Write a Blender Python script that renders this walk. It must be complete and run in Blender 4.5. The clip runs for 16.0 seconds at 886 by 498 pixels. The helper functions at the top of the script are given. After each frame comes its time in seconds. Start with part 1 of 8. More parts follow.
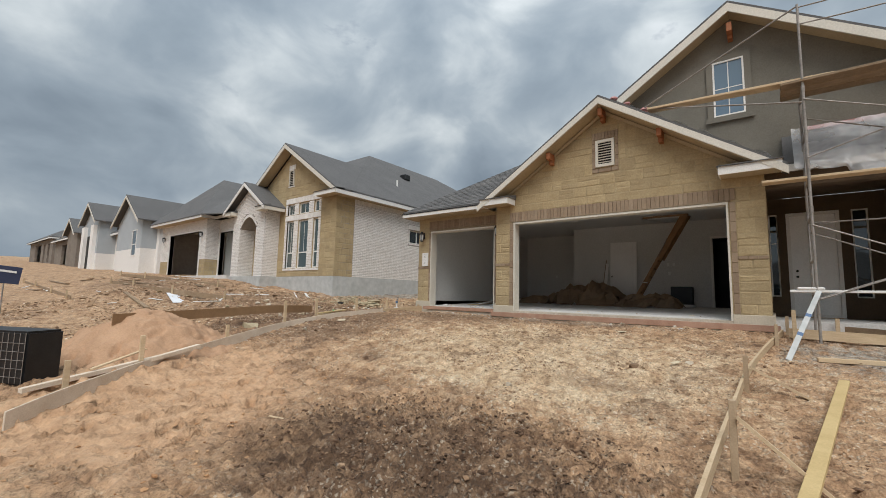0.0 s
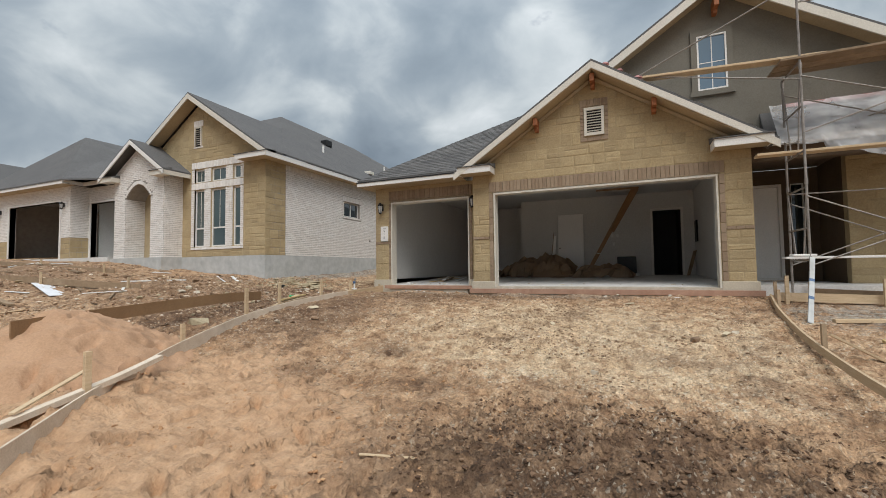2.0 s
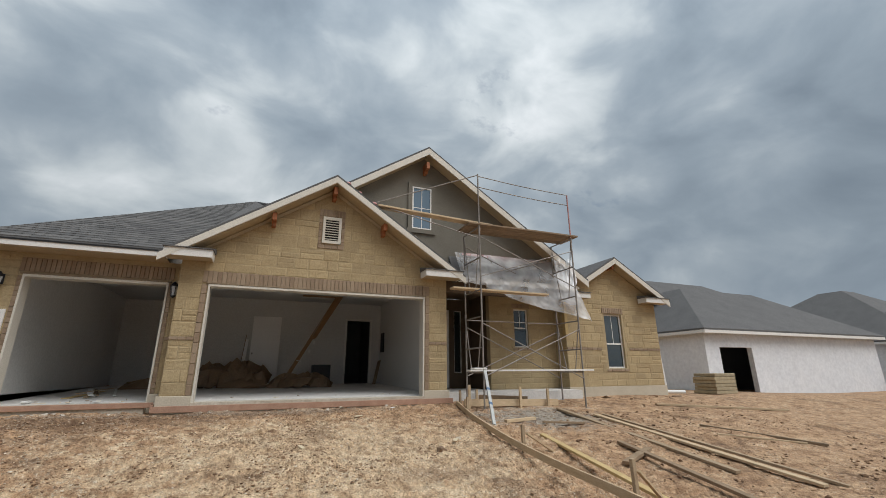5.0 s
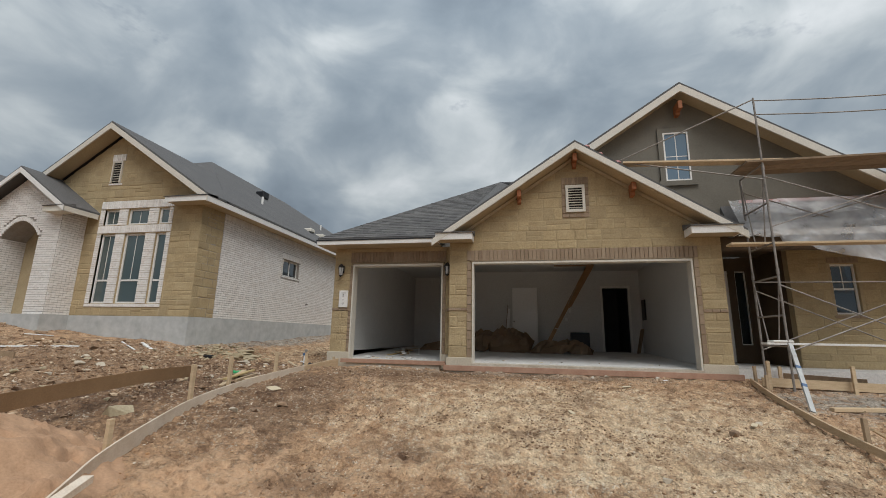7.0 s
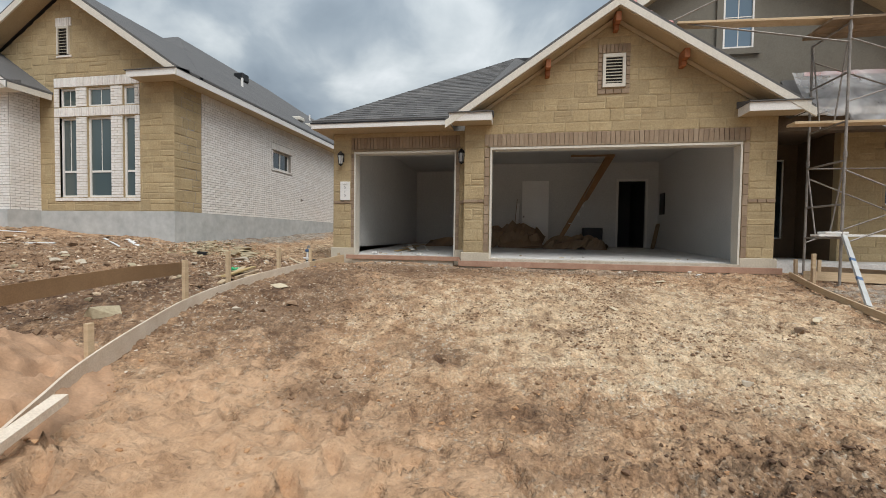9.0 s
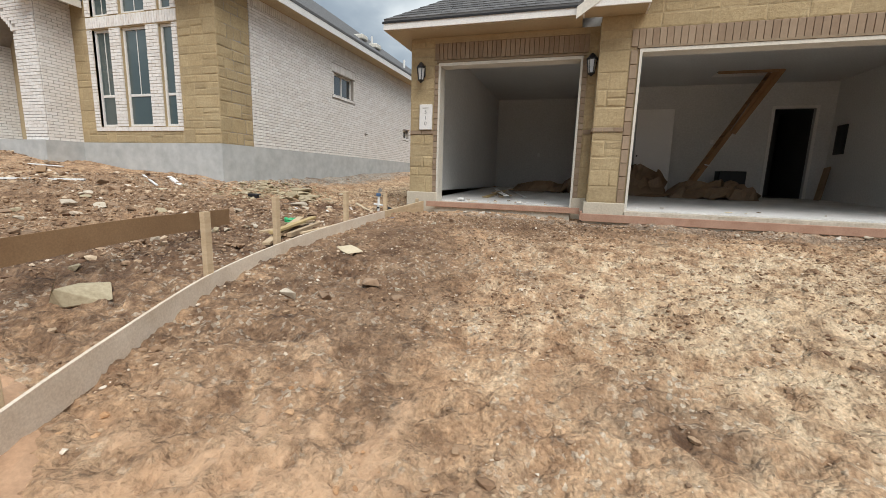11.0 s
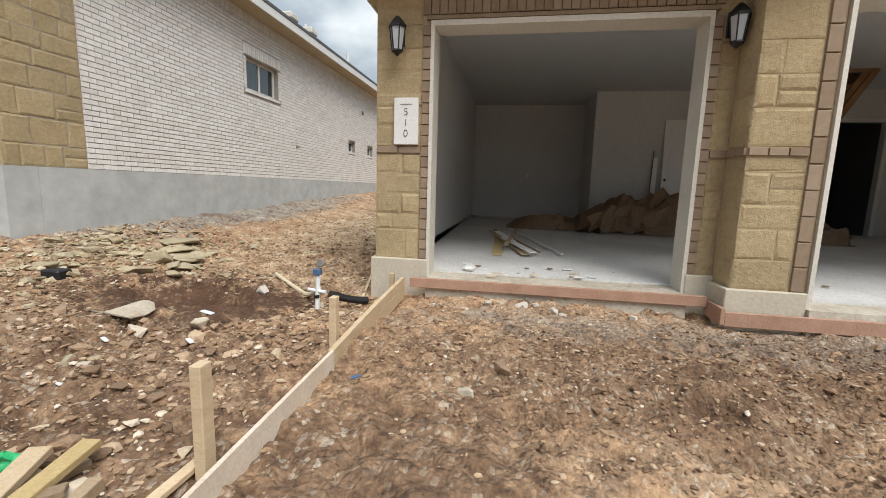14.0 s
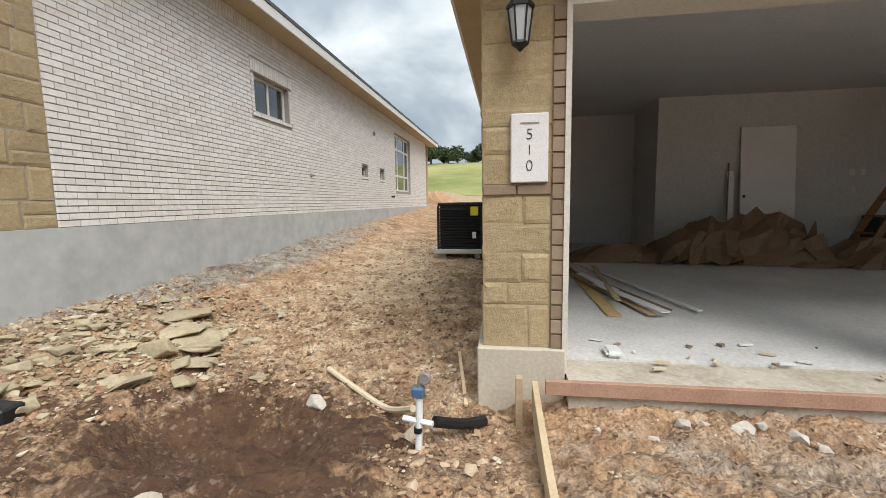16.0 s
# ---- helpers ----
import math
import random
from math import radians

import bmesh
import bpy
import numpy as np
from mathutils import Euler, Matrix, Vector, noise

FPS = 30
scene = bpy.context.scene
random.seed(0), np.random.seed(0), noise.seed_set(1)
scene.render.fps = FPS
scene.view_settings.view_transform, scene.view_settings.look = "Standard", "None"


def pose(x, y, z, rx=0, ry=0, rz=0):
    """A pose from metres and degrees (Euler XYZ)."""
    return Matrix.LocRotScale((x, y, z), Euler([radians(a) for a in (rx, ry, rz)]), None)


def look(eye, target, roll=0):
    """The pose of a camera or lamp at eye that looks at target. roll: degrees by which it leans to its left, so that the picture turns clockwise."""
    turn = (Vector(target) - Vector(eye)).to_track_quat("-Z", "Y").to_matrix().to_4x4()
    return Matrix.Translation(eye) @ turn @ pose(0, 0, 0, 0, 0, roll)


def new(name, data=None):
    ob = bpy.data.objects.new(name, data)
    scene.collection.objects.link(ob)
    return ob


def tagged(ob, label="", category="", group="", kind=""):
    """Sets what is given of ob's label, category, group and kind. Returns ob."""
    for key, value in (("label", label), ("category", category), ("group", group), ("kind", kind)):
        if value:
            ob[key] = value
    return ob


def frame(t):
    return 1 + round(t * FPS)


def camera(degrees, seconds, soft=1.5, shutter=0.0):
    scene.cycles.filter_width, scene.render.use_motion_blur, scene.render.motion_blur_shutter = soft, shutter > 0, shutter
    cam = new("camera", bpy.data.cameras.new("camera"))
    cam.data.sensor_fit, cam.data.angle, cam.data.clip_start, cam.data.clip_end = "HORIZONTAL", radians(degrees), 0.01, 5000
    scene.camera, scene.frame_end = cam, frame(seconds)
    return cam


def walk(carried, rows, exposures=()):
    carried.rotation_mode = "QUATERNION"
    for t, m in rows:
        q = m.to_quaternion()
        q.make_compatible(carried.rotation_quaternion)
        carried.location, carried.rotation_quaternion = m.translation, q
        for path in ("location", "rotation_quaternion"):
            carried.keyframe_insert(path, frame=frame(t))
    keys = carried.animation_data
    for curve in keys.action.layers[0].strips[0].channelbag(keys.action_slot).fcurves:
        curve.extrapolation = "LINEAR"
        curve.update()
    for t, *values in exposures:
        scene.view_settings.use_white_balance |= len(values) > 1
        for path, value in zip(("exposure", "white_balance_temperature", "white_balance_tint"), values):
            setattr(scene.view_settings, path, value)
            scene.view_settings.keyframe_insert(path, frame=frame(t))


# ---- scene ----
cam = camera(93.0, 16.0, 0.9)
PATH = [
    (0, (5.533, -10.161, 0.48), (4.303, -8.598, 0.693), 1.3),
    (0.5, (4.748, -10.446, 0.401), (3.781, -8.71, 0.628), 1.3),
    (1, (4.285, -10.243, 0.359), (3.387, -8.468, 0.574), 0.9),
    (1.5, (3.631, -10.341, 0.519), (2.783, -8.536, 0.668), -0.3),
    (2, (3.013, -10.363, 0.54), (2.225, -8.527, 0.635), -0.7),
    (2.5, (2.422, -10.41, 0.548), (1.737, -8.533, 0.632), -0.5),
    (3, (1.929, -10.274, 0.56), (1.432, -8.342, 0.7), 0.1),
    (3.5, (1.636, -10.142, 0.63), (1.385, -8.171, 0.862), 0.5),
    (4, (1.386, -10.119, 0.693), (1.441, -8.146, 1.014), 0.6),
    (4.2, (1.363, -10.099, 0.7), (1.544, -8.137, 1.048), 0.5),
    (6.3, (1.423, -10.068, 0.773), (1.819, -8.222, 1.435), -1.5),
    (6.5, (1.378, -10.072, 0.774), (1.526, -8.183, 1.415), -0.9),
    (7, (1.287, -10.037, 0.69), (0.9, -8.117, 1.095), 1.1),
    (7.5, (1.199, -9.998, 0.611), (0.666, -8.074, 0.721), 2.0),
    (8, (0.984, -9.893, 0.527), (0.538, -7.945, 0.445), 1.5),
    (8.5, (0.836, -9.577, 0.464), (0.479, -7.612, 0.361), 1.0),
    (9, (0.61, -9.134, 0.572), (0.261, -7.165, 0.507), 0.8),
    (9.5, (0.361, -8.594, 0.518), (-0.02, -6.633, 0.416), 1.0),
    (9.7, (0.268, -8.386, 0.508), (-0.19, -6.443, 0.377), 1.6),
    (11.8, (-1.249, -6.305, 0.581), (-1.84, -4.436, 0.182), 1.5),
    (12, (-1.33, -6.076, 0.597), (-1.874, -4.191, 0.209), 1.3),
    (12.5, (-1.568, -5.518, 0.717), (-2.015, -3.605, 0.341), 1.1),
    (13, (-1.753, -4.961, 0.8), (-2.121, -3.024, 0.463), 1.0),
    (13.5, (-1.968, -4.322, 0.871), (-2.279, -2.368, 0.576), 1.1),
    (14, (-2.361, -3.775, 0.965), (-2.685, -1.823, 0.678), 1.7),
    (14.5, (-2.768, -3.351, 1.03), (-3.104, -1.41, 0.682), 0.8),
    (15, (-3.076, -3.022, 1.075), (-3.309, -1.079, 0.659), 1.1),
    (15.5, (-3.283, -2.717, 1.152), (-3.516, -0.764, 0.794), 0.9),
    (16, (-3.586, -2.534, 1.251), (-3.881, -0.568, 1.03), -0.9),
]
# the pause at the foot of the drive, where the eye swings to the right and back
PAUSE = [(5.25, (1.32, -10.06, 0.64), (2.09, -8.33, 1.24), -0.6)]
walk(cam, [(t, look(eye, target, roll)) for t, eye, target, roll in sorted(PATH + PAUSE)],
     [(0, 0.58), (4, 0.52), (6.5, 0.30), (9, 0.68), (12, 0.92), (14, 1.0), (16, 1.05)])

# ---------------------------------------------------------------- light
world = bpy.data.worlds.new("sky")
scene.world = world
world.use_nodes = True
SUN_AZ, SUN_EL = 143.0, 55.0


def sky_nodes():
    nt = world.node_tree
    nt.nodes.clear()
    N, L = nt.nodes.new, nt.links.new
    out, bg = N("ShaderNodeOutputWorld"), N("ShaderNodeBackground")
    sky = N("ShaderNodeTexSky")
    sky.sky_type, sky.sun_disc = "NISHITA", False
    sky.sun_elevation, sky.sun_rotation = radians(SUN_EL), radians(SUN_AZ)
    tc, sep = N("ShaderNodeTexCoord"), N("ShaderNodeSeparateXYZ")
    L(tc.outputs["Generated"], sep.inputs[0])

    def m(op, a, b):
        n = N("ShaderNodeMath")
        n.operation = op
        for i, v in enumerate((a, b)):
            if isinstance(v, (int, float)):
                n.inputs[i].default_value = v
            else:
                L(v, n.inputs[i])
        return n.outputs[0]

    zz = m("MAXIMUM", sep.outputs[2], 0.0)
    den = m("ADD", zz, 0.38)
    comb = N("ShaderNodeCombineXYZ")
    L(m("DIVIDE", sep.outputs[0], den), comb.inputs[0])
    L(m("DIVIDE", sep.outputs[1], den), comb.inputs[1])
    comb.inputs[2].default_value = 3.7

    mp = N("ShaderNodeMapping")
    mp.inputs["Scale"].default_value = (1.0, 1.0, 1.55)
    L(tc.outputs["Generated"], mp.inputs[0])

    def cloud(scale, detail, rough, dist, src=None):
        n = N("ShaderNodeTexNoise")
        n.inputs["Scale"].default_value, n.inputs["Detail"].default_value = scale, detail
        n.inputs["Roughness"].default_value, n.inputs["Distortion"].default_value = rough, dist
        L(src or comb.outputs[0], n.inputs["Vector"])
        return n.outputs["Fac"]

    big, mid = cloud(1.7, 3.0, 0.5, 0.15, mp.outputs[0]), cloud(4.2, 7.0, 0.50, 0.35, mp.outputs[0])
    mixv = m("ADD", m("MULTIPLY", big, 0.5), m("MULTIPLY", mid, 0.5))
    ramp = N("ShaderNodeValToRGB")
    e = ramp.color_ramp.elements
    e[0].position, e[0].color = 0.36, (0.20, 0.25, 0.305, 1)
    e[1].position, e[1].color = 0.68, (0.78, 0.82, 0.85, 1)
    for p, c in ((0.46, (0.285, 0.345, 0.405, 1)), (0.52, (0.36, 0.42, 0.475, 1)), (0.59, (0.54, 0.595, 0.63, 1))):
        q = e.new(p)
        q.color = c
    L(mixv, ramp.inputs[0])
    # small gaps of blue between the clouds
    gap = N("ShaderNodeValToRGB")
    gap.color_ramp.elements[0].position, gap.color_ramp.elements[1].position = 0.63, 0.72
    L(cloud(3.4, 6.0, 0.6, 0.2, mp.outputs[0]), gap.inputs[0])
    blue = N("ShaderNodeMixRGB")
    blue.blend_type = "MULTIPLY"
    blue.inputs[0].default_value = 1.0
    blue.inputs[2].default_value = (0.075, 0.075, 0.075, 1)
    L(sky.outputs[0], blue.inputs[1])
    mix = N("ShaderNodeMixRGB")
    L(m("MULTIPLY", gap.outputs[0], 0.55), mix.inputs[0])
    L(ramp.outputs[0], mix.inputs[1])
    L(blue.outputs[0], mix.inputs[2])
    # an overcast sky is brightest overhead
    mul = N("ShaderNodeVectorMath")
    mul.operation = "SCALE"
    L(mix.outputs[0], mul.inputs[0])
    L(m("ADD", 0.80, m("MULTIPLY", m("POWER", zz, 2.0), 0.75)), mul.inputs["Scale"])
    L(mul.outputs[0], bg.inputs[0])
    bg.inputs[1].default_value = SKY_STRENGTH
    L(bg.outputs[0], out.inputs[0])


SKY_STRENGTH = 0.80
sky_nodes()
sun = new("sun", bpy.data.lights.new("sun", "SUN"))
sun.data.energy, sun.data.angle, sun.data.color = 1.9, radians(40), (1.0, 0.975, 0.945)
sun.matrix_world = look((0, 0, 30), (-0.42 * 30, 0.56 * 30, 0))

# ---------------------------------------------------------------- materials


class Mat:
    """A small builder of node materials in world-size coordinates."""

    def __init__(self, name, rough=0.8, metal=0.0):
        self.m = bpy.data.materials.new(name)
        self.m.use_nodes = True
        self.nt = self.m.node_tree
        self.N, self.L = self.nt.nodes.new, self.nt.links.new
        self.b = self.nt.nodes["Principled BSDF"]
        self.b.inputs["Roughness"].default_value, self.b.inputs["Metallic"].default_value = rough, metal
        self.pos = self.N("ShaderNodeNewGeometry").outputs["Position"]

    def noise(self, scale, detail=5.0, rough=0.6, dist=0.0, stretch=None):
        n = self.N("ShaderNodeTexNoise")
        n.inputs["Scale"].default_value, n.inputs["Detail"].default_value = scale, detail
        n.inputs["Roughness"].default_value, n.inputs["Distortion"].default_value = rough, dist
        src = self.pos
        if stretch:
            mp = self.N("ShaderNodeMapping")
            mp.inputs["Scale"].default_value = stretch
            self.L(src, mp.inputs[0])
            src = mp.outputs[0]
        self.L(src, n.inputs["Vector"])
        return n.outputs["Fac"]

    def voronoi(self, scale):
        n = self.N("ShaderNodeTexVoronoi")
        n.inputs["Scale"].default_value = scale
        self.L(self.pos, n.inputs["Vector"])
        return n

    def ramp(self, fac, *stops):
        r = self.N("ShaderNodeValToRGB")
        e = r.color_ramp.elements
        e[0].position, e[0].color = stops[0][0], (*stops[0][1], 1)
        e[1].position, e[1].color = stops[-1][0], (*stops[-1][1], 1)
        for p, c in stops[1:-1]:
            k = e.new(p)
            k.color = (*c, 1)
        self.L(fac, r.inputs[0])
        return r.outputs[0]

    def step(self, fac, a, b):
        return self.ramp(fac, (a, (0, 0, 0)), (b, (1, 1, 1)))

    def mix(self, fac, a, b, kind="MIX"):
        n = self.N("ShaderNodeMixRGB")
        n.blend_type = kind
        for i, v in enumerate((fac, a, b)):
            if isinstance(v, (int, float)):
                n.inputs[i].default_value = v
            elif isinstance(v, tuple):
                n.inputs[i].default_value = (*v, 1)
            else:
                self.L(v, n.inputs[i])
        return n.outputs[0]

    def math(self, op, a, b=0.0):
        n = self.N("ShaderNodeMath")
        n.operation = op
        for i, v in enumerate((a, b)):
            if isinstance(v, (int, float)):
                n.inputs[i].default_value = v
            else:
                self.L(v, n.inputs[i])
        return n.outputs[0]

    def random(self):
        return self.N("ShaderNodeObjectInfo").outputs["Random"]

    def island(self):
        return self.N("ShaderNodeNewGeometry").outputs["Random Per Island"]

    def color(self, c):
        self.L(c, self.b.inputs["Base Color"])
        return self

    def rough(self, c):
        self.L(c, self.b.inputs["Roughness"])
        return self

    def bump(self, height, strength=0.5, dist=0.02):
        n = self.N("ShaderNodeBump")
        n.inputs["Strength"].default_value, n.inputs["Distance"].default_value = strength, dist
        self.L(height, n.inputs["Height"])
        self.L(n.outputs[0], self.b.inputs["Normal"])
        return self

    def ellipse(self, cx, cy, rx, ry, turn=0.0):
        """1 at the centre of a patch of ground, 0 at its rim and beyond."""
        mp = self.N("ShaderNodeMapping")
        mp.vector_type = "TEXTURE"
        mp.inputs["Location"].default_value, mp.inputs["Scale"].default_value = (cx, cy, 0), (rx, ry, 1e6)
        mp.inputs["Rotation"].default_value = (0, 0, radians(turn))
        self.L(self.pos, mp.inputs[0])
        ln = self.N("ShaderNodeVectorMath")
        ln.operation = "LENGTH"
        self.L(mp.outputs[0], ln.inputs[0])
        return self.math("SUBTRACT", 1.0, ln.outputs["Value"])


def plain(name, a, b, scale=3.0, rough=0.7, fine=60.0, bump=0.15, metal=0.0, vary="", amount=0.25, stretch=None):
    """Two tones mixed by coarse and fine noise, with a fine relief."""
    k = Mat(name, rough, metal)
    c = k.ramp(k.noise(scale, 6, 0.62, 0.2, stretch), (0.34, a), (0.68, b))
    c = k.mix(0.35, c, k.ramp(k.noise(fine, 3, 0.6, 0, stretch), (0.3, tuple(0.72 * v for v in a)), (0.7, tuple(min(1, 1.12 * v) for v in b))))
    if vary:
        r = k.random() if vary == "object" else k.island()
        c = k.mix(1.0, c, k.ramp(r, (0.0, (1 - amount,) * 3), (1.0, (1 + amount * 0.5,) * 3)), "MULTIPLY")
    k.color(c)
    k.bump(k.noise(fine, 4, 0.65, 0, stretch), bump, 0.01)
    return k.m


def stone_material(vary):
    k = Mat("tan limestone " + vary, 0.88)
    r = k.random() if vary == "object" else k.island()
    c = k.ramp(k.noise(2.2, 6, 0.65, 0.4), (0.3, (0.34, 0.255, 0.14)), (0.52, (0.425, 0.328, 0.19)), (0.72, (0.49, 0.395, 0.245)))
    c = k.mix(0.45, c, k.ramp(k.noise(26, 5, 0.7), (0.32, (0.28, 0.205, 0.11)), (0.62, (0.48, 0.38, 0.225))))
    c = k.mix(1.0, c, k.ramp(r, (0.0, (0.88, 0.87, 0.85)), (0.5, (1.0, 0.99, 0.96)), (1.0, (1.08, 1.07, 1.04))), "MULTIPLY")
    k.color(c)
    k.bump(k.math("ADD", k.noise(9, 6, 0.7), k.math("MULTIPLY", k.noise(70, 4, 0.7), 0.4)), 0.55, 0.03)
    return k.m


STONE, STONE_JOINED = stone_material("object"), stone_material("island")
MORTAR = plain("smeared tan mortar", (0.37, 0.285, 0.165), (0.46, 0.365, 0.225), 5, 0.92, 45, 0.5)


def brick_material(name, a, b, c3, vary):
    k = Mat(name, 0.85)
    r = k.random() if vary == "object" else k.island()
    c = k.ramp(r, (0.0, a), (0.55, b), (1.0, c3))
    c = k.mix(0.3, c, k.ramp(k.noise(14, 6, 0.7), (0.35, tuple(0.62 * v for v in a)), (0.6, b)))
    k.color(c)
    k.bump(k.noise(55, 5, 0.7), 0.35, 0.01)
    return k.m


WHITE_BRICK = brick_material("white washed brick", (0.74, 0.69, 0.64), (0.82, 0.785, 0.745), (0.86, 0.835, 0.80), "object")
WHITE_BRICK_J = brick_material("white washed brick far", (0.74, 0.69, 0.64), (0.82, 0.785, 0.745), (0.86, 0.835, 0.80), "island")
BROWN_BRICK = brick_material("pinkish brown brick", (0.25, 0.175, 0.115), (0.315, 0.23, 0.155), (0.37, 0.28, 0.195), "object")
WHITE_MORTAR = plain("grey mortar of white brick", (0.28, 0.25, 0.22), (0.40, 0.365, 0.33), 6, 0.95, 60, 0.3)
BROWN_MORTAR = plain("mortar of brown brick", (0.22, 0.165, 0.105), (0.32, 0.245, 0.165), 6, 0.95, 60, 0.3)
CONCRETE = plain("grey foundation concrete", (0.40, 0.405, 0.395), (0.53, 0.535, 0.52), 1.3, 0.85, 5, 0.06)
PARGE = plain("tan foundation skim", (0.48, 0.42, 0.325), (0.58, 0.515, 0.41), 2.5, 0.9, 40, 0.2)
STUCCO = plain("olive grey stucco scratch coat", (0.150, 0.138, 0.112), (0.205, 0.190, 0.158), 0.9, 0.95, 50, 0.3)
SLAB = plain("dusty garage slab", (0.54, 0.525, 0.50), (0.73, 0.715, 0.69), 1.4, 0.75, 35, 0.1)
WHITE_WALL = plain("grey painted drywall", (0.60, 0.595, 0.575), (0.66, 0.655, 0.635), 0.8, 0.85, 25, 0.05)
# dark grey base: the missing light inside rooms is put into the colour
DARK_ROOM = plain("dark colour standing for unlit rooms", (0.10, 0.10, 0.10), (0.14, 0.14, 0.14), 1, 0.9)
TRIM = plain("cream painted trim", (0.60, 0.56, 0.48), (0.68, 0.64, 0.56), 2, 0.6, 40, 0.1)
SOFFIT = plain("tan soffit board", (0.40, 0.315, 0.20), (0.48, 0.385, 0.25), 2, 0.7, 40, 0.1)
WHITE_TRIM = plain("white painted wood", (0.72, 0.70, 0.66), (0.79, 0.77, 0.735), 2, 0.55, 50, 0.1)
DOOR_WHITE = plain("white primed door", (0.84, 0.83, 0.81), (0.88, 0.87, 0.85), 1.5, 0.5, 50, 0.05)
LUMBER = plain("pale sawn lumber", (0.50, 0.36, 0.215), (0.66, 0.51, 0.335), 5, 0.8, 90, 0.3, 0, "object", 0.2, (1, 1, 6))
LUMBER_Y = plain("yellow pine plank", (0.48, 0.34, 0.15), (0.60, 0.45, 0.22), 5, 0.75, 90, 0.25, 0, "object", 0.15)
LUMBER_OLD = plain("weathered plank", (0.22, 0.15, 0.09), (0.36, 0.26, 0.165), 6, 0.88, 80, 0.35, 0, "object", 0.25)
FORM = plain("pale bleached form strip", (0.58, 0.46, 0.34), (0.76, 0.66, 0.54), 4, 0.75, 80, 0.2, 0, "object", 0.1)
HARDBOARD = plain("brown hardboard strip", (0.235, 0.135, 0.065), (0.32, 0.195, 0.10), 4, 0.7, 70, 0.15)
RED_BOARD = plain("reddish treated board", (0.32, 0.175, 0.115), (0.46, 0.285, 0.20), 5, 0.85, 70, 0.3)
CEDAR = plain("stained cedar", (0.26, 0.085, 0.03), (0.36, 0.135, 0.05), 8, 0.7, 80, 0.2)
STEEL = plain("weathered scaffold steel", (0.19, 0.17, 0.15), (0.36, 0.33, 0.30), 8, 0.6, 60, 0.2, 0.3)
PINK_STEEL = plain("faded red scaffold steel", (0.38, 0.16, 0.15), (0.50, 0.26, 0.24), 8, 0.6, 60, 0.2, 0.1)
BLACK = plain("black metal", (0.012, 0.012, 0.013), (0.025, 0.025, 0.027), 5, 0.45, 60, 0.1, 0.3)
# near-black base that paints the shade inside vents, hatch and entry
DARK = plain("near black standing for shade in openings", (0.02, 0.019, 0.018), (0.035, 0.033, 0.03), 5, 0.9)
PLATE = plain("white cast stone plate", (0.72, 0.70, 0.67), (0.80, 0.78, 0.75), 9, 0.7, 80, 0.15)
WRAP = plain("white house wrap", (0.70, 0.72, 0.76), (0.80, 0.815, 0.84), 0.7, 0.5, 6, 0.1)
GREY_SHEATH = plain("blue grey sheathing", (0.36, 0.39, 0.41), (0.46, 0.49, 0.51), 0.8, 0.8, 20, 0.1)
KRAFT = plain("brown floor paper", (0.17, 0.105, 0.06), (0.27, 0.175, 0.10), 2, 0.62, 30, 0.1)
PVC = plain("white pvc pipe", (0.76, 0.76, 0.74), (0.82, 0.82, 0.80), 6, 0.35, 60, 0.05)
BLUE = plain("blue valve", (0.05, 0.10, 0.20), (0.09, 0.16, 0.28), 8, 0.4)
GREEN = plain("green plastic", (0.02, 0.33, 0.11), (0.04, 0.45, 0.17), 8, 0.35)
PAPER = plain("tan paper scrap", (0.55, 0.45, 0.30), (0.66, 0.56, 0.40), 6, 0.85)
SAND = plain("orange sand", (0.37, 0.218, 0.125), (0.49, 0.305, 0.185), 2.5, 0.95, 45, 0.35)
LIP = plain("muddy dust on the slab edge", (0.36, 0.30, 0.22), (0.60, 0.545, 0.46), 3.5, 0.9, 30, 0.3)
# real brown of porch ceiling and beam; on the walls it paints the shade
PORCH_DARK = plain("dark brown for porch sheathing and wall shade", (0.075, 0.05, 0.03), (0.13, 0.088, 0.055), 1.5, 0.9, 30, 0.15)


def shingle_material(vary):
    k = Mat("grey asphalt shingle " + vary, 0.93)
    c = k.ramp(k.noise(1.1, 4, 0.6), (0.3, (0.085, 0.083, 0.083)), (0.7, (0.125, 0.122, 0.120)))
    c = k.mix(0.4, c, k.ramp(k.noise(160, 2, 0.7), (0.35, (0.045, 0.045, 0.046)), (0.65, (0.19, 0.185, 0.18))))
    if vary:
        c = k.mix(1.0, c, k.ramp(k.island(), (0.0, (0.72, 0.72, 0.72)), (1.0, (1.2, 1.18, 1.15))), "MULTIPLY")
    k.color(c)
    k.bump(k.noise(200, 2, 0.7), 0.3, 0.01)
    return k.m


SHINGLE, SHINGLE_TABS = shingle_material(""), shingle_material("tabs")


def glass_material(name, tint=(0.02, 0.03, 0.035), rough=0.03):
    k = Mat(name, rough)
    k.b.inputs["Base Color"].default_value = (*tint, 1)
    k.b.inputs["Specular IOR Level"].default_value = 0.9
    k.b.inputs["Coat Weight"].default_value = 0.6
    k.bump(k.noise(1.3, 2, 0.5), 0.04, 0.02)
    return k.m


GLASS = glass_material("dark window glass")
GLASS_DRAPE = glass_material("greenish glass with drapes behind", (0.055, 0.08, 0.078), 0.04)
# the blue grey base colour paints in the sky that the pane mirrors
GLASS_SKY = glass_material("window glass with the mirrored sky in its tint", (0.13, 0.19, 0.25), 0.05)


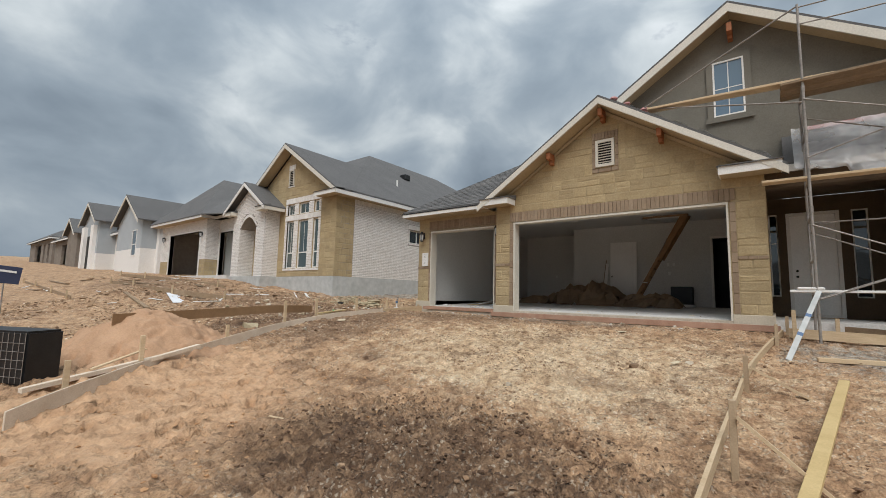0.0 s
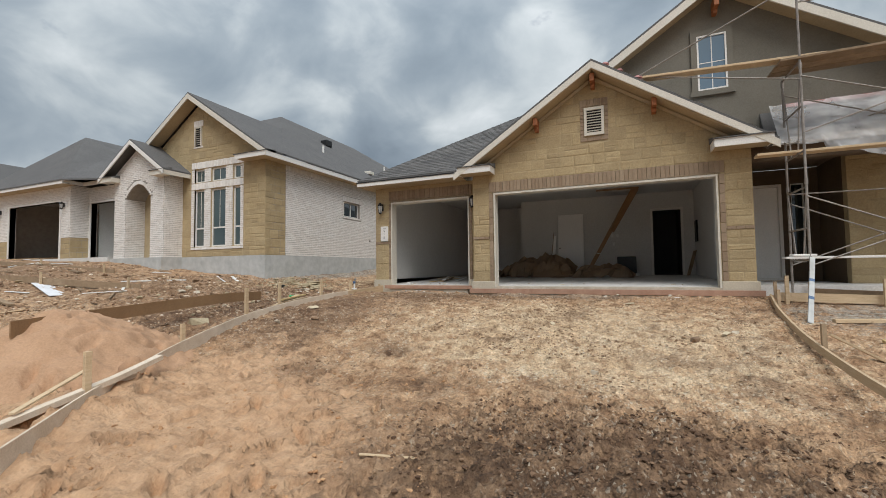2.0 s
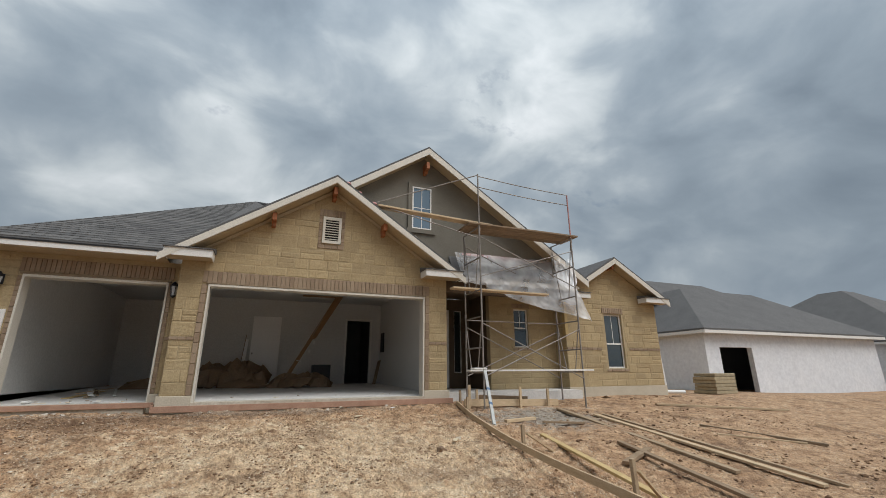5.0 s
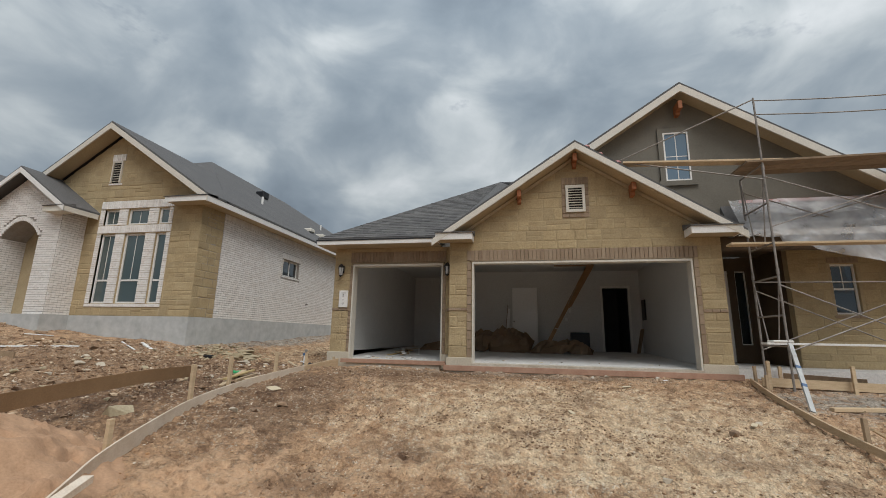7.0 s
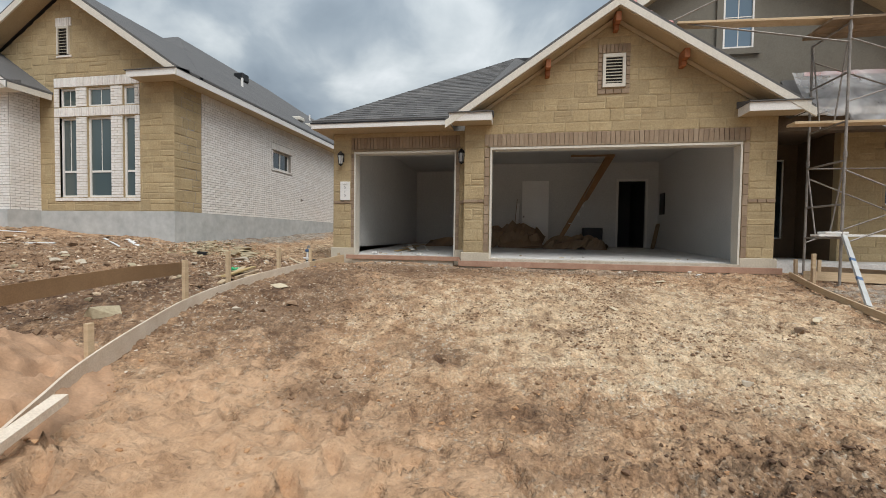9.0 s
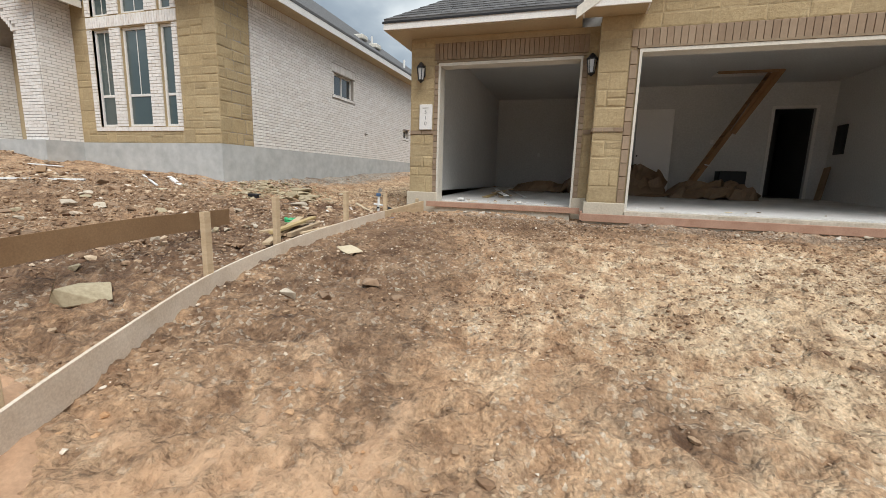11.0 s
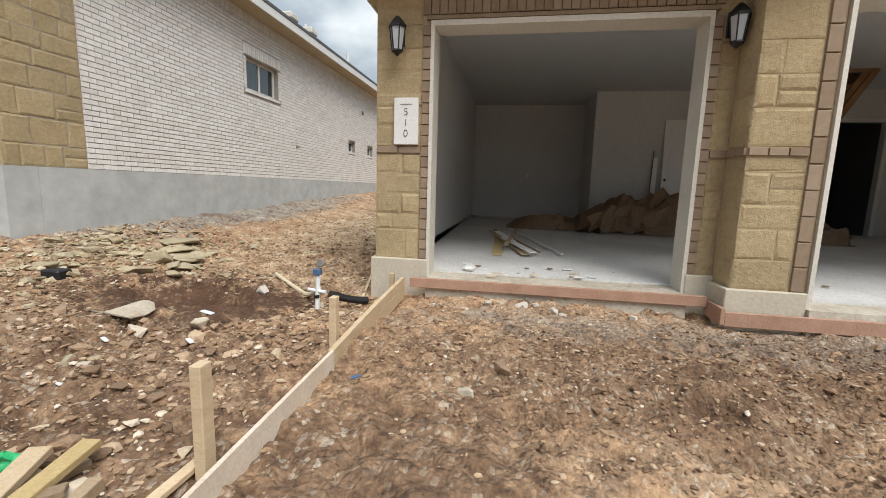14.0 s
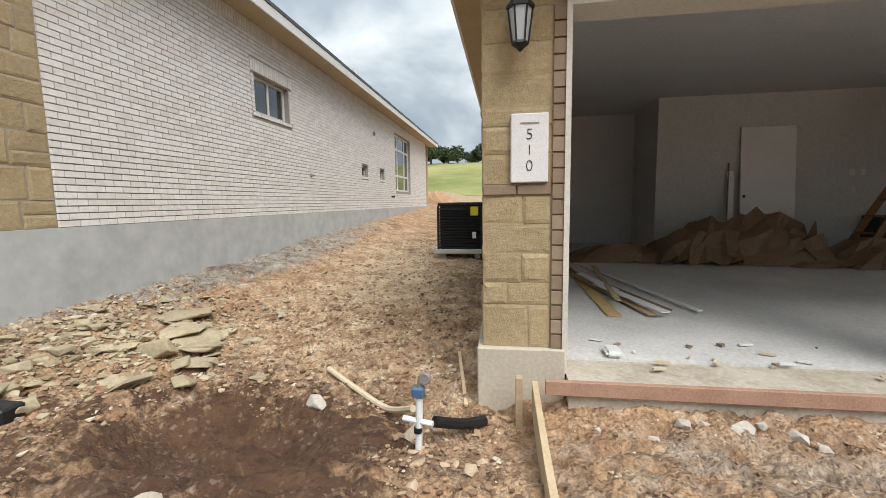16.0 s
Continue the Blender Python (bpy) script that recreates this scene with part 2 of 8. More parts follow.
def film_material():
    k = Mat("translucent plastic film", 0.22)
    k.b.inputs["Base Color"].default_value = (0.88, 0.89, 0.90, 1)
    k.L(k.ramp(k.noise(1.7, 3, 0.5, 0.4), (0.35, (0.22,) * 3), (0.7, (0.60,) * 3)), k.b.inputs["Alpha"])
    k.bump(k.noise(4, 3, 0.55, 0.5), 0.35, 0.05)
    return k.m


FILM = film_material()


def ground_material():
    k = Mat("bare building ground", 0.95)
    n1, n2, n3 = k.noise(0.55, 7, 0.62, 0.1), k.noise(3.2, 7, 0.66), k.noise(28, 5, 0.7)
    base = k.ramp(n2, (0.3, (0.30, 0.168, 0.092)), (0.48, (0.49, 0.298, 0.168)), (0.7, (0.64, 0.425, 0.258)))
    pale = k.ramp(n2, (0.28, (0.45, 0.29, 0.165)), (0.46, (0.62, 0.43, 0.265)), (0.70, (0.76, 0.585, 0.395)))
    sand = k.ramp(n2, (0.25, (0.38, 0.21, 0.11)), (0.44, (0.56, 0.332, 0.187)), (0.72, (0.68, 0.428, 0.258)))
    soil = k.ramp(n2, (0.3, (0.105, 0.055, 0.030)), (0.52, (0.205, 0.115, 0.064)), (0.72, (0.38, 0.24, 0.145)))
    mud = k.ramp(n2, (0.3, (0.075, 0.040, 0.022)), (0.48, (0.15, 0.084, 0.046)), (0.62, (0.29, 0.177, 0.103)), (0.76, (0.44, 0.287, 0.178)))
    pit = k.ramp(n2, (0.3, (0.07, 0.033, 0.016)), (0.6, (0.135, 0.066, 0.034)), (0.8, (0.22, 0.12, 0.068)))
    grey = k.ramp(n2, (0.3, (0.25, 0.225, 0.19)), (0.7, (0.43, 0.39, 0.335)))
    wob = k.math("MULTIPLY", k.math("SUBTRACT", k.math("ADD", k.math("MULTIPLY", n1, 0.6), k.math("MULTIPLY", n2, 0.4)), 0.5), 1.7)

    ragged = k.math("MULTIPLY", k.math("SUBTRACT", k.noise(6.5, 6, 0.70), 0.5), 2.2)

    def patch(e, soft=0.25):
        return k.step(k.math("ADD", k.math("ADD", e, wob), ragged), 0.0, soft)

    def lay(c, e, soft, amount, tone):
        return k.mix(k.math("MULTIPLY", patch(e, soft), amount), c, tone)

    c = base
    c = lay(c, k.ellipse(2.1, -3.4, 4.0, 2.6), 0.5, 1.0, pale)
    c = lay(c, k.ellipse(-5.2, 5.0, 1.9, 6.0), 0.6, 1.0, pale)
    c = lay(c, k.ellipse(-7.5, 4.5, 0.75, 6.0), 0.5, 0.9, grey)
    c = lay(c, k.ellipse(-2.6, -3.6, 1.3, 2.4), 0.5, 0.8, soil)
    c = lay(c, k.ellipse(-1.4, -1.25, 2.7, 0.95, 6), 0.6, 0.85, soil)
    c = lay(c, k.ellipse(-0.3, -0.4, 4.6, 0.5), 0.6, 0.55, grey)
    c = lay(c, k.ellipse(0.6, -0.6, 3.6, 0.4), 0.6, 0.5, soil)
    c = lay(c, k.ellipse(-4.4, -3.9, 1.7, 3.0), 0.5, 1.0, soil)
    c = lay(c, k.ellipse(-7.5, -3.0, 3.6, 2.6), 0.6, 0.55, soil)
    c = lay(c, k.ellipse(-15.0, -3.6, 6.5, 2.4), 0.6, 0.6, soil)
    c = lay(c, k.ellipse(7.2, -1.6, 1.8, 1.1), 0.5, 0.85, grey)
    sandy = patch(k.ellipse(-0.9, -7.9, 3.1, 2.4, -20), 0.35)
    coarse = k.math("SUBTRACT", 1.0, k.math("MULTIPLY", sandy, 0.85))
    c = k.mix(sandy, c, sand)
    c = lay(c, k.ellipse(-1.0, -5.85, 0.5, 0.35, 30), 0.9, 0.6, soil)
    c = lay(c, k.ellipse(-0.3, -4.9, 0.7, 0.3, -10), 0.9, 0.6, soil)
    c = lay(c, k.ellipse(0.85, -5.8, 0.8, 0.4, 15), 0.9, 0.6, soil)
    c = lay(c, k.ellipse(3.6, -4.3, 0.8, 0.3, 0), 0.9, 0.6, soil)
    c = lay(c, k.ellipse(-4.9, -2.0, 1.5, 1.1), 0.5, 0.7, soil)
    c = lay(c, k.ellipse(-5.0, -10.5, 4.0, 3.0), 0.4, 1.0, sand)
    c = lay(c, k.ellipse(3.1, -7.35, 2.5, 1.6, 0), 0.6, 1.0, mud)
    hollow = patch(k.ellipse(-5.2, -0.45, 1.25, 0.95), 0.3)
    c = k.mix(hollow, c, pit)
    coarse = k.math("MULTIPLY", coarse, k.math("SUBTRACT", 1.0, k.math("MULTIPLY", hollow, 0.6)))
    spots = k.math("MULTIPLY", k.step(k.noise(1.05, 8, 0.70), 0.54, 0.62), k.math("ADD", 0.15, k.math("MULTIPLY", coarse, 0.85)))
    c = k.mix(k.math("MULTIPLY", spots, 0.6), c, soil)
    # specks of white limestone grit and dark clods
    v = k.voronoi(42)
    grit = k.math("MULTIPLY", k.step(v.outputs["Color"], 0.74, 0.82), k.step(k.noise(1.6, 4, 0.6), 0.40, 0.58))
    c = k.mix(k.math("MULTIPLY", k.math("MULTIPLY", grit, coarse), 0.5), c, (0.70, 0.60, 0.47))
    fine = k.math("ADD", 0.15, k.math("MULTIPLY", coarse, 0.5))
    c = k.mix(fine, c, k.mix(1.0, c, k.ramp(n3, (0.34, (0.6, 0.57, 0.54)), (0.66, (1.3, 1.3, 1.3))), "MULTIPLY"))
    lump = k.ramp(k.noise(7.5, 5, 0.66), (0.36, (0.50, 0.44, 0.40)), (0.48, (1.0, 1.0, 1.0)), (0.66, (1.18, 1.19, 1.20)))
    c = k.mix(k.math("ADD", 0.2, k.math("MULTIPLY", coarse, 0.6)), c, k.mix(1.0, c, lump, "MULTIPLY"))
    # single grains and crumbs, each of its own tone
    for size, amount in ((24, 0.30), (75, 0.55)):
        g = k.voronoi(size)
        tone = k.ramp(g.outputs["Color"], (0.0, (0.62, 0.60, 0.58)), (0.35, (0.95, 0.94, 0.93)), (0.7, (1.05, 1.05, 1.05)), (1.0, (1.38, 1.38, 1.36)))
        c = k.mix(k.math("MULTIPLY", coarse, amount), c, k.mix(1.0, c, tone, "MULTIPLY"))
        if size == 24:
            grains = g.outputs["Distance"]
    c = k.mix(1.0, c, (0.94, 0.98, 1.0), "MULTIPLY")
    # grass far behind the lots
    green = k.ramp(k.noise(0.06, 6, 0.65), (0.3, (0.16, 0.20, 0.045)), (0.6, (0.36, 0.34, 0.13)), (0.8, (0.45, 0.40, 0.19)))
    sp = k.N("ShaderNodeSeparateXYZ")
    k.L(k.pos, sp.inputs[0])
    far = k.ramp(k.math("MULTIPLY", sp.outputs[1], 0.01), (0.33, (0, 0, 0)), (0.37, (1, 1, 1)))
    low = k.ramp(k.math("MULTIPLY", sp.outputs[1], 0.01), (0.52, (1, 1, 1)), (0.60, (0, 0, 0)))
    green = k.mix(k.math("MULTIPLY", low, 0.8), green, k.ramp(k.noise(0.5, 6, 0.7), (0.3, (0.05, 0.085, 0.018)), (0.7, (0.13, 0.17, 0.045))))
    c = k.mix(far, c, green)
    k.color(c)
    h = k.math("ADD", k.math("MULTIPLY", k.noise(11, 6, 0.66), 1.0), k.math("MULTIPLY", n3, 0.45))
    h = k.math("ADD", h, k.math("MULTIPLY", k.math("MULTIPLY", v.outputs["Distance"], coarse), -0.35))
    h = k.math("ADD", h, k.math("MULTIPLY", k.math("MULTIPLY", grains, coarse), -0.5))
    k.bump(h, 1.0, 0.045)
    return k.m


GROUND = ground_material()

# ---------------------------------------------------------------- building helpers
WORLD_OF = {}


def part(name, bm, material, parent, label="", kind="", m=None):
    """Links a bmesh (or a mesh) as one object under a thing or a part; the mesh is given in world places unless m places it."""
    if isinstance(bm, bpy.types.Mesh):
        me = bm
    else:
        me = bpy.data.meshes.new(name)
        bmesh.ops.recalc_face_normals(bm, faces=bm.faces)
        bm.to_mesh(me)
        bm.free()
        me.materials.append(material)
    ob = new(name, me)
    if parent is not None:
        ob.parent = parent
        ob.matrix_parent_inverse = WORLD_OF.get(parent.name, Matrix()).inverted()
    if m is not None:
        ob.matrix_basis = m
        WORLD_OF[ob.name] = m
    return tagged(ob, label, kind=kind)


def thing(name, label, category, at=(0, 0, 0), group="", kind=""):
    e = new(name)
    e.empty_display_size = 0.1
    e.location = at
    WORLD_OF[e.name] = Matrix.Translation(at)
    return tagged(e, label, category, group, kind)


def each(name, bm, material, parent, label=""):
    """Links every box of a bmesh as a part of its own; gives back the first."""
    bm.verts.ensure_lookup_table()
    rows = []
    for i in range(0, len(bm.verts), 8):
        co = [bm.verts[j].co for j in range(i, i + 8)]
        rows.append([f(c[a] for c in co) for a in range(3) for f in (min, max)])
    bm.free()
    return [part(name, boxes(r), material, parent, label) for r in rows][0]


def solo(name, bm, material, label, category, group="", kind="", m=None):
    return tagged(part(name, bm, material, None, m=m), label, category, group, kind)


def box(bm, x0, x1, y0, y1, z0, z1):
    vs = [bm.verts.new((x, y, z)) for x in (x0, x1) for y in (y0, y1) for z in (z0, z1)]
    for f in ((0, 1, 3, 2), (4, 6, 7, 5), (0, 4, 5, 1), (2, 3, 7, 6), (0, 2, 6, 4), (1, 5, 7, 3)):
        bm.faces.new([vs[i] for i in f])
    return bm


def boxes(*rows):
    bm = bmesh.new()
    for r in rows:
        box(bm, *r)
    return bm


def bevelled(bm, w=0.006, seg=1):
    bmesh.ops.recalc_face_normals(bm, faces=bm.faces)
    bmesh.ops.bevel(bm, geom=list(bm.edges), offset=w, segments=seg, affect="EDGES")
    return bm


def loft(bm, rings, close=True, caps=True):
    """Joins rings of equally many points into a skin."""
    vr = [[bm.verts.new(p) for p in r] for r in rings]
    n = len(vr[0])
    for a, b in zip(vr, vr[1:]):
        for i in range(n if close else n - 1):
            j = (i + 1) % n
            bm.faces.new((a[i], a[j], b[j], b[i]))
    if caps and close:
        bm.faces.new(vr[0][::-1])
        bm.faces.new(vr[-1])
    return bm


def prism_y(bm, pts, y0, y1):
    return loft(bm, [[(x, y0, z) for x, z in pts], [(x, y1, z) for x, z in pts]])


def prism_x(bm, pts, x0, x1):
    return loft(bm, [[(x0, y, z) for y, z in pts], [(x1, y, z) for y, z in pts]])


def tube(bm, a, b, r=0.024, n=8, r2=None):
    a, b = Vector(a), Vector(b)
    q = (b - a).to_track_quat("Z", "Y")
    ring = lambda c, rr: [c + q @ Vector((rr * math.cos(2 * math.pi * i / n), rr * math.sin(2 * math.pi * i / n), 0)) for i in range(n)]
    return loft(bm, [ring(a, r), ring(b, r2 if r2 is not None else r)])


def pipe(bm, pts, r=0.02, n=8):
    for a, b in zip(pts, pts[1:]):
        tube(bm, a, b, r, n)
    return bm


def beam(bm, a, b, w, t, up=(0, 0, 1)):
    """A board from a to b, w wide and t thick; up is the way its thickness faces."""
    a, b, up = Vector(a), Vector(b), Vector(up)
    d = (b - a).normalized()
    s = d.cross(up).normalized()
    u = s.cross(d).normalized()
    ring = lambda c: [c + s * (w / 2 * i) + u * (t / 2 * j) for i, j in ((-1, -1), (1, -1), (1, 1), (-1, 1))]
    return loft(bm, [ring(a), ring(b)])


def slab_poly(pts, thick):
    """A sloping plate: its upper face through the points, thick below."""
    bm = bmesh.new()
    return loft(bm, [pts, [(x, y, z - thick) for x, y, z in pts]])


def lathe(bm, at, rings, n=12, axis="z"):
    c = Vector(at)
    rr = []
    for r, h in rings:
        ring = []
        for i in range(n):
            a = 2 * math.pi * i / n
            u, v = r * math.cos(a), r * math.sin(a)
            ring.append(c + (Vector((u, v, h)) if axis == "z" else Vector((u, h, v)) if axis == "y" else Vector((h, u, v))))
        rr.append(ring)
    return loft(bm, rr)


def clip_poly(poly, nx, nz, d):
    """Keeps the part of a convex outline where nx*u + nz*v <= d."""
    out = []
    for i in range(len(poly)):
        a, b = poly[i], poly[(i + 1) % len(poly)]
        fa, fb = nx * a[0] + nz * a[1] - d, nx * b[0] + nz * b[1] - d
        if fa <= 0:
            out.append(a)
        if fa * fb < 0:
            k = fa / (fa - fb)
            out.append((a[0] + k * (b[0] - a[0]), a[1] + k * (b[1] - a[1])))
    return out


class Plane:
    """A wall face: (u, v, d) to the world, d standing out of it."""

    def __init__(self, axis, at, sign):
        self.axis, self.at, self.sign = axis, at, sign

    def __call__(self, u, v, d=0.0):
        return (u, self.at + self.sign * d, v) if self.axis == "y" else (self.at + self.sign * d, u, v)


def cells(u0, u1, v0, v1, rnd, holes=()):
    """Random coursed ashlar: the rectangles of the stones."""
    out, v = [], v0
    while v < v1 - 0.02:
        h = rnd.choice((0.15, 0.2, 0.2, 0.25, 0.25, 0.3))
        if v1 - (v + h) < 0.1:
            h = v1 - v
        u = u0
        while u < u1 - 0.02:
            w = rnd.uniform(0.24, 0.74) if u1 - u0 > 1 else rnd.uniform(0.16, 0.42)
            if u1 - (u + w) < 0.14:
                w = u1 - u
            if h >= 0.25 and w > 0.3 and rnd.random() < 0.3:
                k = h * rnd.uniform(0.4, 0.6)
                out += [(u, u + w, v, v + k), (u, u + w, v + k, v + h)]
            elif h >= 0.25 and w > 0.42 and rnd.random() < 0.3:
                k, s = h * 0.5, u + w * rnd.uniform(0.35, 0.65)
                out += [(u, s, v, v + h), (s, u + w, v, v + k), (s, u + w, v + k, v + h)]
            else:
                out.append((u, u + w, v, v + h))
            u += w
        v += h
    keep = []
    for a, b, c, d in out:
        todo = [(a, b, c, d)]
        for x0, x1, z0, z1 in holes:
            nxt = []
            for p, q, r, s in todo:
                if q <= x0 or p >= x1 or s <= z0 or r >= z1:
                    nxt.append((p, q, r, s))
                    continue
                if p < x0:
                    nxt.append((p, x0, r, s))
                if q > x1:
                    nxt.append((x1, q, r, s))
                if r < z0:
                    nxt.append((max(p, x0), min(q, x1), r, z0))
                if s > z1:
                    nxt.append((max(p, x0), min(q, x1), z1, s))
            todo = nxt
        keep += [k for k in todo if k[1] - k[0] > 0.05 and k[3] - k[2] > 0.05]
    return keep


def stone_bm(bm, plane, poly, rnd, gap=0.005):
    """One rock-faced stone on a wall: joint, arris and a slightly uneven face."""
    cu, cv = sum(p[0] for p in poly) / len(poly), sum(p[1] for p in poly) / len(poly)
    d = rnd.uniform(0.003, 0.012)

    def inset(k, depth, jit):
        ring = []
        for u, v in poly:
            lu, lv = cu - u, cv - v
            ring.append(plane(u + math.copysign(min(k, abs(lu) * 0.8), lu) + rnd.uniform(-jit, jit),
                              v + math.copysign(min(k, abs(lv) * 0.8), lv) + rnd.uniform(-jit, jit), depth + rnd.uniform(-jit, jit) * 0.6))
        return ring

    loft(bm, [inset(gap, -0.01, 0), inset(gap, d * 0.4, 0.004), inset(gap + 0.022, d, 0.006)])


def stone_field(parent, plane, rects, rnd, clips=(), joined=False):
    """Sets stones on a wall; each is an object of its own, or all are one part."""
    one = bmesh.new()
    for u0, u1, v0, v1 in rects:
        poly = [(u0, v0), (u1, v0), (u1, v1), (u0, v1)]
        for c in clips:
            poly = clip_poly(poly, *c) if len(poly) > 2 else []
        if len(poly) < 3:
            continue
        us, vs = [p[0] for p in poly], [p[1] for p in poly]
        if max(us) - min(us) < 0.05 or max(vs) - min(vs) < 0.05:
            continue
        if joined:
            stone_bm(one, plane, poly, rnd)
        else:
            bm = bmesh.new()
            stone_bm(bm, plane, poly, rnd)
            part("stone", bm, STONE, parent)
    if joined:
        part("stonework", one, STONE_JOINED, parent, "tan limestone blocks", "stuff")
    else:
        one.free()


BRICK_MESH = {}


def brick_mesh(material):
    """A unit brick with a chamfered face, shared by all bricks of a kind."""
    if material.name not in BRICK_MESH:
        bm = bmesh.new()
        ring = lambda k, y: [(-0.5 + k, y, -0.5 + 2 * k), (0.5 - k, y, -0.5 + 2 * k), (0.5 - k, y, 0.5 - 2 * k), (-0.5 + k, y, 0.5 - 2 * k)]
        loft(bm, [ring(0, 0.5), ring(0, -0.36), ring(0.012, -0.5)])
        bmesh.ops.recalc_face_normals(bm, faces=bm.faces)
        me = bpy.data.meshes.new("brick")
        bm.to_mesh(me)
        bm.free()
        me.materials.append(material)
        BRICK_MESH[material.name] = me
    return BRICK_MESH[material.name]


def lay_brick(parent, plane, u0, u1, v0, v1, material, gap=0.005, deep=0.03):
    c = plane((u0 + u1) / 2, (v0 + v1) / 2, deep / 2 - 0.008)
    w, h = u1 - u0 - 2 * gap, v1 - v0 - 2 * gap
    turn = Matrix() if (plane.axis, plane.sign) == ("y", -1) else Matrix.Rotation(radians(90 if plane.sign > 0 else -90), 4, "Z")
    part("brick", brick_mesh(material), None, parent, m=Matrix.Translation(c) @ turn @ Matrix.Diagonal((w, deep, h, 1)))


def brick_rows(u0, u1, v0, v1, holes=(), L=0.2, H=0.0667):
    out, row, v = [], 0, v0
    while v < v1 - 0.01:
        t = min(v + H, v1)
        u = u0 - (L / 2 if row % 2 else 0)
        while u < u1 - 0.01:
            segs = [(max(u, u0), min(u + L, u1))]
            for a, b, c, d in holes:
                if t > c + 0.01 and v < d - 0.01:
                    segs = [s for p, q in segs for s in ((p, min(q, a)), (max(p, b), q)) if s[1] - s[0] > 0.01]
            out += [(p, q, v, t) for p, q in segs if q - p > 0.02]
            u += L
        v, row = t, row + 1
    return out


def brick_field(parent, plane, rows, near, material, joined_material, gap=0.005, clips=()):
    """Bricks: those that near() picks as objects, the rest joined into one part."""
    verts, faces = [], []
    for u0, u1, v0, v1 in rows:
        if near is not None and near(u0, v0):
            lay_brick(parent, plane, u0, u1, v0, v1, material, gap)
            continue
        poly = [(u0 + gap, v0 + gap), (u1 - gap, v0 + gap), (u1 - gap, v1 - gap), (u0 + gap, v1 - gap)]
        for c in clips:
            poly = clip_poly(poly, *c) if len(poly) > 2 else []
        if len(poly) < 3:
            continue
        n, k = len(verts), len(poly)
        verts += [plane(u, v, -0.005) for u, v in poly] + [plane(u, v, 0.02) for u, v in poly]
        faces.append(tuple(n + k + i for i in range(k)))
        faces += [(n + i, n + (i + 1) % k, n + k + (i + 1) % k, n + k + i) for i in range(k)]
    if verts:
        me = bpy.data.meshes.new("brickwork")
        me.from_pydata(verts, [], faces)
        me.materials.append(joined_material)
        bm = bmesh.new()
        bm.from_mesh(me)
        bmesh.ops.recalc_face_normals(bm, faces=bm.faces)
        bm.to_mesh(me)
        bm.free()
        part("brickwork", me, None, parent, "courses of bricks", "stuff")


def wall_rect(u0, u1, v0, v1, holes):
    """A wall with rectangular holes as butted rectangles."""
    us = sorted({u0, u1, *[min(max(h[i], u0), u1) for h in holes for i in (0, 1)]})
    out = []
    for a, b in zip(us, us[1:]):
        cuts = sorted((max(h[2], v0), min(h[3], v1)) for h in holes if h[0] < b - 1e-6 and h[1] > a + 1e-6)
        v = v0
        for c, d in cuts:
            if c > v + 1e-6:
                out.append((a, b, v, c))
            v = max(v, d)
        if v < v1 - 1e-6:
            out.append((a, b, v, v1))
    return out


def wall(name, parent, axis, p0, p1, u0, u1, v0, v1, material, holes=(), label="", gable=None):
    """A thick wall between p0 and p1 across, with holes through it, and a gable (peak u, peak v) on top."""
    bm = bmesh.new()
    for a, b, c, d in wall_rect(u0, u1, v0, v1, holes):
        box(bm, a, b, p0, p1, c, d) if axis == "y" else box(bm, p0, p1, a, b, c, d)
    if gable:
        (prism_y if axis == "y" else prism_x)(bm, [(u0, v1), (u1, v1), gable], p0, p1)
    return part(name, bm, material, parent, label)


